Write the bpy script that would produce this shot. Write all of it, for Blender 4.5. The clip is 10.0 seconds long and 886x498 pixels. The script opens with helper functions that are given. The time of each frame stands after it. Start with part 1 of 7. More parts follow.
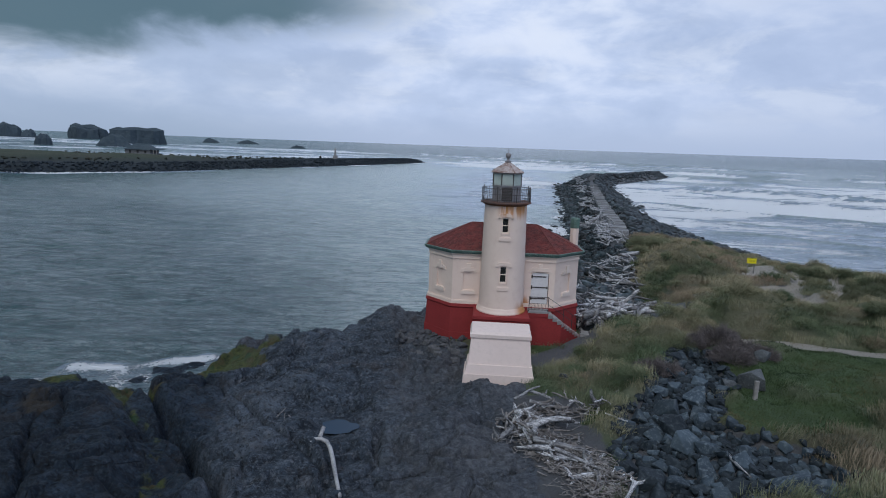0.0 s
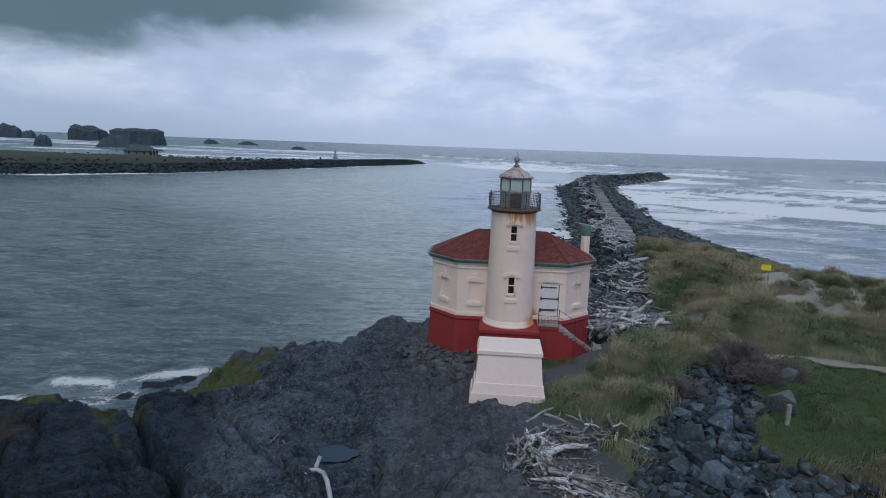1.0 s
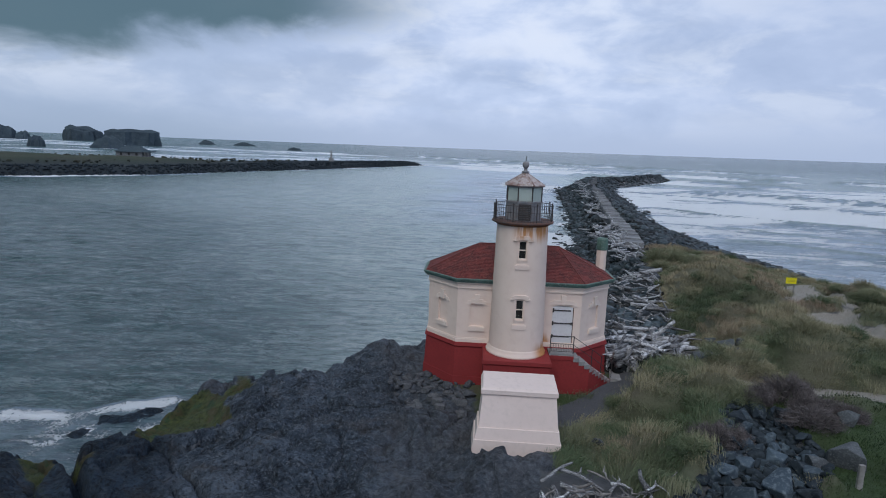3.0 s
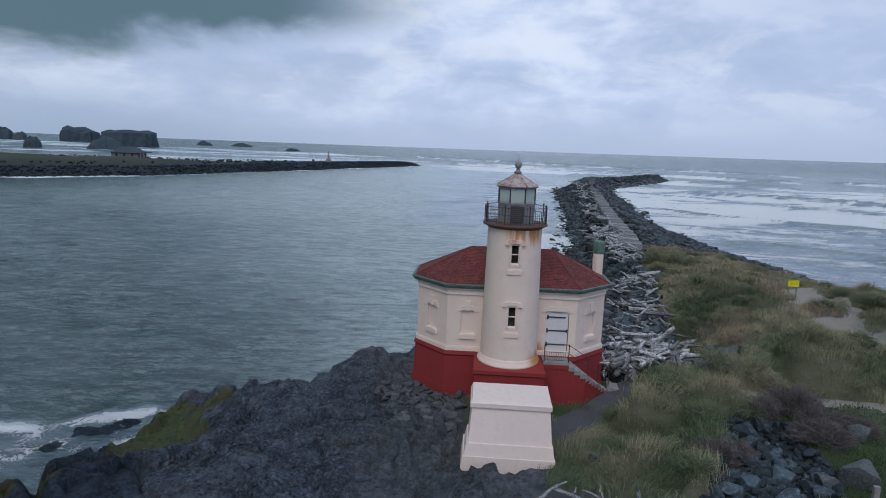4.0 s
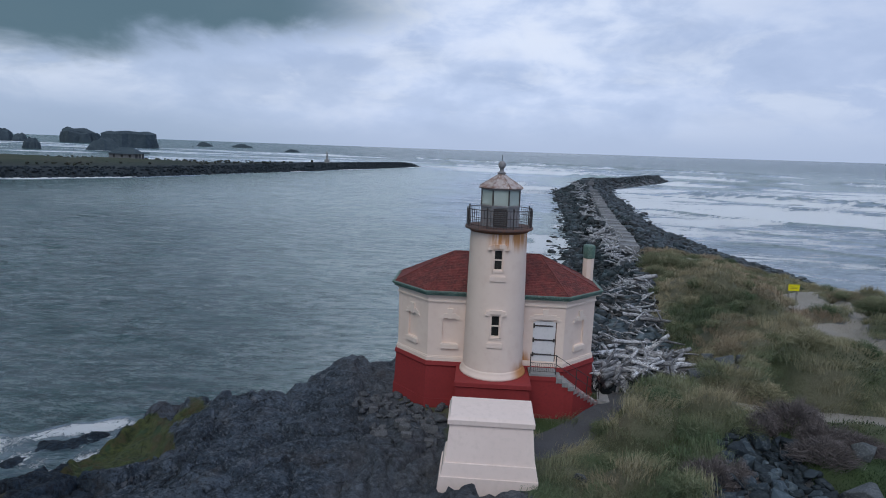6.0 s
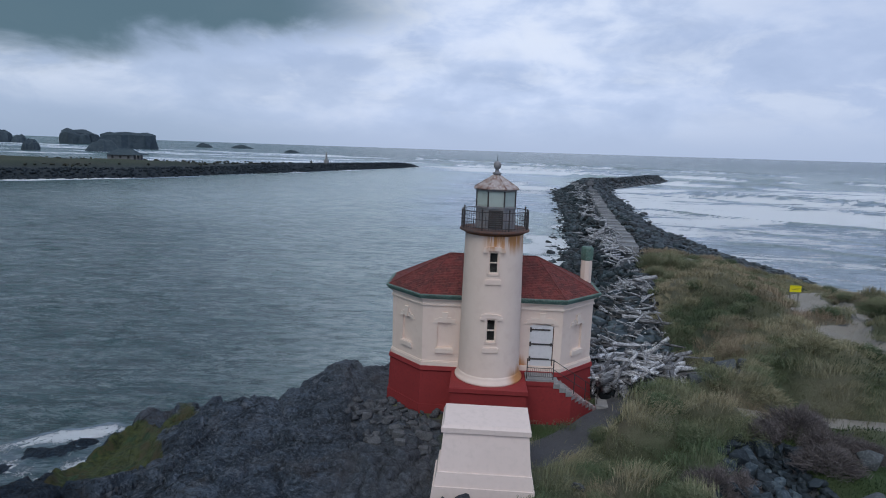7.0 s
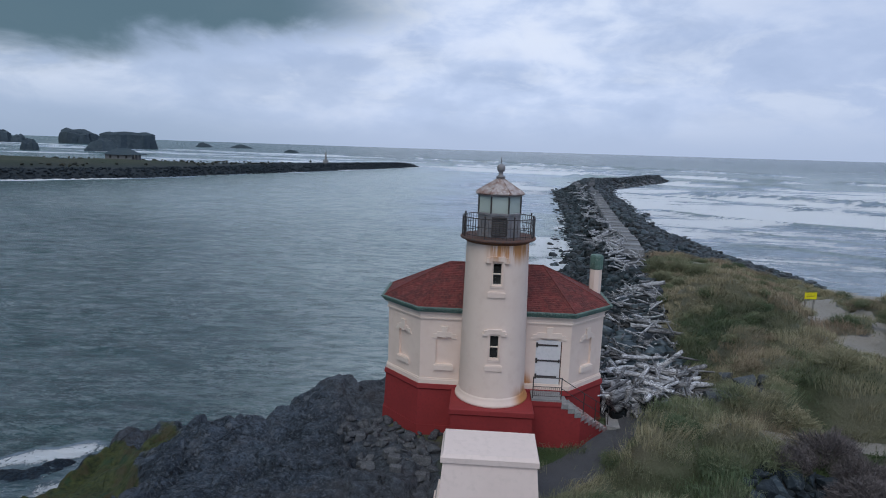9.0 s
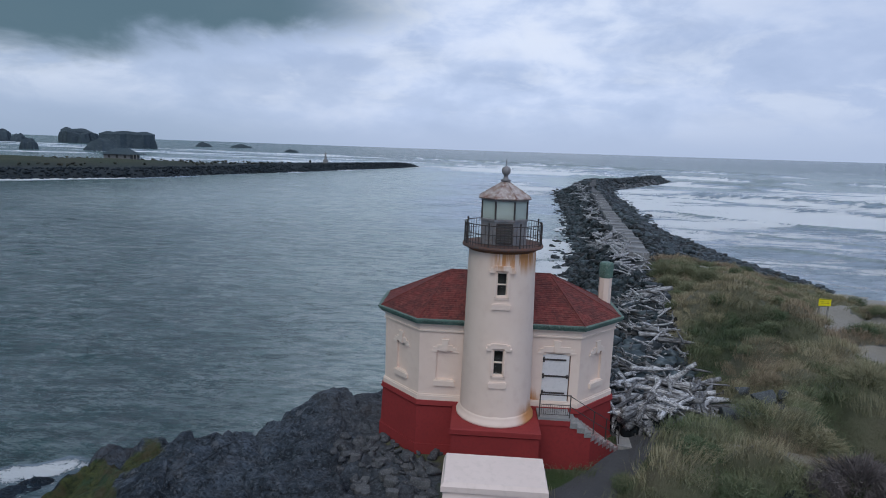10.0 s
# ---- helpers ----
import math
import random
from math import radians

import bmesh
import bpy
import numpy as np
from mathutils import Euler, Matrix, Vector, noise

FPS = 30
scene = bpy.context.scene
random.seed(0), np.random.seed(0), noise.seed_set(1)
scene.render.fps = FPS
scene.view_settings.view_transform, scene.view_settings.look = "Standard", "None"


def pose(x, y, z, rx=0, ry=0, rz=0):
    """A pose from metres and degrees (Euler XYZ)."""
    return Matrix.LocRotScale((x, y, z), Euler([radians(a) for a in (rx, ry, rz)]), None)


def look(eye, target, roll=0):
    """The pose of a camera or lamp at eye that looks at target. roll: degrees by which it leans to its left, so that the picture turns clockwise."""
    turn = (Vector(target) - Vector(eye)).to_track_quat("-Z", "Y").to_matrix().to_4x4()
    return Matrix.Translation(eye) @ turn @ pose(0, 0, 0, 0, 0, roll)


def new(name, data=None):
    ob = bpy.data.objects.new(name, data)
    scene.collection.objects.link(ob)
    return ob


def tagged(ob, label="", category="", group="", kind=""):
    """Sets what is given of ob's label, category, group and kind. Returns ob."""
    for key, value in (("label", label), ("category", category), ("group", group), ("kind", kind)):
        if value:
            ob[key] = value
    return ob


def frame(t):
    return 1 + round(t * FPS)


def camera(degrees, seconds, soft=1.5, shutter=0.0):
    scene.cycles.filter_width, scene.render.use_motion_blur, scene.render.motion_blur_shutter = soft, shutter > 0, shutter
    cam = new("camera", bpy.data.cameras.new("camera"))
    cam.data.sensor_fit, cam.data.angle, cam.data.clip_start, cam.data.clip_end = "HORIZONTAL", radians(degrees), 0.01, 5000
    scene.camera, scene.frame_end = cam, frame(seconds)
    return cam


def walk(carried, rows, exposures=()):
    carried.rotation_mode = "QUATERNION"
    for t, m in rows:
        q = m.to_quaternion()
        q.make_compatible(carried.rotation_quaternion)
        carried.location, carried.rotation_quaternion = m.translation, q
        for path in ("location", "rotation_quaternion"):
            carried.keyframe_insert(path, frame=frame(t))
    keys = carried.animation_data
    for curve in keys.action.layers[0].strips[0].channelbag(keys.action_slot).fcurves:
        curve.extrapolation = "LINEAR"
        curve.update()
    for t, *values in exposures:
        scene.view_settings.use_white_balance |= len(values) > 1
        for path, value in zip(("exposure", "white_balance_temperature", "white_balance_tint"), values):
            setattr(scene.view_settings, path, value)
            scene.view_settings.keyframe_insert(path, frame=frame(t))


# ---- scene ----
cam = camera(73.9, 10.0, soft=1.0)
PATH = [
    (0, (-1.478, -37.91, 12.762), (-1.61, -35.945, 12.415), 2.0),
    (0.5, (-1.664, -36.976, 12.837), (-1.797, -35.011, 12.49), 2.0),
    (1, (-1.899, -35.812, 12.893), (-2.032, -33.846, 12.549), 2.0),
    (1.5, (-2.112, -34.547, 12.923), (-2.243, -32.581, 12.582), 2.0),
    (2, (-2.287, -33.298, 12.963), (-2.417, -31.331, 12.624), 2.0),
    (2.5, (-2.353, -32.177, 12.995), (-2.479, -30.21, 12.655), 2.1),
    (4, (-1.899, -29.734, 12.947), (-2.017, -27.766, 12.609), 2.0),
    (4.5, (-1.646, -29.184, 12.935), (-1.764, -27.216, 12.597), 2.1),
    (5, (-1.399, -28.787, 12.939), (-1.519, -26.819, 12.602), 2.0),
    (5.5, (-1.196, -28.416, 12.917), (-1.316, -26.448, 12.581), 2.0),
    (7, (-0.8, -27.394, 12.902), (-0.92, -25.426, 12.568), 1.8),
    (7.5, (-0.78, -27.015, 12.946), (-0.9, -25.047, 12.611), 1.9),
    (8, (-0.798, -26.602, 12.965), (-0.918, -24.634, 12.631), 1.8),
    (8.5, (-0.864, -26.046, 12.997), (-0.983, -24.078, 12.661), 1.8),
    (9, (-0.909, -25.332, 12.981), (-1.029, -23.364, 12.646), 1.8),
    (9.5, (-0.963, -24.516, 13.019), (-1.085, -22.548, 12.682), 1.8),
    (10, (-1.05, -23.655, 13.024), (-1.17, -21.687, 12.689), 1.9),
]
walk(cam, [(t, look(eye, target, roll)) for t, eye, target, roll in PATH])

# ---- world and light ----
SEA = -3.5


def maths(nt, op, a, b=None, c=None, clamp=False):
    n = nt.nodes.new("ShaderNodeMath")
    n.operation, n.use_clamp = op, clamp
    for i, v in enumerate((a, b, c)):
        if v is None:
            continue
        if isinstance(v, (int, float)):
            n.inputs[i].default_value = v
        else:
            nt.links.new(v, n.inputs[i])
    return n.outputs[0]


def smooth(nt, v, lo, hi, to_lo=0.0, to_hi=1.0):
    n = nt.nodes.new("ShaderNodeMapRange")
    n.interpolation_type = "SMOOTHSTEP"
    for key, value in (("From Min", lo), ("From Max", hi), ("To Min", to_lo), ("To Max", to_hi)):
        n.inputs[key].default_value = value
    nt.links.new(v, n.inputs["Value"])
    return n.outputs["Result"]


def noise_tex(nt, vec, scale, detail=4.0, rough=0.55, stretch=(1, 1, 1), distort=0.0):
    m = nt.nodes.new("ShaderNodeMapping")
    m.inputs["Scale"].default_value = stretch
    nt.links.new(vec, m.inputs["Vector"])
    n = nt.nodes.new("ShaderNodeTexNoise")
    for key, value in (("Scale", scale), ("Detail", detail), ("Roughness", rough), ("Distortion", distort)):
        n.inputs[key].default_value = value
    nt.links.new(m.outputs[0], n.inputs["Vector"])
    return n.outputs["Fac"]


def mixed(nt, fac, a, b):
    n = nt.nodes.new("ShaderNodeMix")
    n.data_type = "RGBA"
    for socket, v in ((n.inputs["Factor"], fac), (n.inputs[6], a), (n.inputs[7], b)):
        if isinstance(v, (int, float)):
            socket.default_value = v
        elif isinstance(v, tuple):
            socket.default_value = (*v, 1)
        else:
            nt.links.new(v, socket)
    return n.outputs[2]


world = bpy.data.worlds.new("overcast_sky")
scene.world = world
world.use_nodes = True
wt = world.node_tree
wt.nodes.clear()
w_out = wt.nodes.new("ShaderNodeOutputWorld")
w_dir = wt.nodes.new("ShaderNodeTexCoord").outputs["Generated"]
w_sep = wt.nodes.new("ShaderNodeSeparateXYZ")
wt.links.new(w_dir, w_sep.inputs[0])
dx, dy, dz = w_sep.outputs
# banked cloud: soft heaps, drawn out level
heap = noise_tex(wt, w_dir, 3.4, 5, 0.55, (1, 1, 2.6), 0.25)
puff = noise_tex(wt, w_dir, 8.5, 6, 0.55, (1, 1, 2.0), 0.3)
wisp = noise_tex(wt, w_dir, 2.0, 4, 0.5, (1, 1, 5.0), 0.1)
cloud = maths(wt, "ADD", maths(wt, "MULTIPLY", heap, 0.62), maths(wt, "MULTIPLY", puff, 0.38))
col = mixed(wt, smooth(wt, cloud, 0.36, 0.60), (0.43, 0.54, 0.775), (0.575, 0.69, 0.94))
col = mixed(wt, maths(wt, "MULTIPLY", smooth(wt, cloud, 0.50, 0.63), 0.6), col, (0.76, 0.84, 1.02))
col = mixed(wt, maths(wt, "MULTIPLY", smooth(wt, wisp, 0.50, 0.66), 0.35), col, (0.45, 0.54, 0.72))
# brighter heaps low in the west
glow = maths(wt, "MULTIPLY", maths(wt, "MULTIPLY", smooth(wt, dx, -0.42, -0.12), smooth(wt, dx, 0.5, 0.1)), smooth(wt, dz, 0.06, 0.2))
col = mixed(wt, maths(wt, "MULTIPLY", maths(wt, "MULTIPLY", glow, smooth(wt, puff, 0.40, 0.62)), 0.5), col, (0.80, 0.875, 1.02))
# white tops that catch the light between the grey banks
crown = noise_tex(wt, w_dir, 5.2, 7, 0.58, (1, 1, 3.0), 0.35)
shelf = maths(wt, "MULTIPLY", smooth(wt, dz, 0.035, 0.085), smooth(wt, dz, 0.24, 0.13))
# the north and south are duller than the west
col = mixed(wt, maths(wt, "MULTIPLY", smooth(wt, dx, 0.12, 0.6), 0.55), col, (0.40, 0.50, 0.725))
col = mixed(wt, maths(wt, "MULTIPLY", smooth(wt, dx, -0.15, -0.66), 0.50), col, (0.33, 0.43, 0.585))
col = mixed(wt, maths(wt, "MULTIPLY", maths(wt, "MULTIPLY", shelf, smooth(wt, crown, 0.48, 0.62)), 0.48), col, (0.72, 0.80, 0.96))
col = mixed(wt, smooth(wt, dz, 0.075, 0.0), col, mixed(wt, smooth(wt, dx, -0.55, -0.1), (0.35, 0.45, 0.62), (0.445, 0.545, 0.755)))
# the heavy rain cloud that hangs over the south
edge = maths(wt, "ADD", dz, maths(wt, "MULTIPLY", maths(wt, "SUBTRACT", puff, 0.5), 0.09))
edge = maths(wt, "ADD", edge, maths(wt, "MULTIPLY", maths(wt, "SUBTRACT", heap, 0.5), 0.06))
edge = maths(wt, "SUBTRACT", edge, maths(wt, "MULTIPLY", dx, 0.17))
heavy = maths(wt, "MULTIPLY", smooth(wt, edge, 0.19, 0.245), smooth(wt, dx, -0.02, -0.33))
col = mixed(wt, maths(wt, "MULTIPLY", heavy, 0.96), col, (0.090, 0.162, 0.212))
sky = wt.nodes.new("ShaderNodeTexSky")
sky.sky_type, sky.sun_disc = "NISHITA", False
sky.sun_elevation, sky.sun_rotation = radians(52), radians(200)
w_sky = wt.nodes.new("ShaderNodeBackground")
w_sky.inputs["Strength"].default_value = 0.05
wt.links.new(sky.outputs[0], w_sky.inputs["Color"])
w_cloud = wt.nodes.new("ShaderNodeBackground")
w_cloud.inputs["Strength"].default_value = 1.0
wt.links.new(col, w_cloud.inputs["Color"])
w_mix = wt.nodes.new("ShaderNodeMixShader")
w_mix.inputs[0].default_value = 0.95
wt.links.new(w_sky.outputs[0], w_mix.inputs[1])
wt.links.new(w_cloud.outputs[0], w_mix.inputs[2])
wt.links.new(w_mix.outputs[0], w_out.inputs["Surface"])

sun = new("sun", bpy.data.lights.new("sun", "SUN"))
sun.data.energy, sun.data.angle, sun.data.color = 1.15, radians(40), (1.0, 0.985, 0.97)
sun.matrix_world = look((-20, -60, 80), (0, 0, 0))

# ---- materials ----


def surface(name, tones, scale=1.0, rough=0.8, bump=0.2, bump_scale=20.0, metal=0.0, fine=9.0, bump_dist=0.02, spec=0.4):
    """Two or three tones mixed by coarse and fine noise in metres, with relief."""
    m = bpy.data.materials.new(name)
    m.use_nodes = True
    nt = m.node_tree
    b = nt.nodes["Principled BSDF"]
    pos = nt.nodes.new("ShaderNodeNewGeometry").outputs["Position"]
    n1 = noise_tex(nt, pos, scale, 5)
    n2 = noise_tex(nt, pos, scale * fine, 4)
    c = mixed(nt, smooth(nt, n1, 0.35, 0.65), tones[0], tones[1])
    if len(tones) > 2:
        c = mixed(nt, smooth(nt, n2, 0.45, 0.75), c, tones[2])
    b.inputs["Roughness"].default_value, b.inputs["Metallic"].default_value = rough, metal
    b.inputs["Specular IOR Level"].default_value = spec
    nt.links.new(c, b.inputs["Base Color"])
    bn = nt.nodes.new("ShaderNodeBump")
    bn.inputs["Strength"].default_value, bn.inputs["Distance"].default_value = bump, bump_dist
    nt.links.new(noise_tex(nt, pos, bump_scale, 6, 0.6), bn.inputs["Height"])
    nt.links.new(bn.outputs[0], b.inputs["Normal"])
    return m, nt, b, c, pos


def plain(name, tones, **kw):
    return surface(name, tones, **kw)[0]


def tower_paint():
    """Cream masonry paint with rust runs under the gallery and at the foot."""
    m, nt, b, c, pos = surface("cream_masonry_paint", [(0.80, 0.655, 0.57), (0.77, 0.622, 0.54), (0.745, 0.595, 0.515)], 0.5, 0.75, 0.1, 30, fine=5)
    sep = nt.nodes.new("ShaderNodeSeparateXYZ")
    nt.links.new(pos, sep.inputs[0])
    runs = noise_tex(nt, pos, 1.0, 5, 0.6, (4.5, 4.5, 0.35))
    top = maths(nt, "MULTIPLY", smooth(nt, maths(nt, "ADD", sep.outputs[2], maths(nt, "MULTIPLY", runs, 0.9)), 8.72, 9.45), smooth(nt, runs, 0.36, 0.55))
    side = smooth(nt, maths(nt, "ADD", sep.outputs[0], maths(nt, "MULTIPLY", sep.outputs[1], 0.35)), 0.0, 0.75)
    foot = maths(nt, "MULTIPLY", smooth(nt, maths(nt, "SUBTRACT", sep.outputs[2], maths(nt, "MULTIPLY", runs, 1.2)), 2.65, 2.05), side)
    inner = smooth(nt, maths(nt, "ADD", maths(nt, "ABSOLUTE", sep.outputs[0]), maths(nt, "MULTIPLY", sep.outputs[2], 0.0)), 1.9, 1.6)
    top = maths(nt, "MULTIPLY", top, smooth(nt, sep.outputs[0], -0.75, -0.2))
    rust = maths(nt, "MULTIPLY", maths(nt, "MAXIMUM", top, foot, clamp=True), inner)
    c = mixed(nt, maths(nt, "MULTIPLY", rust, 0.9), c, (0.50, 0.20, 0.04))
    nt.links.new(c, b.inputs["Base Color"])
    return m


M_CREAM = tower_paint()
M_TRIM = plain("cream_trim_paint", [(0.80, 0.675, 0.59), (0.76, 0.63, 0.55)], scale=1.1, rough=0.7, bump=0.1)
M_RED = plain("red_plinth_paint", [(0.285, 0.036, 0.037), (0.255, 0.033, 0.034), (0.23, 0.032, 0.033)], scale=0.9, rough=0.7, bump=0.2, spec=0.25)
M_WHITE = plain("off_white_block_paint", [(0.79, 0.66, 0.61), (0.76, 0.63, 0.58), (0.72, 0.60, 0.55)], scale=0.5, rough=0.8, bump=0.1)
M_DOOR = plain("white_door_paint", [(0.70, 0.69, 0.70), (0.64, 0.63, 0.64), (0.60, 0.60, 0.61)], scale=1.0, rough=0.55, bump=0.05)
M_GREEN = plain("green_copper_gutter", [(0.085, 0.165, 0.135), (0.06, 0.11, 0.092), (0.20, 0.26, 0.23)], scale=2.0, rough=0.6, bump=0.2)
M_IRON = plain("dark_weathered_iron", [(0.035, 0.037, 0.042), (0.055, 0.050, 0.050), (0.085, 0.05, 0.036)], scale=3, rough=0.6, bump=0.2)
M_LEAD = plain("grey_lantern_paint", [(0.18, 0.19, 0.21), (0.26, 0.26, 0.275), (0.21, 0.15, 0.13)], scale=2.2, rough=0.55, bump=0.2)
M_DECK = plain("rusty_gallery_iron", [(0.085, 0.072, 0.072), (0.13, 0.066, 0.052), (0.18, 0.07, 0.035)], scale=2.0, rough=0.75, bump=0.3)
M_DOME = plain("rusted_dome_sheet", [(0.42, 0.36, 0.345), (0.20, 0.105, 0.08), (0.64, 0.60, 0.58)], scale=3.0, rough=0.6, bump=0.25, fine=4)
M_STEP = plain("worn_red_concrete", [(0.30, 0.285, 0.28), (0.22, 0.075, 0.07), (0.36, 0.34, 0.33)], scale=3.5, rough=0.9, bump=0.35, fine=4)
M_SOFFIT = plain("rust_stained_soffit", [(0.20, 0.09, 0.04), (0.10, 0.05, 0.035)], scale=3, rough=0.85)
M_CONC = plain("grey_concrete", [(0.27, 0.27, 0.27), (0.20, 0.20, 0.205), (0.34, 0.33, 0.31)], scale=0.9, rough=0.9, bump=0.35)


def driftwood():
    """Bleached wood, each piece a tone of its own."""
    m, nt, b, c, pos = surface("silvered_driftwood", [(0.34, 0.345, 0.36), (0.15, 0.15, 0.16), (0.48, 0.485, 0.50)], 2.2, 0.85, 0.8, 14, fine=6, bump_dist=0.05)
    along = nt.nodes.new("ShaderNodeTexCoord").outputs["Object"]
    grain = noise_tex(nt, along, 1.0, 5, 0.65, (3.5, 38, 38), 0.4)
    c = mixed(nt, maths(nt, "MULTIPLY", smooth(nt, grain, 0.50, 0.40), 0.85), c, (0.045, 0.045, 0.05))
    c = mixed(nt, maths(nt, "MULTIPLY", smooth(nt, grain, 0.54, 0.66), 0.6), c, (0.56, 0.565, 0.58))
    hsv = nt.nodes.new("ShaderNodeHueSaturation")
    nt.links.new(c, hsv.inputs["Color"])
    nt.links.new(smooth(nt, nt.nodes.new("ShaderNodeObjectInfo").outputs["Random"], 0, 1, 0.55, 1.75), hsv.inputs["Value"])
    nt.links.new(hsv.outputs[0], b.inputs["Base Color"])
    return m


M_WOOD = driftwood()
# wood for the pile's gaps, their shade put into its colour
M_OLDWOOD = plain("dark_wet_driftwood", [(0.10, 0.098, 0.10), (0.05, 0.048, 0.05), (0.22, 0.215, 0.21)], scale=0.9, rough=0.85, bump=0.6, bump_scale=12)

M_HEAPWOOD = plain("brown_grey_driftwood", [(0.22, 0.205, 0.20), (0.10, 0.092, 0.09), (0.36, 0.345, 0.335)], scale=1.1, rough=0.85, bump=0.6, bump_scale=12, fine=5)


def varied(name, tones, lo, hi, scale, bump_scale, bump_dist):
    """A stone of which each piece has a tone of its own."""
    m, nt, b, c, pos = surface(name, tones, scale, 0.8, 0.6, bump_scale, fine=8, bump_dist=bump_dist, spec=0.25)
    hsv = nt.nodes.new("ShaderNodeHueSaturation")
    nt.links.new(c, hsv.inputs["Color"])
    nt.links.new(smooth(nt, nt.nodes.new("ShaderNodeObjectInfo").outputs["Random"], 0, 1, lo, hi), hsv.inputs["Value"])
    nt.links.new(hsv.outputs[0], b.inputs["Base Color"])
    return m


M_STONE = varied("blue_grey_boulder", [(0.050, 0.070, 0.088), (0.027, 0.040, 0.054), (0.105, 0.130, 0.148)], 0.5, 1.45, 0.8, 7, 0.05)


def heaped(name, tones):
    """Wet boulders joined in a heap, each a tone of its own."""
    m, nt, b, c, pos = surface(name, tones, 0.25, 0.55, 0.6, 3, fine=8, bump_dist=0.08, spec=0.4)
    hsv = nt.nodes.new("ShaderNodeHueSaturation")
    nt.links.new(c, hsv.inputs["Color"])
    nt.links.new(smooth(nt, nt.nodes.new("ShaderNodeNewGeometry").outputs["Random Per Island"], 0, 1, 0.15, 2.3), hsv.inputs["Value"])
    nt.links.new(hsv.outputs[0], b.inputs["Base Color"])
    return m


M_FARBOULDER = plain("far_wet_boulder", [(0.028, 0.039, 0.048), (0.017, 0.024, 0.031), (0.052, 0.064, 0.075)], scale=0.1, rough=0.8, bump=0.6, bump_scale=1.5, bump_dist=0.3, spec=0.15)
M_JETTY = heaped("wet_black_boulder", [(0.016, 0.025, 0.030), (0.006, 0.010, 0.013), (0.060, 0.075, 0.082)])
M_WETSTONE = varied("dark_wet_stone", [(0.022, 0.032, 0.040), (0.010, 0.015, 0.020), (0.070, 0.085, 0.095)], 0.3, 2.0, 0.6, 6, 0.05)
# basalt with the blue of distance haze put into its colour
M_STACK = plain("far_basalt", [(0.048, 0.072, 0.090), (0.034, 0.052, 0.068), (0.062, 0.085, 0.10)], scale=0.03, rough=0.9, bump=0.7, bump_scale=0.15, bump_dist=3)
M_CHIP = plain("dark_broken_rock", [(0.075, 0.080, 0.090), (0.045, 0.050, 0.060), (0.14, 0.142, 0.15)], scale=1.5, rough=0.85, bump=0.5)
M_SLAB = plain("dark_stone_slab", [(0.17, 0.178, 0.19), (0.12, 0.126, 0.135), (0.23, 0.23, 0.235)], scale=1.5, rough=0.9, bump=0.5)
M_FLAG = plain("weathered_flagstone", [(0.115, 0.120, 0.130), (0.075, 0.080, 0.090), (0.18, 0.18, 0.185)], scale=1.8, rough=0.9, bump=0.6)
M_FIELDSTONE = plain("grey_field_stone", [(0.085, 0.095, 0.105), (0.055, 0.064, 0.072), (0.15, 0.16, 0.165)], scale=1.6, rough=0.9, bump=0.7, bump_scale=6, bump_dist=0.06)
M_SIGN = plain("yellow_sign_paint", [(0.80, 0.70, 0.01), (0.72, 0.63, 0.01)], scale=2, rough=0.5, bump=0.02)
M_POST = plain("weathered_timber", [(0.30, 0.29, 0.28), (0.20, 0.19, 0.18)], scale=3, rough=0.85, bump=0.3)
M_MARK = plain("black_lettering", [(0.03, 0.03, 0.03), (0.05, 0.05, 0.04)], scale=5, rough=0.6)
# near black, for the dark of unlit rooms
M_DARK = plain("dark_interior", [(0.02, 0.02, 0.022), (0.03, 0.03, 0.03)], scale=1, rough=0.9)


def roof_paint():
    m, nt, b, c, pos = surface("red_roof_shingle", [(0.170, 0.036, 0.032), (0.105, 0.030, 0.028), (0.195, 0.062, 0.050)], 1.6, 0.85, 0.4, 14, fine=5)
    isl = nt.nodes.new("ShaderNodeNewGeometry").outputs["Random Per Island"]
    hsv = nt.nodes.new("ShaderNodeHueSaturation")
    nt.links.new(c, hsv.inputs["Color"])
    nt.links.new(smooth(nt, isl, 0, 1, 0.80, 1.2), hsv.inputs["Value"])
    nt.links.new(hsv.outputs[0], b.inputs["Base Color"])
    return m


M_ROOF = roof_paint()


def glass(name, tint):
    m = bpy.data.materials.new(name)
    m.use_nodes = True
    b = m.node_tree.nodes["Principled BSDF"]
    b.inputs["Base Color"].default_value = (*tint, 1)
    b.inputs["Roughness"].default_value = 0.03
    b.inputs["Transmission Weight"].default_value = 1.0
    b.inputs["IOR"].default_value = 1.12
    return m


M_GLASS = glass("window_glass", (0.85, 0.9, 0.9))


def milky_glass():
    """Salt-hazed lantern panes."""
    m = glass("salt_hazed_glass", (0.64, 0.71, 0.68))
    b = m.node_tree.nodes["Principled BSDF"]
    b.inputs["Transmission Weight"].default_value, b.inputs["Roughness"].default_value = 0.6, 0.12
    return m


M_HAZED = milky_glass()


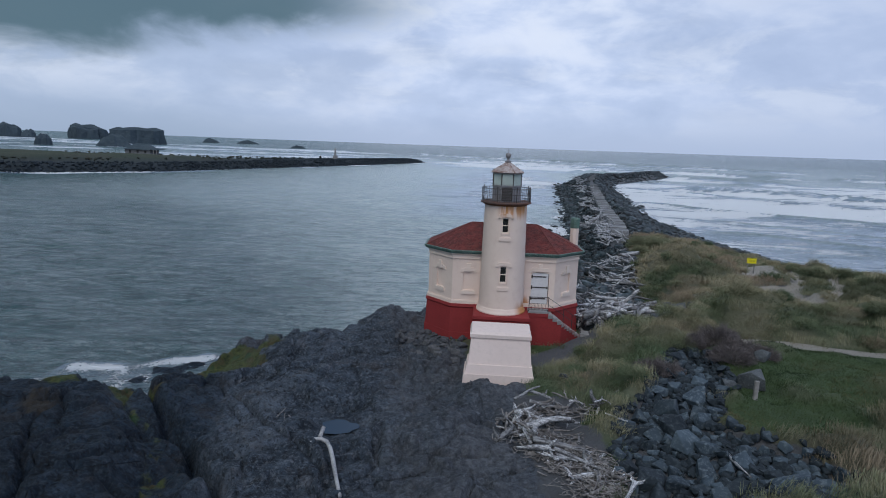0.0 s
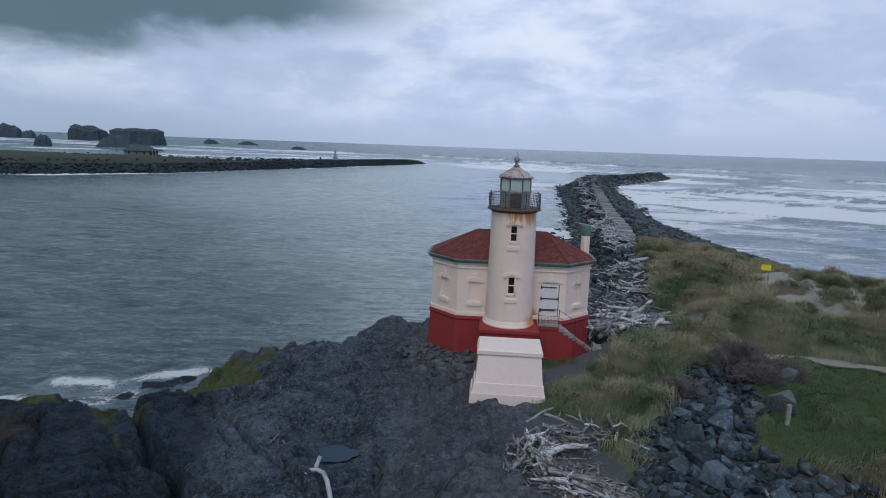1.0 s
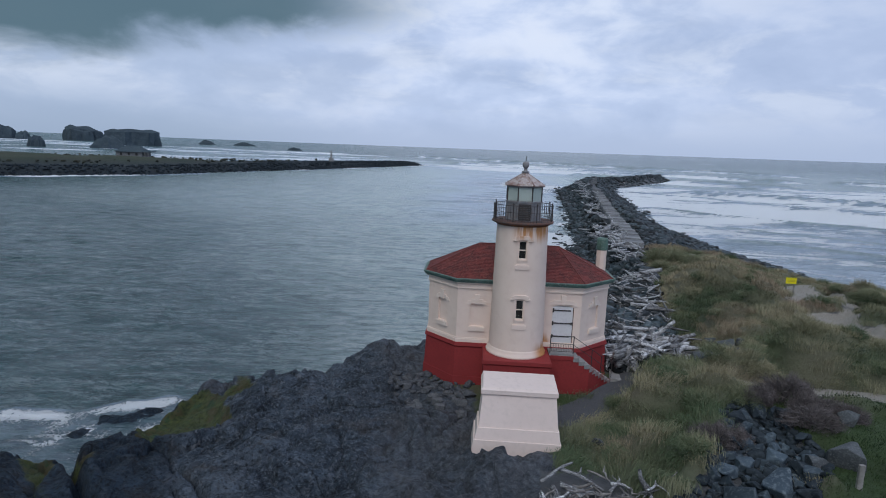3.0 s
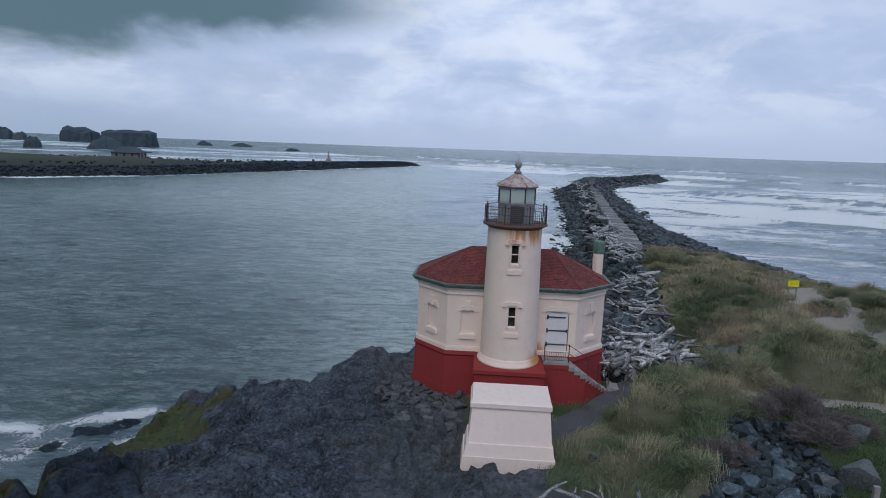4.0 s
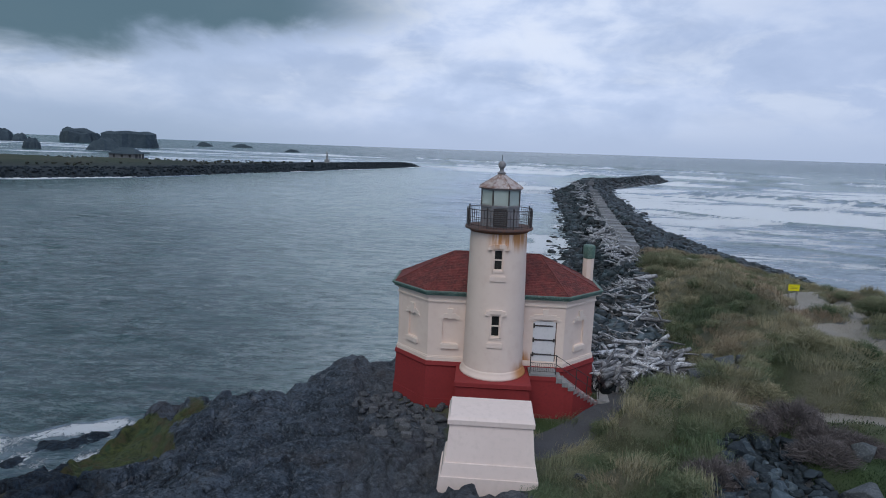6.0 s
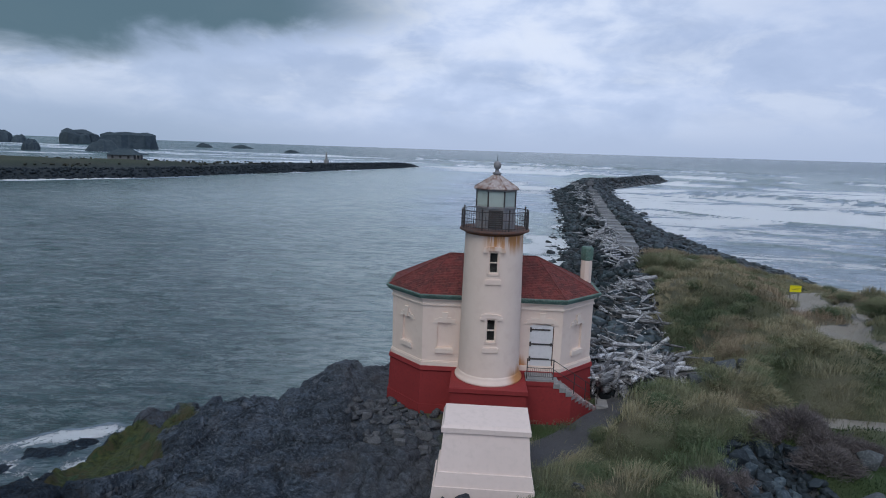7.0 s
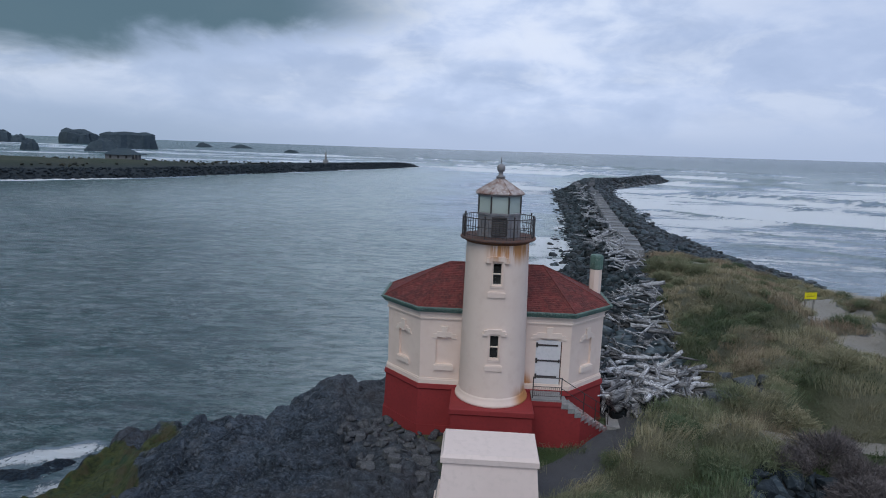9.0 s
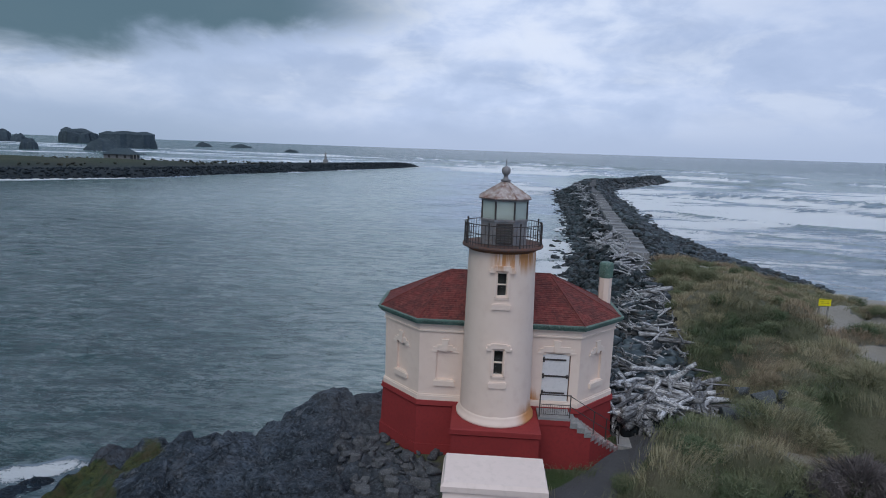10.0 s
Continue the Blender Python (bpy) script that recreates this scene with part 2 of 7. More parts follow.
def ground_material():
    """Basalt, turf, sand and moss by the ground's cover."""
    m = bpy.data.materials.new("headland_ground")
    m.use_nodes = True
    nt = m.node_tree
    b = nt.nodes["Principled BSDF"]
    pos = nt.nodes.new("ShaderNodeNewGeometry").outputs["Position"]
    cov = nt.nodes.new("ShaderNodeVertexColor")
    cov.layer_name = "cover"
    sep = nt.nodes.new("ShaderNodeSeparateColor")
    nt.links.new(cov.outputs["Color"], sep.inputs[0])
    n_big = noise_tex(nt, pos, 0.22, 5)
    n_mid = noise_tex(nt, pos, 1.1, 6, 0.62)
    n_fine = noise_tex(nt, pos, 3.6, 9, 0.78)
    vein = noise_tex(nt, pos, 1.9, 8, 0.76, (1, 0.8, 1), 0.3)
    rock = mixed(nt, smooth(nt, n_mid, 0.35, 0.65), (0.018, 0.029, 0.045), (0.053, 0.074, 0.102))
    rock = mixed(nt, smooth(nt, n_big, 0.47, 0.62), rock, (0.072, 0.094, 0.125))
    # fine grain: lit tops and shaded pits put into the colour
    rock = mixed(nt, maths(nt, "MULTIPLY", smooth(nt, n_fine, 0.52, 0.61), 0.75), rock, (0.118, 0.138, 0.168))
    rock = mixed(nt, maths(nt, "MULTIPLY", smooth(nt, n_fine, 0.47, 0.37), 0.75), rock, (0.008, 0.009, 0.012))
    rock = mixed(nt, maths(nt, "MULTIPLY", smooth(nt, vein, 0.62, 0.72), 0.6), rock, (0.125, 0.14, 0.165))
    warp = nt.nodes.new("ShaderNodeVectorMath")
    warp.operation = "MULTIPLY_ADD"
    wn = nt.nodes.new("ShaderNodeTexNoise")
    wn.inputs["Scale"].default_value, wn.inputs["Detail"].default_value = 0.9, 5
    nt.links.new(pos, wn.inputs["Vector"])
    nt.links.new(wn.outputs["Color"], warp.inputs[0])
    warp.inputs[1].default_value = (0.45, 0.45, 0.45)
    nt.links.new(pos, warp.inputs[2])
    lines = []
    for scale in (0.33, 1.25):
        vo = nt.nodes.new("ShaderNodeTexVoronoi")
        vo.feature = "DISTANCE_TO_EDGE"
        vo.inputs["Scale"].default_value = scale
        nt.links.new(warp.outputs[0], vo.inputs["Vector"])
        lines.append(vo.outputs["Distance"])
    split = maths(nt, "MINIMUM", smooth(nt, lines[0], 0.0, 0.012, 0.45, 1.0), smooth(nt, lines[1], 0.0, 0.02, 0.9, 1.0))
    split = maths(nt, "MAXIMUM", split, smooth(nt, noise_tex(nt, pos, 0.5, 4, 0.6), 0.46, 0.60))
    strata = noise_tex(nt, pos, 1.3, 7, 0.74, (0.9, 1.4, 1.6), 0.25)
    facet = nt.nodes.new("ShaderNodeTexVoronoi")
    facet.inputs["Scale"].default_value = 1.9
    nt.links.new(warp.outputs[0], facet.inputs["Vector"])
    fsep = nt.nodes.new("ShaderNodeSeparateColor")
    nt.links.new(facet.outputs["Color"], fsep.inputs[0])
    hewn = nt.nodes.new("ShaderNodeHueSaturation")
    nt.links.new(smooth(nt, fsep.outputs[0], 0, 1, 0.74, 1.2), hewn.inputs["Value"])
    nt.links.new(rock, hewn.inputs["Color"])
    rock = hewn.outputs[0]
    rock = mixed(nt, maths(nt, "MULTIPLY", smooth(nt, strata, 0.54, 0.66), 0.55), rock, (0.105, 0.118, 0.142))
    rock = mixed(nt, maths(nt, "MULTIPLY", smooth(nt, strata, 0.44, 0.36), 0.4), rock, (0.008, 0.010, 0.014))
    rock = mixed(nt, split, (0.004, 0.005, 0.007), rock)
    # finer grain, with its lights and darks in the colour too
    grit = noise_tex(nt, pos, 6.5, 6, 0.7, (1, 1.5, 1), 0.2)
    rock = mixed(nt, maths(nt, "MULTIPLY", smooth(nt, grit, 0.48, 0.38), 0.8), rock, (0.006, 0.008, 0.012))
    rock = mixed(nt, maths(nt, "MULTIPLY", smooth(nt, grit, 0.55, 0.63), 0.65), rock, (0.150, 0.175, 0.205))
    # iron-brown weathering in patches
    rock = mixed(nt, maths(nt, "MULTIPLY", smooth(nt, noise_tex(nt, pos, 0.45, 6, 0.65, (1, 1, 1), 0.5), 0.54, 0.68), 0.35), rock, (0.080, 0.068, 0.062))
    lich = nt.nodes.new("ShaderNodeVertexColor")
    lich.layer_name = "lichen"
    lsep = nt.nodes.new("ShaderNodeSeparateColor")
    nt.links.new(lich.outputs["Color"], lsep.inputs[0])
    # wet basalt near the spray, paler dry crusts inland
    damp = smooth(nt, maths(nt, "ADD", lsep.outputs[1], maths(nt, "MULTIPLY", maths(nt, "SUBTRACT", n_big, 0.5), 0.9)), 0.25, 0.75)
    wet = nt.nodes.new("ShaderNodeHueSaturation")
    wet.inputs["Value"].default_value, wet.inputs["Saturation"].default_value = 0.44, 1.6
    nt.links.new(rock, wet.inputs["Color"])
    crust = noise_tex(nt, pos, 1.7, 7, 0.72, (1, 1, 1), 0.2)
    rock = mixed(nt, maths(nt, "MULTIPLY", smooth(nt, crust, 0.60, 0.64), 0.75), rock, (0.150, 0.165, 0.190))
    rock = mixed(nt, maths(nt, "MULTIPLY", lich.outputs["Alpha"], smooth(nt, n_big, 0.35, 0.6, 0.3, 0.75)), rock, mixed(nt, smooth(nt, n_fine, 0.35, 0.65), (0.050, 0.054, 0.064), (0.150, 0.156, 0.170)))
    rock = mixed(nt, damp, rock, wet.outputs[0])
    rock = mixed(nt, maths(nt, "MULTIPLY", smooth(nt, maths(nt, "ADD", lsep.outputs[0], maths(nt, "MULTIPLY", maths(nt, "SUBTRACT", n_mid, 0.5), 1.4)), 0.55, 1.0), 0.4), rock, (0.085, 0.062, 0.034))
    moss = mixed(nt, smooth(nt, n_fine, 0.3, 0.7), (0.014, 0.026, 0.009), (0.120, 0.138, 0.034))
    moss = mixed(nt, maths(nt, "MULTIPLY", smooth(nt, noise_tex(nt, pos, 0.9, 6, 0.7), 0.49, 0.60), 0.8), moss, (0.070, 0.052, 0.022))
    moss = mixed(nt, maths(nt, "MULTIPLY", smooth(nt, noise_tex(nt, pos, 1.4, 4, 0.6, (1, 1, 1), 0.4), 0.55, 0.66), 0.7), moss, (0.022, 0.070, 0.030))
    mask = smooth(nt, maths(nt, "ADD", cov.outputs["Alpha"], maths(nt, "MULTIPLY", maths(nt, "SUBTRACT", n_mid, 0.5), 1.1)), 0.42, 0.62)
    rock = mixed(nt, maths(nt, "MULTIPLY", mask, 0.85), rock, moss)
    turf = mixed(nt, smooth(nt, n_big, 0.4, 0.6), (0.075, 0.098, 0.040), (0.155, 0.128, 0.078))
    turf = mixed(nt, smooth(nt, n_mid, 0.45, 0.7), turf, (0.075, 0.092, 0.036))
    tuft = nt.nodes.new("ShaderNodeVertexColor")
    tuft.layer_name = "tuft"
    usep = nt.nodes.new("ShaderNodeSeparateColor")
    nt.links.new(tuft.outputs["Color"], usep.inputs[0])
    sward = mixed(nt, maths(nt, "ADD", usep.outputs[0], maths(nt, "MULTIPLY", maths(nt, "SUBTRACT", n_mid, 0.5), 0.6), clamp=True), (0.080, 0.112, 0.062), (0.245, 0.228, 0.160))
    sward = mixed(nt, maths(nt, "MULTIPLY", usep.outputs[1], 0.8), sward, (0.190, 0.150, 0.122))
    # dark share: the shade of hollows put into the turf's colour
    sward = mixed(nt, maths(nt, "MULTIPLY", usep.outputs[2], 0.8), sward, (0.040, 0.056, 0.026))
    turf = mixed(nt, 0.8, turf, sward)
    turf = mixed(nt, maths(nt, "MULTIPLY", n_fine, 0.4), turf, (0.045, 0.05, 0.026))
    turf = mixed(nt, lsep.outputs[2], turf, mixed(nt, n_mid, (0.030, 0.062, 0.018), (0.062, 0.098, 0.034)))
    sand = mixed(nt, n_mid, (0.27, 0.25, 0.225), (0.38, 0.355, 0.315))
    soil = mixed(nt, n_mid, (0.068, 0.072, 0.080), (0.130, 0.134, 0.144))
    c = mixed(nt, smooth(nt, maths(nt, "ADD", sep.outputs[0], maths(nt, "MULTIPLY", maths(nt, "SUBTRACT", n_mid, 0.5), 0.8)), 0.4, 0.6), soil, rock)
    c = mixed(nt, smooth(nt, maths(nt, "ADD", sep.outputs[1], maths(nt, "MULTIPLY", maths(nt, "SUBTRACT", n_mid, 0.5), 0.8)), 0.4, 0.6), c, turf)
    c = mixed(nt, smooth(nt, maths(nt, "ADD", sep.outputs[2], maths(nt, "MULTIPLY", maths(nt, "SUBTRACT", n_mid, 0.5), 0.6)), 0.4, 0.6), c, sand)
    nt.links.new(c, b.inputs["Base Color"])
    b.inputs["Roughness"].default_value = 0.75
    b.inputs["Specular IOR Level"].default_value = 0.35
    relief = maths(nt, "ADD", maths(nt, "MULTIPLY", n_fine, 0.42), maths(nt, "MULTIPLY", vein, 0.40))
    relief = maths(nt, "ADD", maths(nt, "ADD", relief, maths(nt, "MULTIPLY", grit, 0.22)), maths(nt, "MULTIPLY", strata, 0.45))
    relief = maths(nt, "SUBTRACT", relief, maths(nt, "MULTIPLY", maths(nt, "MULTIPLY", facet.outputs["Distance"], smooth(nt, sep.outputs[0], 0.5, 0.8)), 0.30))
    relief = maths(nt, "ADD", relief, maths(nt, "MULTIPLY", maths(nt, "MULTIPLY", split, smooth(nt, sep.outputs[0], 0.5, 0.8)), 0.35))
    bn = nt.nodes.new("ShaderNodeBump")
    bn.inputs["Strength"].default_value, bn.inputs["Distance"].default_value = 1.0, 0.30
    nt.links.new(relief, bn.inputs["Height"])
    nt.links.new(bn.outputs[0], b.inputs["Normal"])
    return m


def spit_material():
    """Olive turf inland, black wet rock along the water."""
    m, nt, b, c, pos = surface("olive_spit_turf", [(0.036, 0.050, 0.030), (0.054, 0.056, 0.038), (0.028, 0.040, 0.028)], 0.05, 0.95, 0.6, 0.8, fine=6, bump_dist=0.5)
    cov = nt.nodes.new("ShaderNodeVertexColor")
    cov.layer_name = "cover"
    sep = nt.nodes.new("ShaderNodeSeparateColor")
    nt.links.new(cov.outputs["Color"], sep.inputs[0])
    shore = mixed(nt, noise_tex(nt, pos, 0.4, 5), (0.012, 0.018, 0.023), (0.030, 0.040, 0.048))
    nt.links.new(mixed(nt, sep.outputs[1], shore, c), b.inputs["Base Color"])
    return m


def water_material():
    """Murky estuary water with chop, and broken foam where the water's foam says so."""
    m = bpy.data.materials.new("sea_water")
    m.use_nodes = True
    nt = m.node_tree
    b = nt.nodes["Principled BSDF"]
    pos = nt.nodes.new("ShaderNodeNewGeometry").outputs["Position"]
    foam = nt.nodes.new("ShaderNodeVertexColor")
    foam.layer_name = "foam"
    sep = nt.nodes.new("ShaderNodeSeparateColor")
    nt.links.new(foam.outputs["Color"], sep.inputs[0])
    chop = noise_tex(nt, pos, 1.25, 7, 0.68, (0.48, 1.3, 1), 0.3)
    ripple = noise_tex(nt, pos, 2.3, 6, 0.62, (0.40, 1.25, 1), 0.35)
    broad = noise_tex(nt, pos, 0.30, 6, 0.66, (0.42, 1.35, 1), 0.4)
    wavelet = noise_tex(nt, pos, 0.62, 5, 0.58, (0.42, 1.25, 1), 0.35)
    swell = noise_tex(nt, pos, 0.06, 3, 0.5, (0.5, 1.2, 1))
    lace = noise_tex(nt, pos, 0.45, 8, 0.74, (0.8, 1.0, 1), 1.8)
    veil = noise_tex(nt, pos, 1.9, 5, 0.7, (0.9, 1.0, 1), 1.2)
    lace = maths(nt, "ADD", maths(nt, "MULTIPLY", lace, 0.6), maths(nt, "MULTIPLY", maths(nt, "ABSOLUTE", maths(nt, "SUBTRACT", veil, 0.5)), -1.1))
    lace = maths(nt, "ADD", lace, 0.30)
    streak = noise_tex(nt, pos, 0.05, 5, 0.65, (0.35, 1.6, 1), 0.6)
    patch = noise_tex(nt, pos, 0.16, 5, 0.65, (0.6, 1.5, 1), 0.5)
    churn = noise_tex(nt, pos, 0.13, 8, 0.72, (0.45, 1.2, 1), 0.8)
    zone = sep.outputs[0]
    c = mixed(nt, smooth(nt, streak, 0.35, 0.65), (0.030, 0.086, 0.092), (0.053, 0.120, 0.124))
    # paler silty shallows by the headland, with sky sheen put into their colour
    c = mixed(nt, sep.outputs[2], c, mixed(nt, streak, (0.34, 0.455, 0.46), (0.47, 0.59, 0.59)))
    # broad waves: their bright and dark sides are put into the colour
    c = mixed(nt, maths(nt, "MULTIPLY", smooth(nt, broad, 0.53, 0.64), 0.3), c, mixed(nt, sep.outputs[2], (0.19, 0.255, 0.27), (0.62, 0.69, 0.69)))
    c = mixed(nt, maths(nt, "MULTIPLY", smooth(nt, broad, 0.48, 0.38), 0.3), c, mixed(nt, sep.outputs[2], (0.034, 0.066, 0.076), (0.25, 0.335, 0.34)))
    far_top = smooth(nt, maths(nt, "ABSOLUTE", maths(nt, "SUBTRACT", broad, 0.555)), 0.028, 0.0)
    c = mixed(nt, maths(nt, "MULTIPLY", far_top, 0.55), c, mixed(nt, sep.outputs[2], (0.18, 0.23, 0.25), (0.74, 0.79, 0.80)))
    # thin bright crests and dark troughs, glints and shade put into the colour
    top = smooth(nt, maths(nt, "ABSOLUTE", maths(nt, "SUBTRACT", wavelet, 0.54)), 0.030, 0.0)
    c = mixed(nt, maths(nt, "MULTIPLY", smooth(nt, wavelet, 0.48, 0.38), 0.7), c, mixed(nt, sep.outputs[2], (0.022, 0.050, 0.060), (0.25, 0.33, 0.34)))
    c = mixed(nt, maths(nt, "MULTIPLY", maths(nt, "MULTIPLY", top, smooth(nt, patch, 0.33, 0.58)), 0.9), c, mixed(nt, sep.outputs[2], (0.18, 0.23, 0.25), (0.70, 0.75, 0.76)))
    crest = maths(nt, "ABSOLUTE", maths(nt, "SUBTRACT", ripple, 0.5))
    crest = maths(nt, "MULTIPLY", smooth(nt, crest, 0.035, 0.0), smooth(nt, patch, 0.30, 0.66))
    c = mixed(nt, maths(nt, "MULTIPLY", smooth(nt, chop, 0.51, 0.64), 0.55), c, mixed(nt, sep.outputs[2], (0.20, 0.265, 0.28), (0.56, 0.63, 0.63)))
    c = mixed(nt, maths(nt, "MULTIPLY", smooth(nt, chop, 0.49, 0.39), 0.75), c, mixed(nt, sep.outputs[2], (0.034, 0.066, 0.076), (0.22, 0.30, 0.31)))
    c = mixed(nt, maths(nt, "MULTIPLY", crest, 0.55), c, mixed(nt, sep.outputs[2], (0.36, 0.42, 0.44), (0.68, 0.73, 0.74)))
    c = mixed(nt, maths(nt, "MULTIPLY", smooth(nt, zone, 0.08, 0.42), smooth(nt, sep.outputs[1], 0.0, 0.45, 0.22, 0.85)), c, mixed(nt, smooth(nt, churn, 0.40, 0.54), (0.26, 0.345, 0.44), (0.50, 0.60, 0.77)))
    f = maths(nt, "ADD", zone, maths(nt, "MULTIPLY", maths(nt, "SUBTRACT", lace, 0.5), 1.5))
    f = maths(nt, "ADD", f, maths(nt, "MULTIPLY", maths(nt, "SUBTRACT", streak, 0.5), sep.outputs[1]))
    f = maths(nt, "ADD", f, maths(nt, "MULTIPLY", maths(nt, "SUBTRACT", churn, 0.5), maths(nt, "MULTIPLY", sep.outputs[1], 1.4)))
    f = maths(nt, "MULTIPLY", smooth(nt, f, 0.49, 0.61), smooth(nt, zone, 0.02, 0.2))
    c = mixed(nt, f, c, (0.90, 0.93, 0.96))
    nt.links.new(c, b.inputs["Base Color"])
    run = nt.nodes.new("ShaderNodeSeparateXYZ")
    nt.links.new(pos, run.inputs[0])
    # the open sea beyond the bar is choppier
    open_sea = smooth(nt, run.outputs[1], 150, 900, 0.16, 0.24)
    nt.links.new(maths(nt, "ADD", maths(nt, "MULTIPLY", f, 0.4), open_sea), b.inputs["Roughness"])
    b.inputs["IOR"].default_value = 1.4
    bn = nt.nodes.new("ShaderNodeBump")
    bn.inputs["Strength"].default_value, bn.inputs["Distance"].default_value = 1.0, 0.85
    nt.links.new(maths(nt, "ADD", maths(nt, "ADD", maths(nt, "ADD", chop, maths(nt, "MULTIPLY", wavelet, 0.9)), maths(nt, "MULTIPLY", ripple, 0.30)), maths(nt, "MULTIPLY", maths(nt, "ADD", swell, maths(nt, "MULTIPLY", f, 0.12)), 1.5)), bn.inputs["Height"])
    nt.links.new(bn.outputs[0], b.inputs["Normal"])
    return m


def blade_material(name, tones):
    m = bpy.data.materials.new(name)
    m.use_nodes = True
    nt = m.node_tree
    b = nt.nodes["Principled BSDF"]
    geo = nt.nodes.new("ShaderNodeNewGeometry")
    n = noise_tex(nt, geo.outputs["Position"], 0.75, 4, 0.6)
    tone = nt.nodes.new("ShaderNodeVertexColor")
    tone.layer_name = "tone"
    tsep = nt.nodes.new("ShaderNodeSeparateColor")
    nt.links.new(tone.outputs["Color"], tsep.inputs[0])
    v = maths(nt, "ADD", tsep.outputs[0], maths(nt, "MULTIPLY", maths(nt, "SUBTRACT", n, 0.5), 0.4))
    v = maths(nt, "ADD", v, maths(nt, "MULTIPLY", maths(nt, "SUBTRACT", geo.outputs["Random Per Island"], 0.5), 0.10), clamp=True)
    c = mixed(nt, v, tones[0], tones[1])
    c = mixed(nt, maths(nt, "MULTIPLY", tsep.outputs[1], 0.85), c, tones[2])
    # dark share halves the green; hollows and clump feet use it as shade
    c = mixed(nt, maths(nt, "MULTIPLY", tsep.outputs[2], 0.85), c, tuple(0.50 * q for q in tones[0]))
    nt.links.new(c, b.inputs["Base Color"])
    b.inputs["Roughness"].default_value = 0.75
    b.inputs["Specular IOR Level"].default_value = 0.2
    return m


M_GROUND = ground_material()
M_WATER = water_material()
M_GRASS = blade_material("dune_grass_blades", [(0.110, 0.160, 0.088), (0.40, 0.350, 0.235), (0.34, 0.25, 0.19)])
M_LAWN = blade_material("short_turf_blades", [(0.046, 0.084, 0.034), (0.092, 0.112, 0.052), (0.150, 0.140, 0.075)])
M_BUSH = blade_material("bare_brown_twigs", [(0.085, 0.077, 0.082), (0.190, 0.165, 0.162), (0.05, 0.045, 0.04)])


def pool_material():
    m = bpy.data.materials.new("rain_pool_water")
    m.use_nodes = True
    b = m.node_tree.nodes["Principled BSDF"]
    b.inputs["Base Color"].default_value, b.inputs["Roughness"].default_value = (0.028, 0.050, 0.085, 1), 0.04
    b.inputs["IOR"].default_value = 1.33
    return m


M_POOL = pool_material()

# ---- mesh helpers ----


def thing(name, label, category, at=(0, 0, 0), group="", kind=""):
    ob = new(name)
    ob.location, ob.empty_display_size = at, 0.2
    return tagged(ob, label, category, group, kind)


def place_of(ob):
    p = Vector(ob.location)
    while ob.parent:
        ob = ob.parent
        p = p + Vector(ob.location)
    return p


def part(name, bm, material, parent=None, label="", rounded=False):
    """Links a bmesh, drawn in world metres, as one mesh object under a thing or a part."""
    if parent is not None:
        bmesh.ops.translate(bm, verts=bm.verts[:], vec=-place_of(parent))
    bmesh.ops.recalc_face_normals(bm, faces=bm.faces[:])
    me = bpy.data.meshes.new(name)
    bm.to_mesh(me)
    bm.free()
    me.materials.append(material)
    if rounded:
        me.shade_smooth()
    ob = new(name, me)
    ob.parent = parent
    if label:
        ob["label"] = label
    return ob


def array_mesh(name, verts, faces, material, rounded=False):
    """A mesh from numpy arrays: verts n x 3, faces m x 3 or m x 4."""
    me = bpy.data.meshes.new(name)
    n, k = faces.shape
    me.vertices.add(len(verts))
    me.vertices.foreach_set("co", np.ascontiguousarray(verts, np.float32).ravel())
    me.loops.add(n * k)
    me.loops.foreach_set("vertex_index", np.ascontiguousarray(faces, np.int32).ravel())
    me.polygons.add(n)
    me.polygons.foreach_set("loop_start", np.arange(0, n * k, k, dtype=np.int32))
    me.update(calc_edges=True)
    me.validate()
    me.materials.append(material)
    if rounded:
        me.shade_smooth()
    return me


def box(bm, x0, x1, y0, y1, z0, z1):
    v = [bm.verts.new((x, y, z)) for z in (z0, z1) for x, y in ((x0, y0), (x1, y0), (x1, y1), (x0, y1))]
    for f in ((3, 2, 1, 0), (4, 5, 6, 7), (0, 1, 5, 4), (1, 2, 6, 5), (2, 3, 7, 6), (3, 0, 4, 7)):
        bm.faces.new([v[i] for i in f])
    return v


def prism(bm, low, high, z0, z1):
    """A solid between the outline low at z0 and the outline high at z1."""
    a = [bm.verts.new((*p, z0)) for p in low]
    b = [bm.verts.new((*p, z1)) for p in high]
    n = len(a)
    bm.faces.new(a[::-1])
    bm.faces.new(b)
    for i in range(n):
        bm.faces.new((a[i], a[(i + 1) % n], b[(i + 1) % n], b[i]))


def ring(bm, inner, outer, z0, z1):
    """A band between two outlines of equal count."""
    n = len(inner)
    v = [[bm.verts.new((*p, z)) for p in o] for z in (z0, z1) for o in (inner, outer)]
    for i in range(n):
        j = (i + 1) % n
        for a, b in ((0, 1), (1, 3), (3, 2), (2, 0)):
            bm.faces.new((v[a][i], v[a][j], v[b][j], v[b][i]))


def circle(r, n, cx, cy, start=0.0):
    return [(cx + r * math.cos(start + 2 * math.pi * i / n), cy + r * math.sin(start + 2 * math.pi * i / n)) for i in range(n)]


def lathe(bm, profile, cx, cy, n=32, start=0.0):
    rows = [[bm.verts.new((x, y, z)) for x, y in circle(max(r, 0.001), n, cx, cy, start)] for r, z in profile]
    for a, b in zip(rows, rows[1:]):
        for i in range(n):
            bm.faces.new((a[i], a[(i + 1) % n], b[(i + 1) % n], b[i]))
    bm.faces.new(rows[0][::-1])
    bm.faces.new(rows[-1])


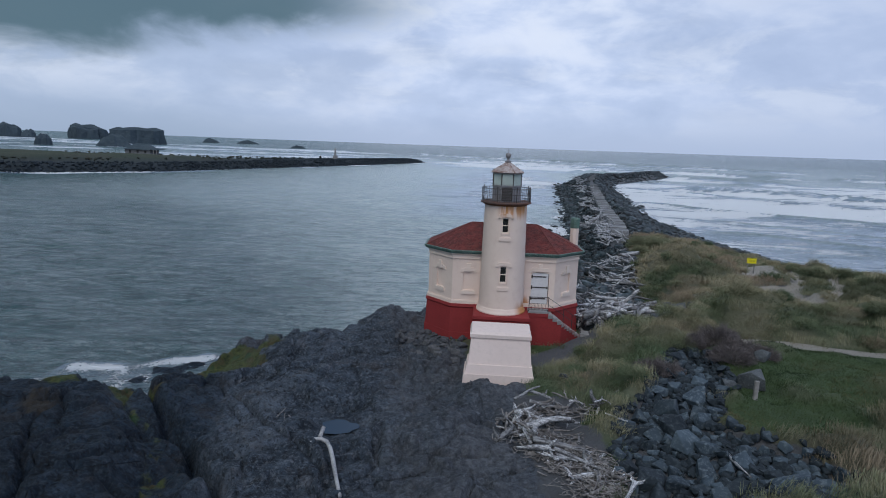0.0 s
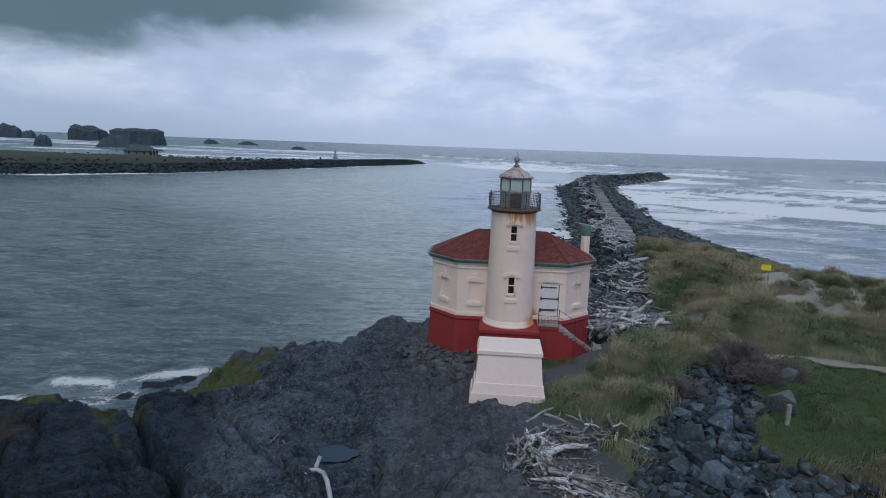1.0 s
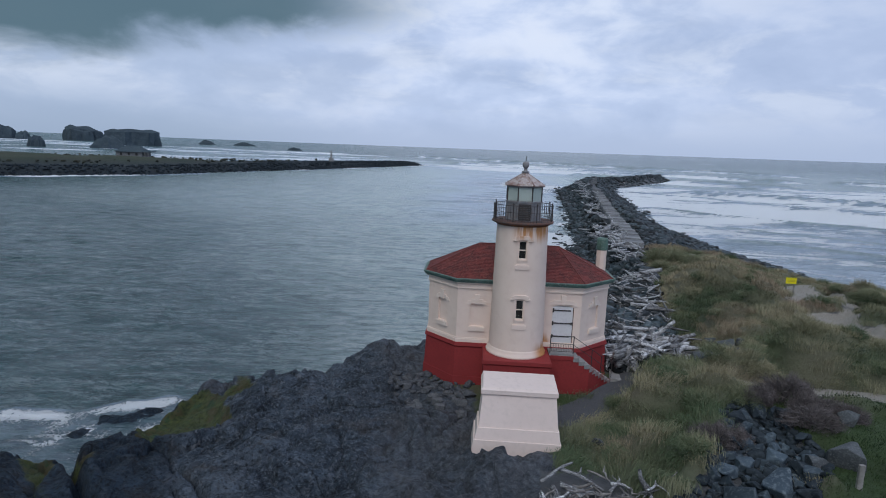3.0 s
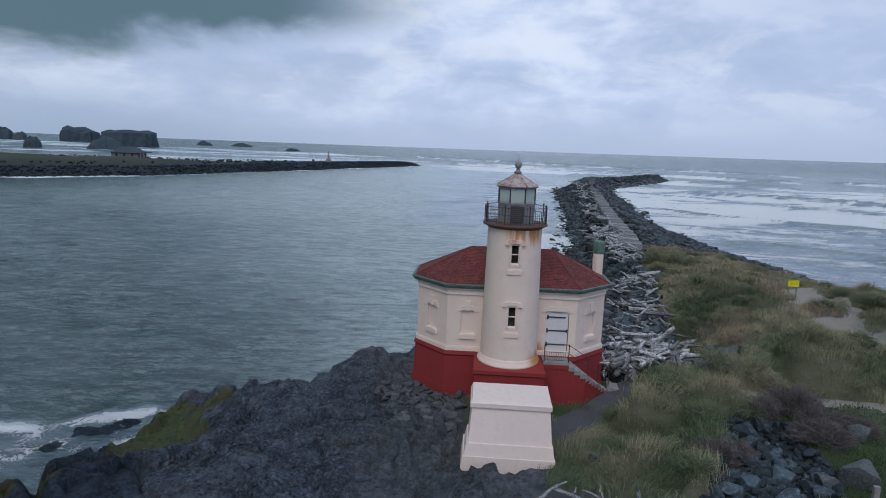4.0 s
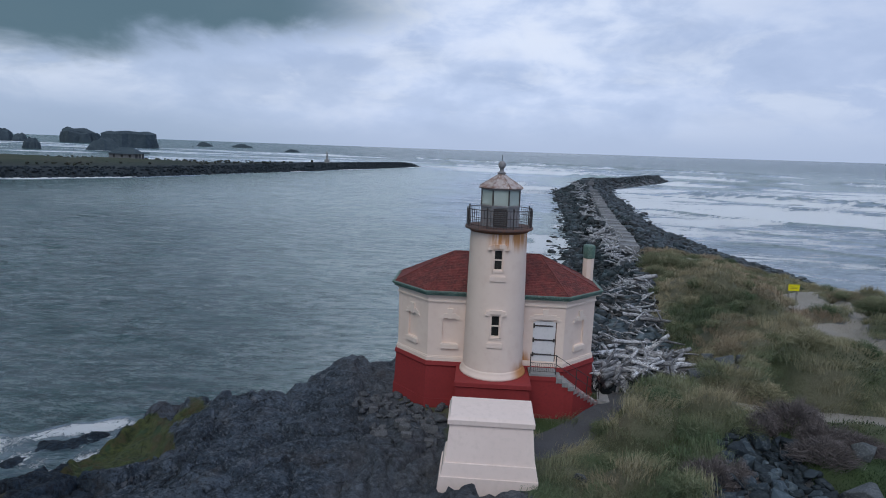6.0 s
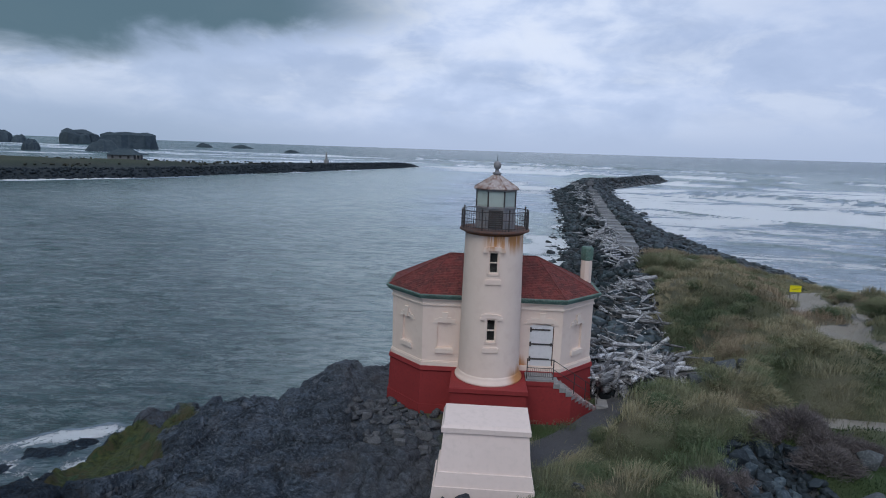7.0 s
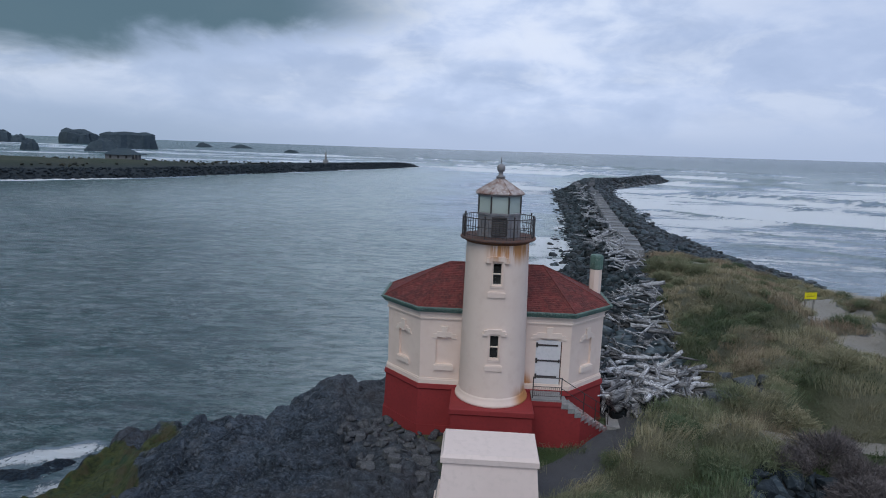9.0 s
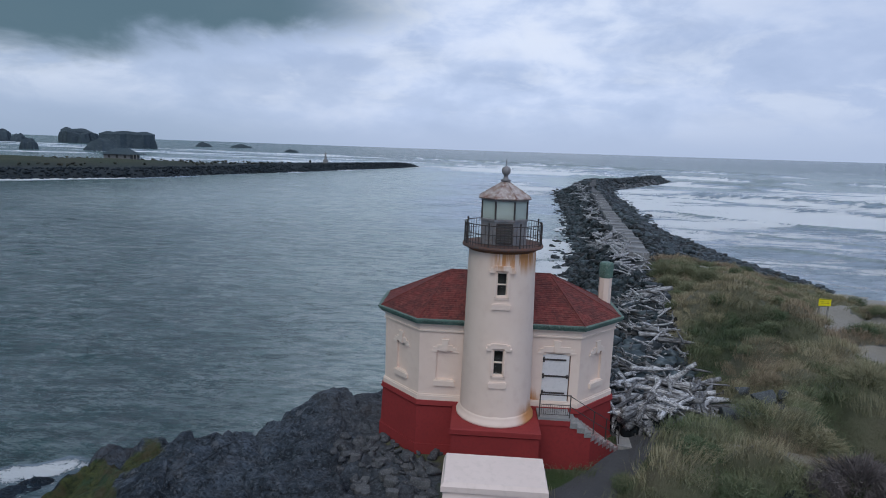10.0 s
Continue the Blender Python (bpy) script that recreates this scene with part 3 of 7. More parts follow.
def rod(bm, p, q, r, n=6):
    p, q = Vector(p), Vector(q)
    d = (q - p).normalized()
    s = d.orthogonal().normalized()
    t = d.cross(s)
    rows = [[bm.verts.new(c + r * (math.cos(2 * math.pi * i / n) * s + math.sin(2 * math.pi * i / n) * t)) for i in range(n)] for c in (p, q)]
    for i in range(n):
        bm.faces.new((rows[0][i], rows[0][(i + 1) % n], rows[1][(i + 1) % n], rows[1][i]))
    bm.faces.new(rows[0][::-1])
    bm.faces.new(rows[1])


def grown(pts, d):
    """The outline pts (counter-clockwise) moved outwards by d."""
    out = []
    n = len(pts)
    for i in range(n):
        p0, p1, p2 = (Vector(pts[(i + k) % n]) for k in (-1, 0, 1))
        n1 = Vector(((p1 - p0).y, -(p1 - p0).x)).normalized()
        n2 = Vector(((p2 - p1).y, -(p2 - p1).x)).normalized()
        m = (n1 + n2) / (1 + n1.dot(n2))
        out.append(tuple(p1 + m * d))
    return out


# ---- the lie of the land ----


def hashed(ix, iy, seed):
    h = (ix.astype(np.int64) * 374761393 + iy.astype(np.int64) * 668265263 + seed * 974634777) & 0x7FFFFFFF
    h = ((h ^ (h >> 13)) * 1274126177) & 0x7FFFFFFF
    return ((h ^ (h >> 16)) & 0xFFFF) / 65535.0


def value_noise(x, y, seed=0):
    ix, iy = np.floor(x), np.floor(y)
    fx, fy = x - ix, y - iy
    u, v = fx * fx * fx * (fx * (fx * 6 - 15) + 10), fy * fy * fy * (fy * (fy * 6 - 15) + 10)
    a, b = hashed(ix, iy, seed), hashed(ix + 1, iy, seed)
    c, d = hashed(ix, iy + 1, seed), hashed(ix + 1, iy + 1, seed)
    return (a + (b - a) * u) * (1 - v) + (c + (d - c) * u) * v


def fbm(x, y, octaves=4, seed=0, gain=0.5):
    """Noise about 0, within -1 to 1."""
    total, amp, norm = 0, 1.0, 0
    for k in range(octaves):
        c, s = math.cos(0.6 * k), math.sin(0.6 * k)
        total = total + amp * (2 * value_noise((x * c - y * s) * 2**k + 17 * k, (x * s + y * c) * 2**k - 9 * k, seed + k) - 1)
        norm, amp = norm + amp, amp * gain
    return total / norm


def cells(x, y, seed=0):
    """Cracked ground: distance to the nearest and second seed point, a number and a slope for the nearest cell."""
    ix, iy = np.floor(x), np.floor(y)
    f1, f2, who, tilt = np.full(x.shape, 9.0), np.full(x.shape, 9.0), np.zeros(x.shape), np.zeros(x.shape)
    for ox in (-1, 0, 1):
        for oy in (-1, 0, 1):
            cx, cy = ix + ox, iy + oy
            px, py = cx + hashed(cx, cy, seed), cy + hashed(cx, cy, seed + 1)
            d = np.hypot(px - x, py - y)
            who = np.where(d < f1, hashed(cx, cy, seed + 2), who)
            lean = (hashed(cx, cy, seed + 3) - 0.5) * (x - px) + (hashed(cx, cy, seed + 4) - 0.5) * (y - py)
            tilt = np.where(d < f1, lean, tilt)
            f2 = np.where(d < f1, f1, np.minimum(f2, d))
            f1 = np.minimum(f1, d)
    return f1, f2, who, tilt


def step(lo, hi, v):
    t = np.clip((v - lo) / (hi - lo), 0, 1)
    return t * t * (3 - 2 * t)


def inside_by(x, y, outline):
    """Distance to a closed outline, positive inside."""
    best = np.full(np.shape(x), 1e9)
    odd = np.zeros(np.shape(x), bool)
    for (ax, ay), (bx, by) in zip(outline, outline[1:] + outline[:1]):
        ex, ey = bx - ax, by - ay
        t = np.clip(((x - ax) * ex + (y - ay) * ey) / (ex * ex + ey * ey), 0, 1)
        best = np.minimum(best, (x - ax - t * ex) ** 2 + (y - ay - t * ey) ** 2)
        cross = (ay > y) != (by > y)
        if by != ay:
            odd ^= cross & (x < ex * (y - ay) / (by - ay) + ax)
    return np.where(odd, 1, -1) * np.sqrt(best)


def line_by(x, y, line):
    """Distance to an open line, and the share of its length reached."""
    best, where = np.full(np.shape(x), 1e18), np.zeros(np.shape(x))
    n = len(line) - 1
    for i, ((ax, ay), (bx, by)) in enumerate(zip(line, line[1:])):
        ex, ey = bx - ax, by - ay
        t = np.clip(((x - ax) * ex + (y - ay) * ey) / (ex * ex + ey * ey), 0, 1)
        d = (x - ax - t * ex) ** 2 + (y - ay - t * ey) ** 2
        where = np.where(d < best, (i + t) / n, where)
        best = np.minimum(best, d)
    return np.sqrt(best), where


SHORE = [(-90, -120), (-60, -22), (-40, -13), (-31, -9.5), (-27, -8.8), (-22, -8.4), (-20.2, -6.6), (-20.1, -4), (-19.5, -1.6), (-18.5, 0.7), (-16.6, 2.6), (-13.6, 2.6),
         (-11.8, 5.2), (-8.8, 7), (-7, 10), (-4, 15), (5, 24), (9.5, 40), (12, 59), (15.3, 79), (20, 120), (25, 165), (30, 225), (40, 258), (62, 292), (92, 345),
         (116, 383), (124, 374), (108, 338), (80, 292), (62, 258), (54, 230), (47, 170), (41.5, 134), (37.5, 112), (39.5, 98), (41, 82), (42.5, 70), (43.5, 61), (46, 54), (52, 48), (75, 43),
         (150, 36), (400, 10), (400, -120)]
CREST = [(11, 14), (13.8, 26), (17.5, 46), (20.5, 70), (27, 112), (31, 150), (38, 210), (50, 255), (72, 290), (112, 365)]
# cx, cy, rx, ry, height of swells in the rock and the dunes
SWELLS = [(-8.4, -10.4, 1.5, 1.2, -0.85), (-3.0, -13.6, 2.4, 1.7, 0.8), (-0.9, -8.6, 1.6, 0.9, 0.9), (-5.6, -7.4, 2.6, 1.4, -0.45), (-8.0, 3.6, 1.9, 2.2, 0.95),
          (-14.2, -14.0, 1.6, 5.0, -0.9), (-17.0, -4.0, 3.0, 4.5, -1.0), (-12.6, -0.6, 2.0, 2.4, 0.3), (-5.4, -2.2, 1.6, 1.6, -0.35), (-22.0, -13.5, 5.0, 3.0, -0.1),
          (-11.2, 3.4, 1.6, 1.8, -0.3), (0.6, -12.5, 2.0, 3.0, -0.2), (-20.6, -5.6, 1.6, 2.4, -1.7), (-2.2, -17.5, 3.0, 2.4, 0.5), (-15.4, 0.4, 1.5, 1.6, -0.9), (-16.6, -0.6, 0.9, 1.0, -0.5)]
DUNES = [(16.5, 19.5, 3.6, 6.0, 1.5), (24.5, 14.5, 5.0, 4.0, 0.35), (19.0, 33.0, 3.2, 8.0, 0.3), (16.2, 8.4, 3.4, 3.2, 1.0), (34.0, 16.0, 5.0, 6.0, 0.3),
         (21.0, 6.0, 2.2, 4.0, -0.6), (19.0, 11.5, 2.4, 2.2, -0.9), (21.5, 16.0, 2.0, 3.0, 0.1), (15.2, 1.6, 3.0, 1.5, 0.7), (13.2, -6.2, 2.0, 1.5, 0.3), (25.5, 21.5, 2.0, 1.6, -0.5), (12.0, 4.6, 2.2, 1.6, 0.15), (11.4, 2.2, 2.6, 1.8, -0.9)]


DROP = 1.0


def swelled(x, y, rows):
    return sum(h * np.exp(-(((x - cx) / rx) ** 2) - ((y - cy) / ry) ** 2) for cx, cy, rx, ry, h in rows)


def rock_share(x, y):
    east = np.interp(y, [-30, -19, -13, -9, -7.6, -6, -3.5, -1, 1, 8, 12], [2.5, 2.0, 0.4, 0.8, 1.6, -1.0, -1.8, -3.0, -5.2, -5.0, -3.5])
    return step(0.9, -0.9, x - east + 0.8 * fbm(x * 0.7, y * 0.7, 3, 5))


def tussock(x, y):
    """Grass mounds two metres apart, 0 between them and up to 1 on top."""
    return mounds(x, y)[0]


def mounds(x, y):
    """The grass mounds' height, 0 to 1, and a number for each mound."""
    f1, f2, who, tilt = cells(x * 0.42 + 0.14 * fbm(x * 0.6, y * 0.6, 2, 53), y * 0.40 + 0.14 * fbm(x * 0.6, y * 0.6, 2, 54), 55)
    dome = np.clip(1 - (f1 * 1.30) ** 2, 0, 1)
    return dome**0.6 * (0.35 + 0.65 * who), who, dome


def lawn_at(x, y):
    """Where the grass is short, beside the path."""
    a = step(0.35, -0.35, np.hypot((x - 17.8) / 7.4, (y + 6.8) / 4.4) - 1 + 0.75 * fbm(x * 0.38, y * 0.38, 3, 59)) * step(-1.7, -2.7, y)
    a = a + step(0.3, -0.3, np.hypot((x - 12.3) / 2.9, (y + 13.1) / 2.0) - 1) + step(0.3, -0.3, np.hypot((x - 11.9) / 1.2, (y + 10.2) / 1.9) - 1)
    a = a + step(0.3, -0.3, np.hypot((x - 4.0) / 0.9, (y + 11.4) / 0.8) - 1)
    return np.clip(a + step(0.3, -0.3, np.hypot((x - 2.4) / 1.1, (y + 1.9) / 0.8) - 1), 0, 1)


def land(x, y, fine=True):
    """Height of the ground, and the shares of rock, turf, sand and moss."""
    x, y = np.asarray(x, float), np.asarray(y, float)
    d = inside_by(x, y, SHORE) + 0.9 * fbm(x * 0.45, y * 0.45, 3, 11)
    rock = rock_share(x, y)
    crest, along = line_by(x, y, CREST)
    jetty = step(17, 12, crest) * step(18, 30, y) * step(15, 10, crest + 60 * step(62, 50, y) * step(24, 30, x))
    # basalt
    r = -0.12 + swelled(x, y, SWELLS)
    wx, wy = x + 0.7 * fbm(x * 0.35, y * 0.35, 3, 21), y + 0.7 * fbm(x * 0.35, y * 0.35, 3, 22)
    r = r + 0.40 * (0.40 - np.abs(fbm(wx * 0.30, wy * 0.36, 4, 31))) + 0.11 * fbm(wx * 1.1, wy * 1.4, 4, 33)
    f1, f2, who, tilt = cells(wx * 0.30, wy * 0.40, 47)
    r = r + 0.36 * (who - 0.5) + 0.85 * tilt - 0.30 * step(0.07, 0.0, f2 - f1)
    f1, f2, who, tilt = cells(wx * 0.85, wy * 1.15, 57)
    r = r + 0.15 * (who - 0.5) + 0.48 * tilt - 0.13 * step(0.09, 0.0, f2 - f1)
    if fine:
        r = r + 0.075 * fbm(wx * 3.6, wy * 3.0, 4, 37)
        crack = np.abs(fbm(wx * 0.30 + 5, wy * 0.22, 3, 41))
        r = r - 0.26 * np.exp(-((crack / 0.018) ** 2)) - 0.10 * np.exp(-((np.abs(fbm(wx * 0.9, wy * 0.8, 3, 43)) / 0.03) ** 2))
    cleft, _ = line_by(wx, wy, [(-20.2, -8.2), (-19.2, -9.7), (-17.6, -11.3), (-15.4, -13.6), (-13.4, -15.9), (-11.6, -17.8), (-10.4, -20)])
    r = r - 1.3 * np.exp(-((cleft / 0.28) ** 2))
    floor_, _ = line_by(wx, wy, [(-21.2, -9.2), (-18.7, -11.7), (-16.6, -14.0), (-14.8, -16.2), (-13.0, -18.6), (-12, -21)])
    r = r - 0.6 * np.exp(-((floor_ / 0.9) ** 2))
    for seam in ([(-22.5, -11), (-21.5, -13.8), (-19.2, -17.5), (-17.8, -20)], [(-14.5, -8.6), (-13.1, -10.1), (-10.0, -13.9), (-7.5, -17.2), (-6.8, -20)], [(-6.2, -15.2), (-5.2, -15.9), (-3.8, -15.2), (-2.4, -15.6), (-1.2, -15.3)], [(-5.4, -13.2), (-5.3, -15.8), (-6.6, -17.3), (-8.4, -17.6)]):
        gap, _ = line_by(wx, wy, seam)
        r = r - 0.55 * np.exp(-((gap / 0.14) ** 2))
    # soil and dunes
    s = 0.18 + 1.25 * step(4.0, 9.5, x) * step(6, 0, y) + 1.0 * step(3.0, 9.0, x - np.interp(y, [0, 6, 12, 18, 30, 60], [6, 7.5, 8.5, 10.0, 12.5, 19])) * step(-3, 3, y)
    s = s - 0.7 * step(26, 36, x) * step(0, 8, y) - DROP * step(19, 29, x) * step(18, 30, y)
    s = s + 0.2 * step(4.6, 6.5, x) * step(-3, 0, y) + swelled(x, y, DUNES)
    s = s + 0.55 * step(9, 14, x) * fbm(x * 0.33, y * 0.33, 4, 51)
    mound = tussock(x, y)
    view, _ = line_by(x, y, [(25.2, 21.5), (23.5, 16), (22, 11)])
    rip = inside_by(x, y, RIPRAP)
    mound = mound * (0.25 + 0.75 * step(1.0, 3.2, view)) * step(0.2, -1.0, rip)
    s = s - 0.35 * step(-0.4, 0.6, rip)
    s = s + (1.32 + (0.85 - 1.3 * step(19, 25, y)) * step(13, 19, x) * step(1, 5, y)) * mound * step(0.5, 3.0, x - np.interp(y, [-30, -8, -4, 2, 6, 12, 20, 30, 45], [2.5, 2.5, 3.0, 6.5, 11.5, 11, 12.5, 14.5, 17.5])) * (1 - 0.8 * lawn_at(x, y))
    # the seaward face of the dunes, down to the beach
    face = inside_by(x, y, [(18, 60), (21, 50), (26, 44), (29, 36), (30.5, 31), (36, 26.5), (45, 23), (70, 18), (400, 0), (400, 400), (60, 400), (30, 120)])
    s = np.where(face > 0, np.minimum(s, np.maximum(1.1 - 0.36 * face, -2.9 + 0.1 * fbm(x * 0.3, y * 0.3, 2, 62)) + 0.5 * mound * step(5, 0, face)), s)
    z = s + (r - s) * rock
    z = z + (1.0 - 0.30 * np.maximum(crest - 4.0, 0) * step(45, 60, y) + 0.5 * fbm(x * 0.3, y * 0.3, 3, 61) - z) * jetty
    reach = np.where(x < -14, 1.5, 2.6) + 15 * step(22, 34, x) * step(10, 35, y) * (1 - jetty) + 8 * jetty
    rise = step(0, 1, np.clip(d / reach, 0, 1))
    z = np.where(d > 0, SEA + (z - SEA) * rise, SEA + np.clip(d * 0.8, -4, 0))
    # low rocks awash off the ledge
    reef = swelled(x, y, [(-22.9, 0.1, 2.0, 0.9, 1.0), (-21.6, 1.3, 0.9, 0.6, 0.7), (-24.3, -1.9, 0.8, 0.6, 0.9), (-21.0, -2.6, 1.3, 0.8, 0.9)])
    z = np.maximum(z, SEA - 0.35 + 0.60 * reef + 0.22 * fbm(x * 1.3, y * 1.6, 4, 67))
    hollow = np.hypot((x + 7.75) / 1.15, (y + 12.4) / 0.85) + 0.35 * fbm(x * 1.1, y * 1.1, 3, 63)
    z = z + (-0.60 - z) * step(1.7, 0.85, hollow)
    ledge = inside_by(x, y, [(-18.2, -6.4), (-19.5, -3.9), (-19.0, -2.2), (-18.5, -0.7), (-17.5, -0.2), (-16.4, -1.6), (-15.4, -3.2), (-13.6, -4.6), (-15.0, -6.0)])
    ledge = step(-0.35, 0.45, ledge + 0.3 * fbm(x * 0.8, y * 0.8, 3, 64))
    z = z + (-1.95 + 0.45 * fbm(x * 0.6, y * 0.6, 4, 66) + 0.22 * fbm(x * 1.7, y * 1.7, 4, 65) + 0.12 * (x + 17.0) - z) * ledge
    rock = np.where((x < -18) & (z < -2.4), 1.0, rock)
    # level pad below the house
    pad = step(1.4, 0.1, np.hypot(np.maximum(np.abs(x) - 4.2, 0), np.maximum(np.abs(y - 3.6) - 3.0, 0)) - 0.6)
    z = z + (np.interp(x, [-5, -2, 3, 6], [-0.05, 0.1, 0.3, 0.5]) - z) * pad * step(-2.5, 0, d - 2.5)
    # footpath and its branches
    p1, _ = line_by(x, y, [(1.2, -4.4), (3.2, -2.9), (5.4, -0.4), (6.6, 1.2)])
    p2, _ = line_by(x, y, [(9.6, -1.0), (11.1, -1.4), (12.6, -1.8), (16.8, -2.1), (18.8, -2.5), (22.4, -3.1), (32, -5.5), (70, -9)])
    z = z + (1.45 - z) * 0.9 * step(2.0, 0.5, p2)
    by_sign = np.hypot(x - 25.2, y - 20.2)
    z = z + (1.35 - z) * step(3.6, 0.8, by_sign)
    p3, _ = line_by(x, y, [(26.4, 25), (27.6, 19.5), (27.2, 16), (24.9, 12.4), (22.8, 8.6), (23.4, 5.0), (26, 3.0), (31, 1)])
    p5, _ = line_by(x, y, [(33, 22), (30.5, 17), (28.6, 13), (27, 10), (24, 8)])
    p4, _ = line_by(x, y, [(25.6, 22), (29, 25.5), (36, 31), (44, 38), (55, 45)])
    trod = (np.maximum(step(1.1, 0.3, p3), 0.8 * step(0.9, 0.2, p5)) * (0.75 + 0.5 * fbm(x * 0.35, y * 0.35, 3, 68))) * step(1, 4, y)
    z = z + (1.35 - z) * 0.75 * trod
    sand = np.maximum.reduce([0.95 * step(0.65, 0.3, p2), 0.97 * np.clip(1.5 * trod, 0, 1), 0.9 * step(0.26, 0.06, mound) * step(18.5, 23, x) * step(3, 8, y), 0.95 * step(2.6, 1.0, by_sign), 0.95 * step(1.9, 0.6, p4), step(-0.9, -2.0, z) * step(18, 26, x) * (1 - jetty)])
    bare = np.maximum.reduce([step(1.25, 0.6, p1), step(0.5, -0.5, x - np.interp(y, [0, 2, 3.5, 6, 10, 18, 26, 40, 50], [6.5, 8.0, 10.2, 12.0, 11.6, 13.2, 15.0, 17.6, 19])) * step(1.0, 2.2, y) * step(3.6, 5.0, x), jetty * step(40, 52, y + 1.2 * (19 - x))])
    bare = np.maximum(bare, step(1.0, -0.6, np.minimum(np.hypot((x - 2.2) / 1.5, (y + 10.6) / 1.5), np.hypot((x - 2.4) / 1.5, (y + 15.0) / 3.4)) - 1))
    bare = np.maximum(bare, step(0.4, -0.4, np.hypot((x - 11.2) / 1.9, (y - 2.3) / 1.3) - 1))
    bare = np.maximum(bare, step(-0.6, 0.3, rip))
    turf = np.clip((1 - rock) * (1 - bare) * (1 - sand), 0, 1) * step(-1.6, -0.6, z)
    moss = 1.1 * ledge**0.5 + np.exp(-(((x + 15.7) / 1.1) ** 2) - ((y + 0.4) / 1.7) ** 2)
    gully, _ = line_by(x, y, [(-21.2, -9.0), (-18.6, -11.3), (-16.8, -13.2), (-15.2, -15.4), (-13.6, -18.4)])
    moss = moss + (0.5 + 0.35 * fbm(x * 0.6, y * 0.6, 3, 69)) * step(1.1, 0.2, gully)
    moss = moss + 0.75 * np.exp(-(((x + 23.4) / 1.6) ** 2) - ((y + 10.0) / 0.7) ** 2) + 0.8 * np.exp(-(((x + 18.9) / 1.3) ** 2) - ((y + 9.4) / 0.8) ** 2)
    stain = np.exp(-(((x + 22.5) / 1.6) ** 2) - ((y + 12.5) / 1.6) ** 2)
    return z, rock, turf, sand, np.clip(moss, 0, 1) * rock, bare, stain


RIPRAP = [(10.2, -4.7), (11.6, -5.2), (11.3, -7.5), (11.4, -8.4), (10.8, -10.0), (9.4, -11.6), (8.8, -13.6), (10.6, -15.4), (12.2, -17.2), (10.5, -19.5), (4.6, -19.5),
          (4.4, -15.8), (5.5, -11.5), (7.8, -8.6), (9.0, -6.0)]


def height(x, y):
    return float(land(np.array([x]), np.array([y]))[0][0])


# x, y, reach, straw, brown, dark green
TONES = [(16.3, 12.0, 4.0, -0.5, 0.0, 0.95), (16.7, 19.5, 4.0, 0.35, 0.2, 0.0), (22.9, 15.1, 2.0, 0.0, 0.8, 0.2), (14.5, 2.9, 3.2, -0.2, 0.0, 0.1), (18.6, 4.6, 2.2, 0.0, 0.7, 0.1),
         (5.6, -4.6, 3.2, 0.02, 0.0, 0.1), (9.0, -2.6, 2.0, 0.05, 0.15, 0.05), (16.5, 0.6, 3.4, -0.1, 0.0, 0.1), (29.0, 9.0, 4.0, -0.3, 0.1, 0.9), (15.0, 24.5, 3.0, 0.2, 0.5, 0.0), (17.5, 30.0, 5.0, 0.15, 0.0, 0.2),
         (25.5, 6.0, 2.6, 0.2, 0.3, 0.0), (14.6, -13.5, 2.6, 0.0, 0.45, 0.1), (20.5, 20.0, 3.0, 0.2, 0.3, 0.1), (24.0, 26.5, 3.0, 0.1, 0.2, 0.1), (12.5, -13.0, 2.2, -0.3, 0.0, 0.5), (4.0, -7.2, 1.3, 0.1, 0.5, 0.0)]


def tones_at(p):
    """Straw, brown and dark green shares of the grass, mound by mound, with shaded hollows painted in."""
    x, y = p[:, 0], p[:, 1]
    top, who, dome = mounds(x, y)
    # tops paler and hollows darker: mound shading put into the colour
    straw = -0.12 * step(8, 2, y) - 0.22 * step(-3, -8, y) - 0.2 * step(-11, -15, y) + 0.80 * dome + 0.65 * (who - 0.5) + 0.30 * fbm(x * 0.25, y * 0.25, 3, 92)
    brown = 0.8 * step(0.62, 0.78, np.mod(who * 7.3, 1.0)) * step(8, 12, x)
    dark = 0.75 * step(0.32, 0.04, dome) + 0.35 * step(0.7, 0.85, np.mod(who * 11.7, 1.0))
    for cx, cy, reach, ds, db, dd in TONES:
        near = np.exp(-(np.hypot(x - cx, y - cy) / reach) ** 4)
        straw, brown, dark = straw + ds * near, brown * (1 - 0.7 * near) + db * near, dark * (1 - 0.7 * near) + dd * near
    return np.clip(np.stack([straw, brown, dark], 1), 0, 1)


def graded(lo, hi, fine_lo, fine_hi, fine_step, growth=1.12):
    mid = list(np.arange(fine_lo, fine_hi, fine_step))
    up, s = [mid[-1]], fine_step
    while up[-1] < hi:
        s *= growth
        up.append(up[-1] + s)
    down, s = [mid[0]], fine_step
    while down[-1] > lo:
        s *= growth
        down.append(down[-1] - s)
    return np.array(down[:0:-1] + mid + up[1:])


def sheet(gx, gy):
    x, y = np.meshgrid(gx, gy)
    i = np.arange(len(gx) * len(gy)).reshape(len(gy), len(gx))
    faces = np.stack([i[:-1, :-1], i[:-1, 1:], i[1:, 1:], i[1:, :-1]], -1).reshape(-1, 4)
    return x.ravel(), y.ravel(), faces


def paint_mask(me, name, rgba):
    layer = me.color_attributes.new(name, "FLOAT_COLOR", "POINT")
    layer.data.foreach_set("color", np.ascontiguousarray(rgba, np.float32).ravel())


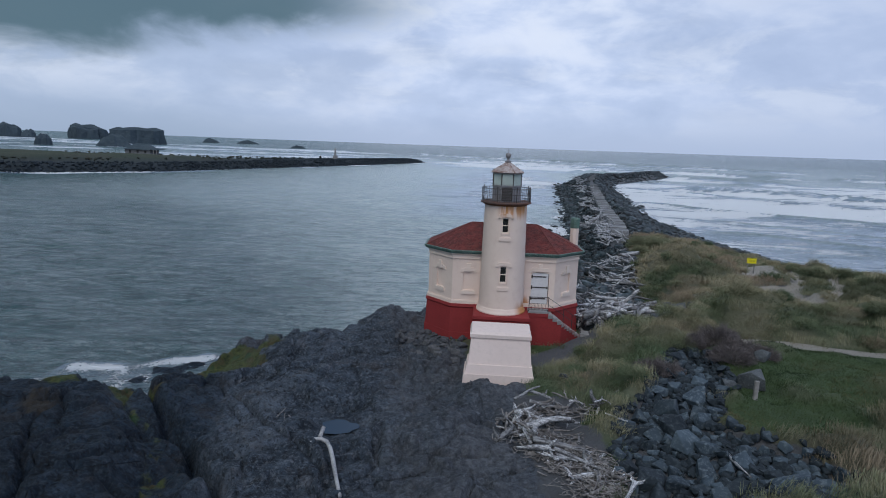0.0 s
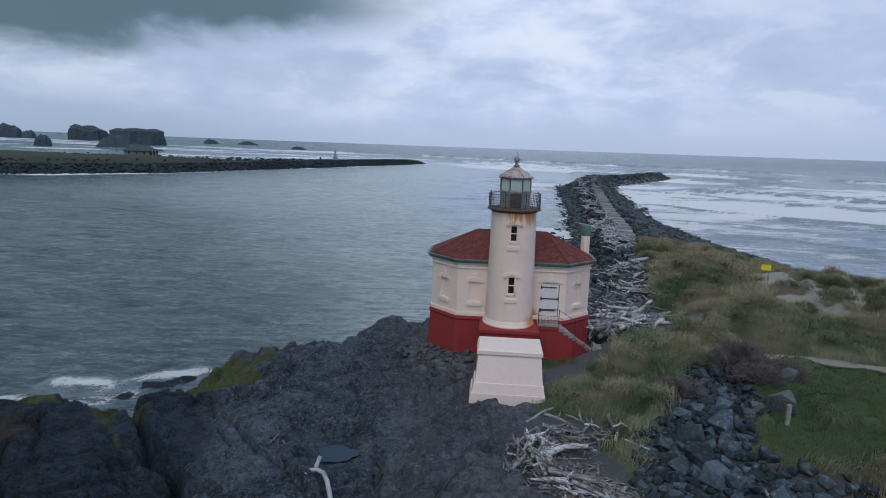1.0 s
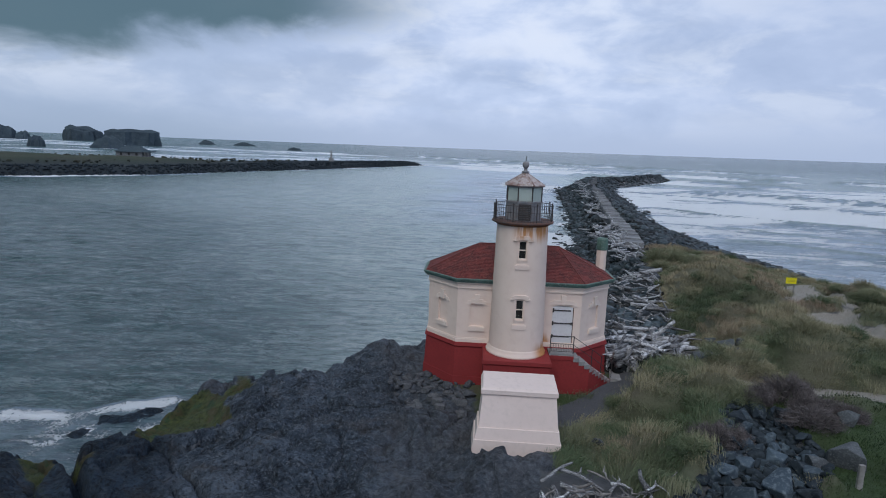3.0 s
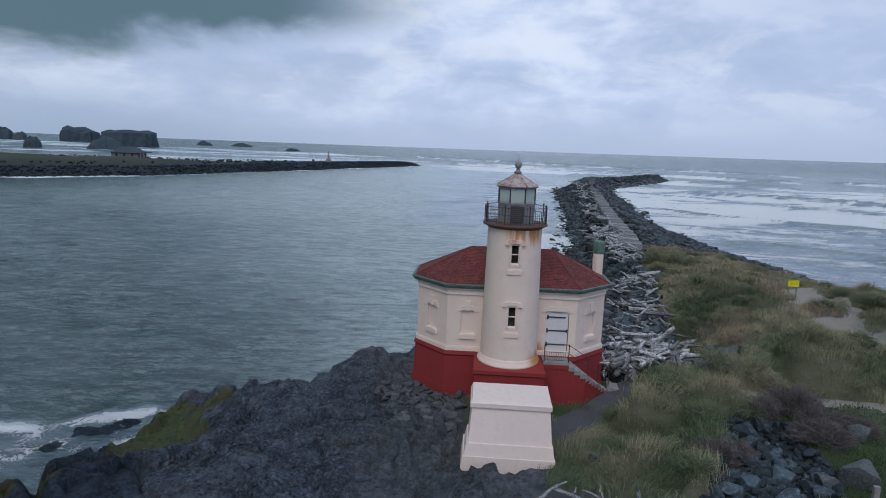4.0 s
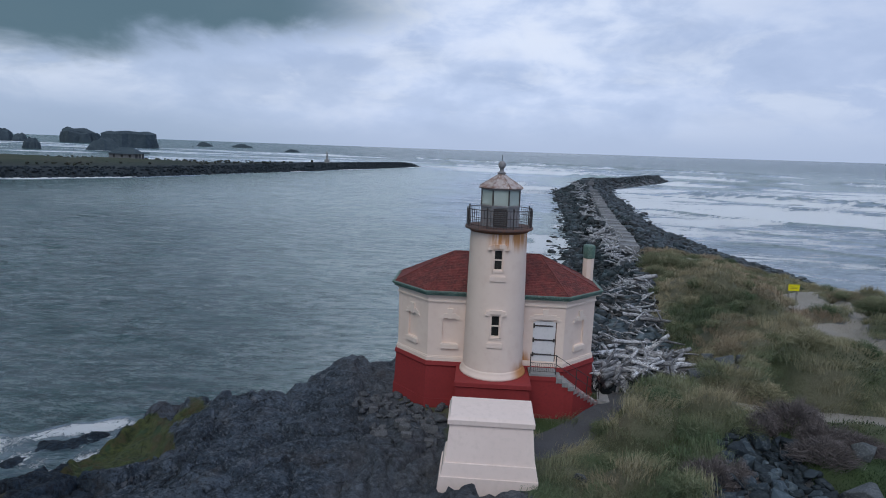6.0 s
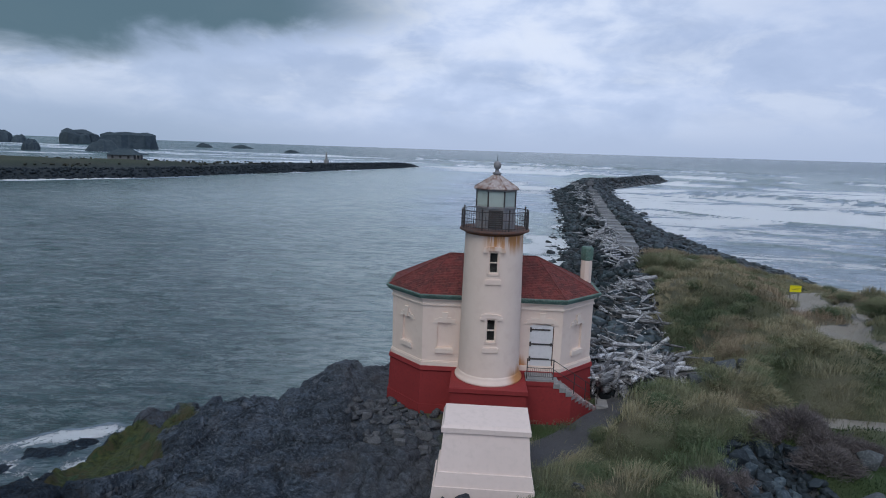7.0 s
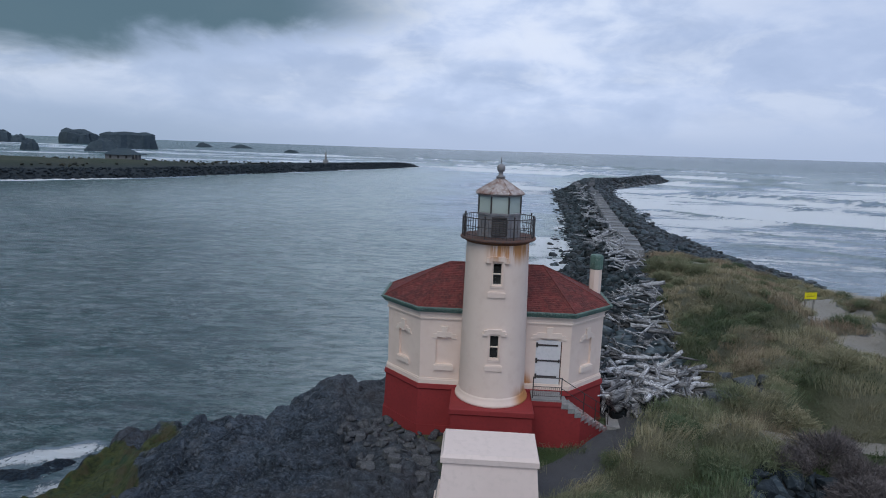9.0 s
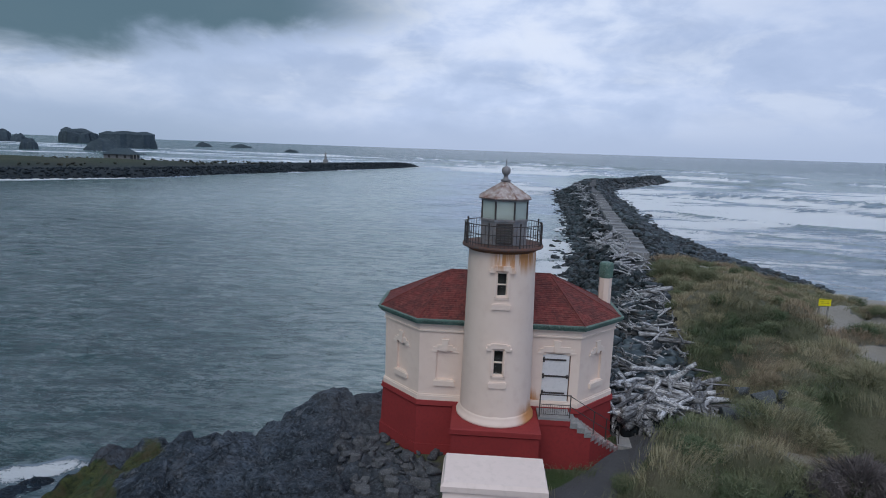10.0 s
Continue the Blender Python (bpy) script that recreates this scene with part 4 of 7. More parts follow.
gx = graded(-90, 400, -26, 6, 0.12, 1.025)
gy = graded(-120, 395, -21, 8, 0.12, 1.035)
X, Y, F = sheet(gx, gy)
Z, rock, turf, sand, moss, bare, stain = land(X, Y)
me = array_mesh("ground", np.stack([X, Y, Z], 1), F, M_GROUND, True)
paint_mask(me, "cover", np.stack([rock, turf, sand, moss], 1))
wet = step(-11.5, -17.0, X + 0.35 * (Y + 12)) * rock
paint_mask(me, "lichen", np.stack([stain, wet, lawn_at(X, Y), step(-9.5, -4.0, X + 0.15 * Y) * rock], 1))
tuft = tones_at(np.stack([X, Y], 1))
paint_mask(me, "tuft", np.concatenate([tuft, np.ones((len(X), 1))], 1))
ground = tagged(new("ground", me), "dark basalt headland with turf, dune sand and gravel", "ground", kind="structure")

# ---- the sea ----
wx = graded(-4800, 4800, -50, 60, 1.0, 1.035)
wy = graded(-400, 4850, -20, 130, 1.0, 1.018)
X, Y, F = sheet(wx, wy)
near = step(400, 60, np.hypot(X, Y - 40))
d = inside_by(X, Y, SHORE)
bend = 13.0 * (np.hypot(X, Y) / 4900) ** 2
east = np.interp(Y, [0, 60, 110, 170, 235, 262, 300, 345, 400, 900], [60, 36, 34, 44, 52, 60, 80, 105, 60, -200])
ocean = step(-6, 10, X - east)
# run of the waves towards the beach
s = Y + 0.68 * X + 9 * fbm(X * 0.02, Y * 0.02, 3, 71) + step(180, 320, Y + 0.68 * X) * 30 * fbm(X * 0.008, Y * 0.008, 3, 72) + 2.5 * fbm(X * 0.1, Y * 0.1, 2, 74)
Z = SEA + 0.12 * near * fbm(X * 0.35, Y * 0.6, 3, 73) + bend
white, faces = np.zeros_like(X), np.zeros_like(X)
# place along the run, height, thickness, from x, to x, foam before the crest
for at, high, thick, x0, x1, spill in ((126, 0.6, 2.2, 48, 130, 0.0), (182, 0.8, 2.2, 42, 140, 0.0), (152, 0.4, 2.0, 55, 100, 0.1), (246, 1.3, 4.0, 98, 150, 0.5), (298, 2.6, 6.0, 86, 150, 0.6),
                                       (268, 0.9, 4.0, 62, 90, 0.6), (352, 2.6, 6.5, 170, 260, 0.5), (430, 2.8, 7.0, 60, 170, 0.55), (560, 2.6, 8.0, -40, 220, 0.42), (600, 2.6, 8.0, 260, 420, 0.35), (790, 3.0, 10.0, -100, 300, 0.25)):
    span = step(x0 - 12, x0 + 6, X) * step(x1 + 12, x1 - 8, X)
    crest = np.exp(-(((s - at) / thick) ** 2)) * span
    Z = Z + high * crest * step(2, -8, d)
    faces = np.maximum(faces, np.exp(-(((s - at + 0.35 * thick) / (0.55 * thick)) ** 2)) * span)
    torn = np.clip(0.75 + 1.3 * fbm(X * 0.03, Y * 0.03, 3, 77 + at), 0, 1.1)
    white = np.maximum(white, 2.1 * spill * span * torn * step(at - 4 * thick, at - 2.0 * thick, s) * step(at - 0.4 * thick, at - 1.0 * thick, s))
    white = np.maximum(white, 1.1 * spill * span * torn * step(at, at + 0.6 * thick, s) * step(at + 2.2 * thick, at + 1.2 * thick, s))
inner = np.interp(X, [50, 80, 105, 140, 200, 300], [350, 345, 350, 380, 440, 520])
near_edge = np.interp(X, [35, 60, 80, 110, 160], [120, 150, 176, 190, 200])
belt = step(0, 14, s - near_edge) * step(40, -30, s - inner)
white = np.maximum(white, belt * (0.78 + 0.9 * fbm(X * 0.022, Y * 0.05, 5, 79, 0.6)))
white = np.maximum(white, 0.32 + 0.10 * step(122, 130, s) * step(300, 240, s) - 0.2 * step(300, 420, s))
white = np.maximum(white, 0.36 * step(-7, -1.5, d + 2 * fbm(X * 0.1, Y * 0.1, 2, 70)) * step(50, 60, Y))
# wave faces lose the pale tint, so their shading sits in the colour
white = white * (1 - 0.85 * faces)
surf = white * ocean
surf = np.maximum(surf, (1.0 + 0.8 * fbm(X * 0.015, Y * 0.02, 3, 84)) * np.exp(-(((X - 40) / 70) ** 2) - ((Y - 470) / 100) ** 2))
surf = np.maximum(surf, (0.8 + 0.8 * fbm(X * 0.03, Y * 0.03, 3, 83)) * np.exp(-(((X - 22) / 16) ** 2) - ((Y - 255) / 55) ** 2))
surf = np.maximum(surf, (0.85 + 0.8 * fbm(X * 0.02, Y * 0.03, 3, 85)) * np.exp(-(((X + 15) / 55) ** 2) - ((Y - 505) / 35) ** 2))
# wash on the rocks of the headland
WASH = [(-36, -6), (-31, -2.6), (-30.6, -0.6), (-29.6, 0.9), (-27.1, 0.3), (-25.4, 1.1), (-24.1, 2.2), (-22.2, 2.9), (-20.4, 4.0), (-17.6, 4.9), (-15, 5.4), (-11, 6), (-11, -12), (-36, -12)]
w = inside_by(X, Y, WASH) + 0.9 * fbm(X * 0.7, Y * 0.7, 4, 75, 0.65)
rough_by = np.where(X < -11.5, step(-0.3, 0.3, w) * (0.42 + 0.34 * np.exp(-((w / 0.8) ** 2)) + 0.36 * fbm(X * 0.55, Y * 0.55, 3, 81)), 0)
lap = 0.5 * step(-5.0, 0.2, d + 2.0 * fbm(X * 0.1, Y * 0.1, 3, 76)) * step(30, 40, Y) * step(0.1, 0.5, fbm(X * 0.04, Y * 0.04, 2, 78) + 0.4)
out = inside_by(X, Y, [(-2500, 500), (-420, 360), (-300, 350), (-190, 400), (-130, 500), (0, 640), (-200, 1000), (-2500, 1800)])
south = step(0, 60, out) * np.clip(0.22 + 1.0 * fbm(X * 0.011, Y * 0.014, 4, 90), 0, 1)
SPIT = [(-900, 60), (-300, 130), (-181, 184), (-150, 223), (-111, 330), (-75, 440), (-57, 494), (-64, 505), (-90, 470), (-125, 400), (-165, 330), (-230, 318), (-330, 330), (-500, 330), (-1200, 420), (-1500, 200)]
spit = inside_by(X, Y, SPIT)
lap = np.maximum(lap, 0.75 * step(-11, -5, spit + 3 * fbm(X * 0.06, Y * 0.06, 3, 94)) * np.clip(0.8 + 1.6 * fbm(X * 0.025, Y * 0.025, 2, 93), 0, 1))
bar = 0.36 * np.exp(-(((X - 4) / 34) ** 2)) * step(60, 130, Y) * step(480, 320, Y) + 0.12 * fbm(X * 0.03, Y * 0.05, 3, 86)
bar = np.where((Y > 50) & (Y < 500) & (X < 60), np.maximum(bar, 0), 0)
eddy = (0.72 + 0.5 * fbm(X * 0.15, Y * 0.15, 3, 82)) * np.exp(-(((X - 8.5) / 5) ** 2) - ((Y - 54) / 16) ** 2)
left_side = X < np.interp(Y, [40, 140], [13, 24])
eddy = np.maximum(eddy, np.where(left_side, (0.50 + 0.9 * fbm(X * 0.16, Y * 0.16, 3, 87)) * step(-16, -5, d) * step(36, 46, Y) * step(150, 90, Y), 0))
foam = np.clip(np.maximum.reduce([eddy, bar, rough_by, lap, surf, south]), 0, 1)
banded = np.where((rough_by > 0.02) | (eddy > 0.05), 0.0, np.where(south > 0.05, 1.6, 0.5 + 1.1 * step(0.2, 0.8, ocean)))
# fan of paler water: part silty shallows, part painted sky reflection
silty_sheen = step(-0.50 - 0.40 * step(25, 140, Y), -0.06, (X - 6 + 12 * fbm(X * 0.02, Y * 0.02, 3, 80)) / (Y + 42)) * (1 - 0.5 * ocean) * step(1100, 250, Y)
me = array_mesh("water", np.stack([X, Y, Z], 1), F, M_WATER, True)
paint_mask(me, "foam", np.stack([foam, banded, silty_sheen, np.ones_like(foam)], 1))
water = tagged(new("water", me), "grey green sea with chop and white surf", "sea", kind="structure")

# ---- the lighthouse ----
TX, TY = -0.10, -0.45
OCT = [(-3.35, 0), (3.35, 0), (5.05, 1.7), (5.05, 4.1), (3.35, 5.8), (-3.35, 5.8), (-5.05, 4.1), (-5.05, 1.7)]
lighthouse = thing("lighthouse", "cream and red painted masonry lighthouse with attached octagonal house", "lighthouse")


def wall_face(bm, p, q, z0, z1, niches):
    """One upright wall face from p to q with sunk niches (u0, u1, z0, z1, depth), u in metres from p."""
    p, q = Vector(p), Vector(q)
    along = (q - p).normalized()
    inward = Vector((-along.y, along.x))
    us = sorted({0.0, (q - p).length, *[n[0] for n in niches], *[n[1] for n in niches]})
    zs = sorted({z0, z1, *[n[2] for n in niches], *[n[3] for n in niches]})

    def at(u, z, depth=0.0):
        v = p + along * u + inward * depth
        return bm.verts.new((v.x, v.y, z))

    for u0, u1 in zip(us, us[1:]):
        for a, b in zip(zs, zs[1:]):
            um, zm = (u0 + u1) / 2, (a + b) / 2
            if not any(n[0] < um < n[1] and n[2] < zm < n[3] for n in niches):
                bm.faces.new((at(u0, a), at(u1, a), at(u1, b), at(u0, b)))
    for u0, u1, a, b, dep in niches:
        bm.faces.new((at(u0, a, dep), at(u1, a, dep), at(u1, b, dep), at(u0, b, dep)))
        for (ua, za), (ub, zb) in (((u0, a), (u1, a)), ((u1, a), (u1, b)), ((u1, b), (u0, b)), ((u0, b), (u0, a))):
            bm.faces.new((at(ua, za), at(ub, zb), at(ub, zb, dep), at(ua, za, dep)))


bm = bmesh.new()
for i, (p, q) in enumerate(zip(OCT, OCT[1:] + OCT[:1])):
    long = (Vector(q) - Vector(p)).length
    niches = []
    if i == 0:
        niches = [(3.35 - 2.63, 3.35 - 1.91, 3.40, 4.66, 0.10), (3.35 + 1.80, 3.35 + 2.97, 2.50, 4.84, 0.16)]
    elif i in (1, 7, 3, 5):
        niches = [(long / 2 - 0.36, long / 2 + 0.36, 3.40, 4.66, 0.10)]
    wall_face(bm, p, q, 2.3, 5.95, niches)
bmesh.ops.remove_doubles(bm, verts=bm.verts[:], dist=0.0005)
part("wall", bm, M_CREAM, lighthouse, "cream painted masonry walls of the octagonal house")

bm = bmesh.new()
prism(bm, grown(OCT, 0.26), grown(OCT, 0.22), -0.9, 0.48)
ring(bm, grown(OCT, -0.3), grown(OCT, 0.22), 0.48, 0.53)
prism(bm, grown(OCT, 0.17), grown(OCT, 0.09), 0.48, 2.28)
part("plinth", bm, M_RED, lighthouse, "dark red painted battered plinth")
bm = bmesh.new()
prism(bm, grown(OCT, 0.10), grown(OCT, 0.17), 2.20, 2.28)
prism(bm, grown(OCT, 0.17), grown(OCT, 0.13), 2.28, 2.47)
part("plinth_ledge", bm, M_RED, lighthouse, "red ledge on top of the plinth")
bm = bmesh.new()
ring(bm, grown(OCT, -0.02), grown(OCT, 0.075), 2.47, 2.66)
ring(bm, grown(OCT, -0.02), grown(OCT, 0.04), 2.66, 2.72)
part("base_moulding", bm, M_TRIM, lighthouse)
bm = bmesh.new()
ring(bm, grown(OCT, -0.02), grown(OCT, 0.07), 5.50, 5.56)
ring(bm, grown(OCT, -0.02), grown(OCT, 0.035), 5.56, 5.80)
ring(bm, grown(OCT, -0.02), grown(OCT, 0.16), 5.80, 5.87)
part("cornice", bm, M_TRIM, lighthouse)
bm = bmesh.new()
ring(bm, grown(OCT, -0.05), grown(OCT, 0.24), 5.87, 5.95)
ring(bm, grown(OCT, 0.05), grown(OCT, 0.30), 5.95, 6.02)
ring(bm, grown(OCT, 0.20), grown(OCT, 0.35), 6.02, 6.09)
part("gutter", bm, M_GREEN, lighthouse, "weathered green gutter round the eaves")

# hipped roof with shingle courses
EAVE, RIDGE_Z = grown(OCT, 0.22), 7.55
ridge = [Vector((-2.25, 2.9, RIDGE_Z)), Vector((2.25, 2.9, RIDGE_Z))]
e = [Vector((*p, 6.06)) for p in EAVE]
slopes = [(e[0], e[1], ridge[1], ridge[0]), (e[1], e[2], ridge[1], ridge[1]), (e[2], e[3], ridge[1], ridge[1]), (e[3], e[4], ridge[1], ridge[1]),
          (e[4], e[5], ridge[0], ridge[1]), (e[5], e[6], ridge[0], ridge[0]), (e[6], e[7], ridge[0], ridge[0]), (e[7], e[0], ridge[0], ridge[0])]
bm = bmesh.new()
for a, b, c, dd in slopes:
    pts = [a, b, c] + ([dd] if dd is not c else [])
    bm.faces.new([bm.verts.new(p) for p in pts])
bmesh.ops.remove_doubles(bm, verts=bm.verts[:], dist=0.001)
bm.faces.new([bm.verts.new((*p, 6.0)) for p in EAVE][::-1])
roof = part("roof", bm, M_ROOF, lighthouse, "dull red shingled hip roof")
rnd = random.Random(4)
bm = bmesh.new()
for k, (a, b, c, dd) in enumerate(slopes):
    if k in (3, 4, 5):
        continue
    normal = (b - a).cross(dd - a).normalized()
    up = (c - b) if k else (dd - a)
    rows = int(((c + dd) / 2 - (a + b) / 2).length / 0.13)
    for r in range(rows):
        f0, f1 = r / rows, min(1.0, (r + 1.25) / rows)
        l0, r0, l1, r1 = a.lerp(dd, f0), b.lerp(c, f0), a.lerp(dd, f1), b.lerp(c, f1)
        count = max(1, int((r0 - l0).length / 0.17))
        cuts = [0.0] + sorted((j + rnd.uniform(-0.22, 0.22)) / count for j in range(1, count)) + [1.0]
        for s0, s1 in zip(cuts, cuts[1:]):
            s1 -= 0.006 if s1 < 1 else 0
            lift = rnd.uniform(0.018, 0.03)
            slip = (a - dd).normalized() * rnd.uniform(-0.008, 0.012)
            p = [l0.lerp(r0, s0) + slip, l0.lerp(r0, s1) + slip, l1.lerp(r1, s1), l1.lerp(r1, s0)]
            v = [bm.verts.new(p[0] + normal * lift), bm.verts.new(p[1] + normal * lift), bm.verts.new(p[2] + normal * 0.006), bm.verts.new(p[3] + normal * 0.006)]
            w = [bm.verts.new(p[0]), bm.verts.new(p[1])]
            bm.faces.new(v)
            bm.faces.new((w[0], w[1], v[1], v[0]))
            bm.faces.new((w[1], v[2], v[1]))
            bm.faces.new((w[0], v[0], v[3]))
tagged(part("shingles", bm, M_ROOF, roof), kind="stuff")
for a, b in ((ridge[0], ridge[1]), (e[0], ridge[0]), (e[1], ridge[1]), (e[2], ridge[1]), (e[7], ridge[0]), (e[3], ridge[1]), (e[6], ridge[0])):
    bm = bmesh.new()
    rod(bm, a + Vector((0, 0, 0.02)), b + Vector((0, 0, 0.02)), 0.035, 8)
    part("hip_cap", bm, M_ROOF, roof)

# round chimney with a green copper cap
bm = bmesh.new()
lathe(bm, [(0.30, 5.3), (0.30, 7.35)], 4.98, 3.9, 8, math.pi / 8)
chimney = part("chimney", bm, M_CREAM, lighthouse, "cream round chimney stack")
bm = bmesh.new()
lathe(bm, [(0.31, 7.33), (0.33, 7.37), (0.33, 7.96), (0.29, 8.04), (0.12, 8.06)], 4.98, 3.9, 8, math.pi / 8)
part("chimney_cap", bm, M_GREEN, chimney, "green copper chimney cap")


def on_face(p, q):
    """Turns (u, out, z) on the wall face p to q into a place."""
    p, q = Vector(p), Vector(q)
    along = (q - p).normalized()
    out = Vector((along.y, -along.x))
    return lambda u, o, z: (p.x + along.x * u + out.x * o, p.y + along.y * u + out.y * o, z)


def slab(bm, at, u0, u1, o0, o1, z0, z1):
    v = [bm.verts.new(at(u, o, z)) for z in (z0, z1) for u, o in ((u0, o0), (u1, o0), (u1, o1), (u0, o1))]
    for f in ((3, 2, 1, 0), (4, 5, 6, 7), (0, 1, 5, 4), (1, 2, 6, 5), (2, 3, 7, 6), (3, 0, 4, 7)):
        bm.faces.new([v[i] for i in f])


def blind_window(at, u, half=0.36, z0=3.40, z1=4.66, sill=True):
    """A stepped hood with keystone, and a sill, round a sunk panel."""
    bm = bmesh.new()
    slab(bm, at, u - half - 0.20, u - half + 0.04, 0, 0.04, z1 - 0.06, z1 + 0.02)
    slab(bm, at, u + half - 0.04, u + half + 0.20, 0, 0.04, z1 - 0.06, z1 + 0.02)
    slab(bm, at, u - half - 0.14, u + half + 0.14, 0, 0.035, z1 + 0.02, z1 + 0.16)
    slab(bm, at, u - half + 0.04, u + half - 0.04, 0, 0.045, z1 + 0.16, z1 + 0.26)
    hood = part("window_hood" if sill else "door_hood", bm, M_TRIM, lighthouse)
    bm = bmesh.new()
    v = [bm.verts.new(at(u + s * w, o, z)) for o in (0, 0.08) for s, w, z in ((-1, 0.09, z1), (1, 0.09, z1), (1, 0.15, z1 + 0.52), (-1, 0.15, z1 + 0.52))]
    for f in ((3, 2, 1, 0), (4, 5, 6, 7), (0, 1, 5, 4), (1, 2, 6, 5), (2, 3, 7, 6), (3, 0, 4, 7)):
        bm.faces.new([v[i] for i in f])
    part("keystone", bm, M_TRIM, hood)
    if sill:
        bm = bmesh.new()
        slab(bm, at, u - half - 0.08, u + half + 0.08, 0, 0.10, z0 - 0.26, z0 - 0.04)
        slab(bm, at, u - half - 0.03, u + half + 0.03, 0, 0.06, z0 - 0.04, z0)
        part("window_sill", bm, M_TRIM, lighthouse)


front = on_face(OCT[0], OCT[1])
blind_window(front, 3.35 - 2.27)
blind_window(front, 3.35 + 2.385, 0.585, 2.5, 4.84, False)
for i in (1, 7):
    face = on_face(OCT[i], OCT[(i + 1) % 8])
    blind_window(face, (Vector(OCT[(i + 1) % 8]) - Vector(OCT[i])).length / 2)

# iron-strapped door
door = part("door", (lambda b: (box(b, 1.84, 2.93, 0.05, 0.12, 2.55, 4.74), b)[1])(bmesh.new()), M_DOOR, lighthouse, "white painted plank door with black iron straps")
bm = bmesh.new()
for i in range(8):
    a0, a1 = -1 + i / 4, -1 + (i + 1) / 4
    za, zb = 4.72 + 0.12 * (1 - a0 * a0), 4.72 + 0.12 * (1 - a1 * a1)
    prism(bm, [(2.385 + 0.585 * a0, 0.02), (2.385 + 0.585 * a1, 0.02), (2.385 + 0.585 * a1, 0.15), (2.385 + 0.585 * a0, 0.15)],
          [(2.385 + 0.585 * a0, 0.02), (2.385 + 0.585 * a1, 0.02), (2.385 + 0.585 * a1, 0.15), (2.385 + 0.585 * a0, 0.15)], min(za, zb), 4.845)
part("door_arch", bm, M_TRIM, lighthouse)
for z, right in ((4.52, 2.80), (3.80, 2.92), (3.06, 2.80)):
    bm = bmesh.new()
    box(bm, 1.86, right, 0.02, 0.05, z - 0.035, z + 0.035)
    box(bm, 1.83, 1.91, 0.0, 0.05, z - 0.11, z + 0.11)
    part("strap_hinge", bm, M_IRON, door, "black iron strap hinge")
bm = bmesh.new()
box(bm, 2.84, 2.90, 0.01, 0.05, 3.72, 3.88)
part("door_latch", bm, M_IRON, door)
for sx in (1.80, 2.93):
    bm = bmesh.new()
    box(bm, sx + 0.003, sx + 0.037, 0.03, 0.157, 2.5, 4.78)
    part("door_jamb", bm, M_TRIM if sx < 2 else M_DECK, lighthouse)

# pedestal below the tower
bm = bmesh.new()
PED = [(TX - 1.70, -2.24), (TX + 1.70, -2.24), (TX + 1.70, -0.05), (TX - 1.70, -0.05)]
prism(bm, grown(PED, 0.10), grown(PED, 0.04), -0.9, 0.45)
prism(bm, grown(PED, 0.03), grown(PED, 0.0), 0.45, 2.05)
pedestal = part("pedestal", bm, M_RED, lighthouse, "red painted square pedestal of the tower")
bm = bmesh.new()
prism(bm, PED, grown(PED, 0.075), 2.05, 2.12)
prism(bm, grown(PED, 0.075), grown(PED, 0.065), 2.12, 2.31)
prism(bm, grown(PED, 0.065), grown(PED, 0.03), 2.31, 2.34)
part("pedestal_cap", bm, M_RED, pedestal)

# tower shaft with two window openings through the wall
RADII = [(1.47, 2.56), (1.455, 2.75), (1.44, 3.2), (1.42, 4.42), (1.40, 5.46), (1.36, 7.55), (1.34, 8.50), (1.325, 9.20)]
HOLES = [(4.42, 5.46), (7.55, 8.50)]
HALF = radians(7.9)


def tower_ring():
    ang = [-math.pi / 2 - HALF, -math.pi / 2 + HALF]
    rest = 2 * math.pi - 2 * HALF
    return ang + [ang[1] + rest * k / 44 for k in range(1, 44)]


angs = tower_ring()
bm = bmesh.new()
shells = []
for thick in (0.0, 0.30):
    grid = [[bm.verts.new((TX + (r - thick) * math.cos(a), TY + (r - thick) * math.sin(a), z)) for a in angs] for r, z in RADII]
    shells.append(grid)
    for (lo, zlo), (hi, zhi) in zip(zip(grid, [z for _, z in RADII]), zip(grid[1:], [z for _, z in RADII][1:])):
        for k in range(len(angs)):
            if k == 0 and (zlo, zhi) in HOLES:
                continue
            j = (k + 1) % len(angs)
            bm.faces.new((lo[k], lo[j], hi[j], hi[k]))
zs = [z for _, z in RADII]
for z0, z1 in HOLES:
    i, j = zs.index(z0), zs.index(z1)
    o, n = shells
    for a, b in (((i, 0), (i, 1)), ((i, 1), (j, 1)), ((j, 1), (j, 0)), ((j, 0), (i, 0))):
        bm.faces.new((o[a[0]][a[1]], o[b[0]][b[1]], n[b[0]][b[1]], n[a[0]][a[1]]))
for i in (0, -1):
    for k in range(len(angs)):
        j = (k + 1) % len(angs)
        bm.faces.new((shells[0][i][k], shells[0][i][j], shells[1][i][j], shells[1][i][k]))
tower = part("tower_shaft", bm, M_CREAM, lighthouse, "cream tapering cylindrical tower with rust stains", True)
tower.data.set_sharp_from_angle(angle=radians(35))
bm = bmesh.new()
lathe(bm, [(1.60, 2.335), (1.60, 2.40), (1.57, 2.46), (1.52, 2.52), (1.48, 2.62), (1.455, 2.72)], TX, TY, 48)
part("tower_foot", bm, M_CREAM, lighthouse, "rounded cream foot moulding", True)
# dark core added inside, so the openings look into an unlit room
bm = bmesh.new()
lathe(bm, [(1.05, 2.5), (1.05, 9.1)], TX, TY, 24)
part("inner_lining", bm, M_DARK, lighthouse)


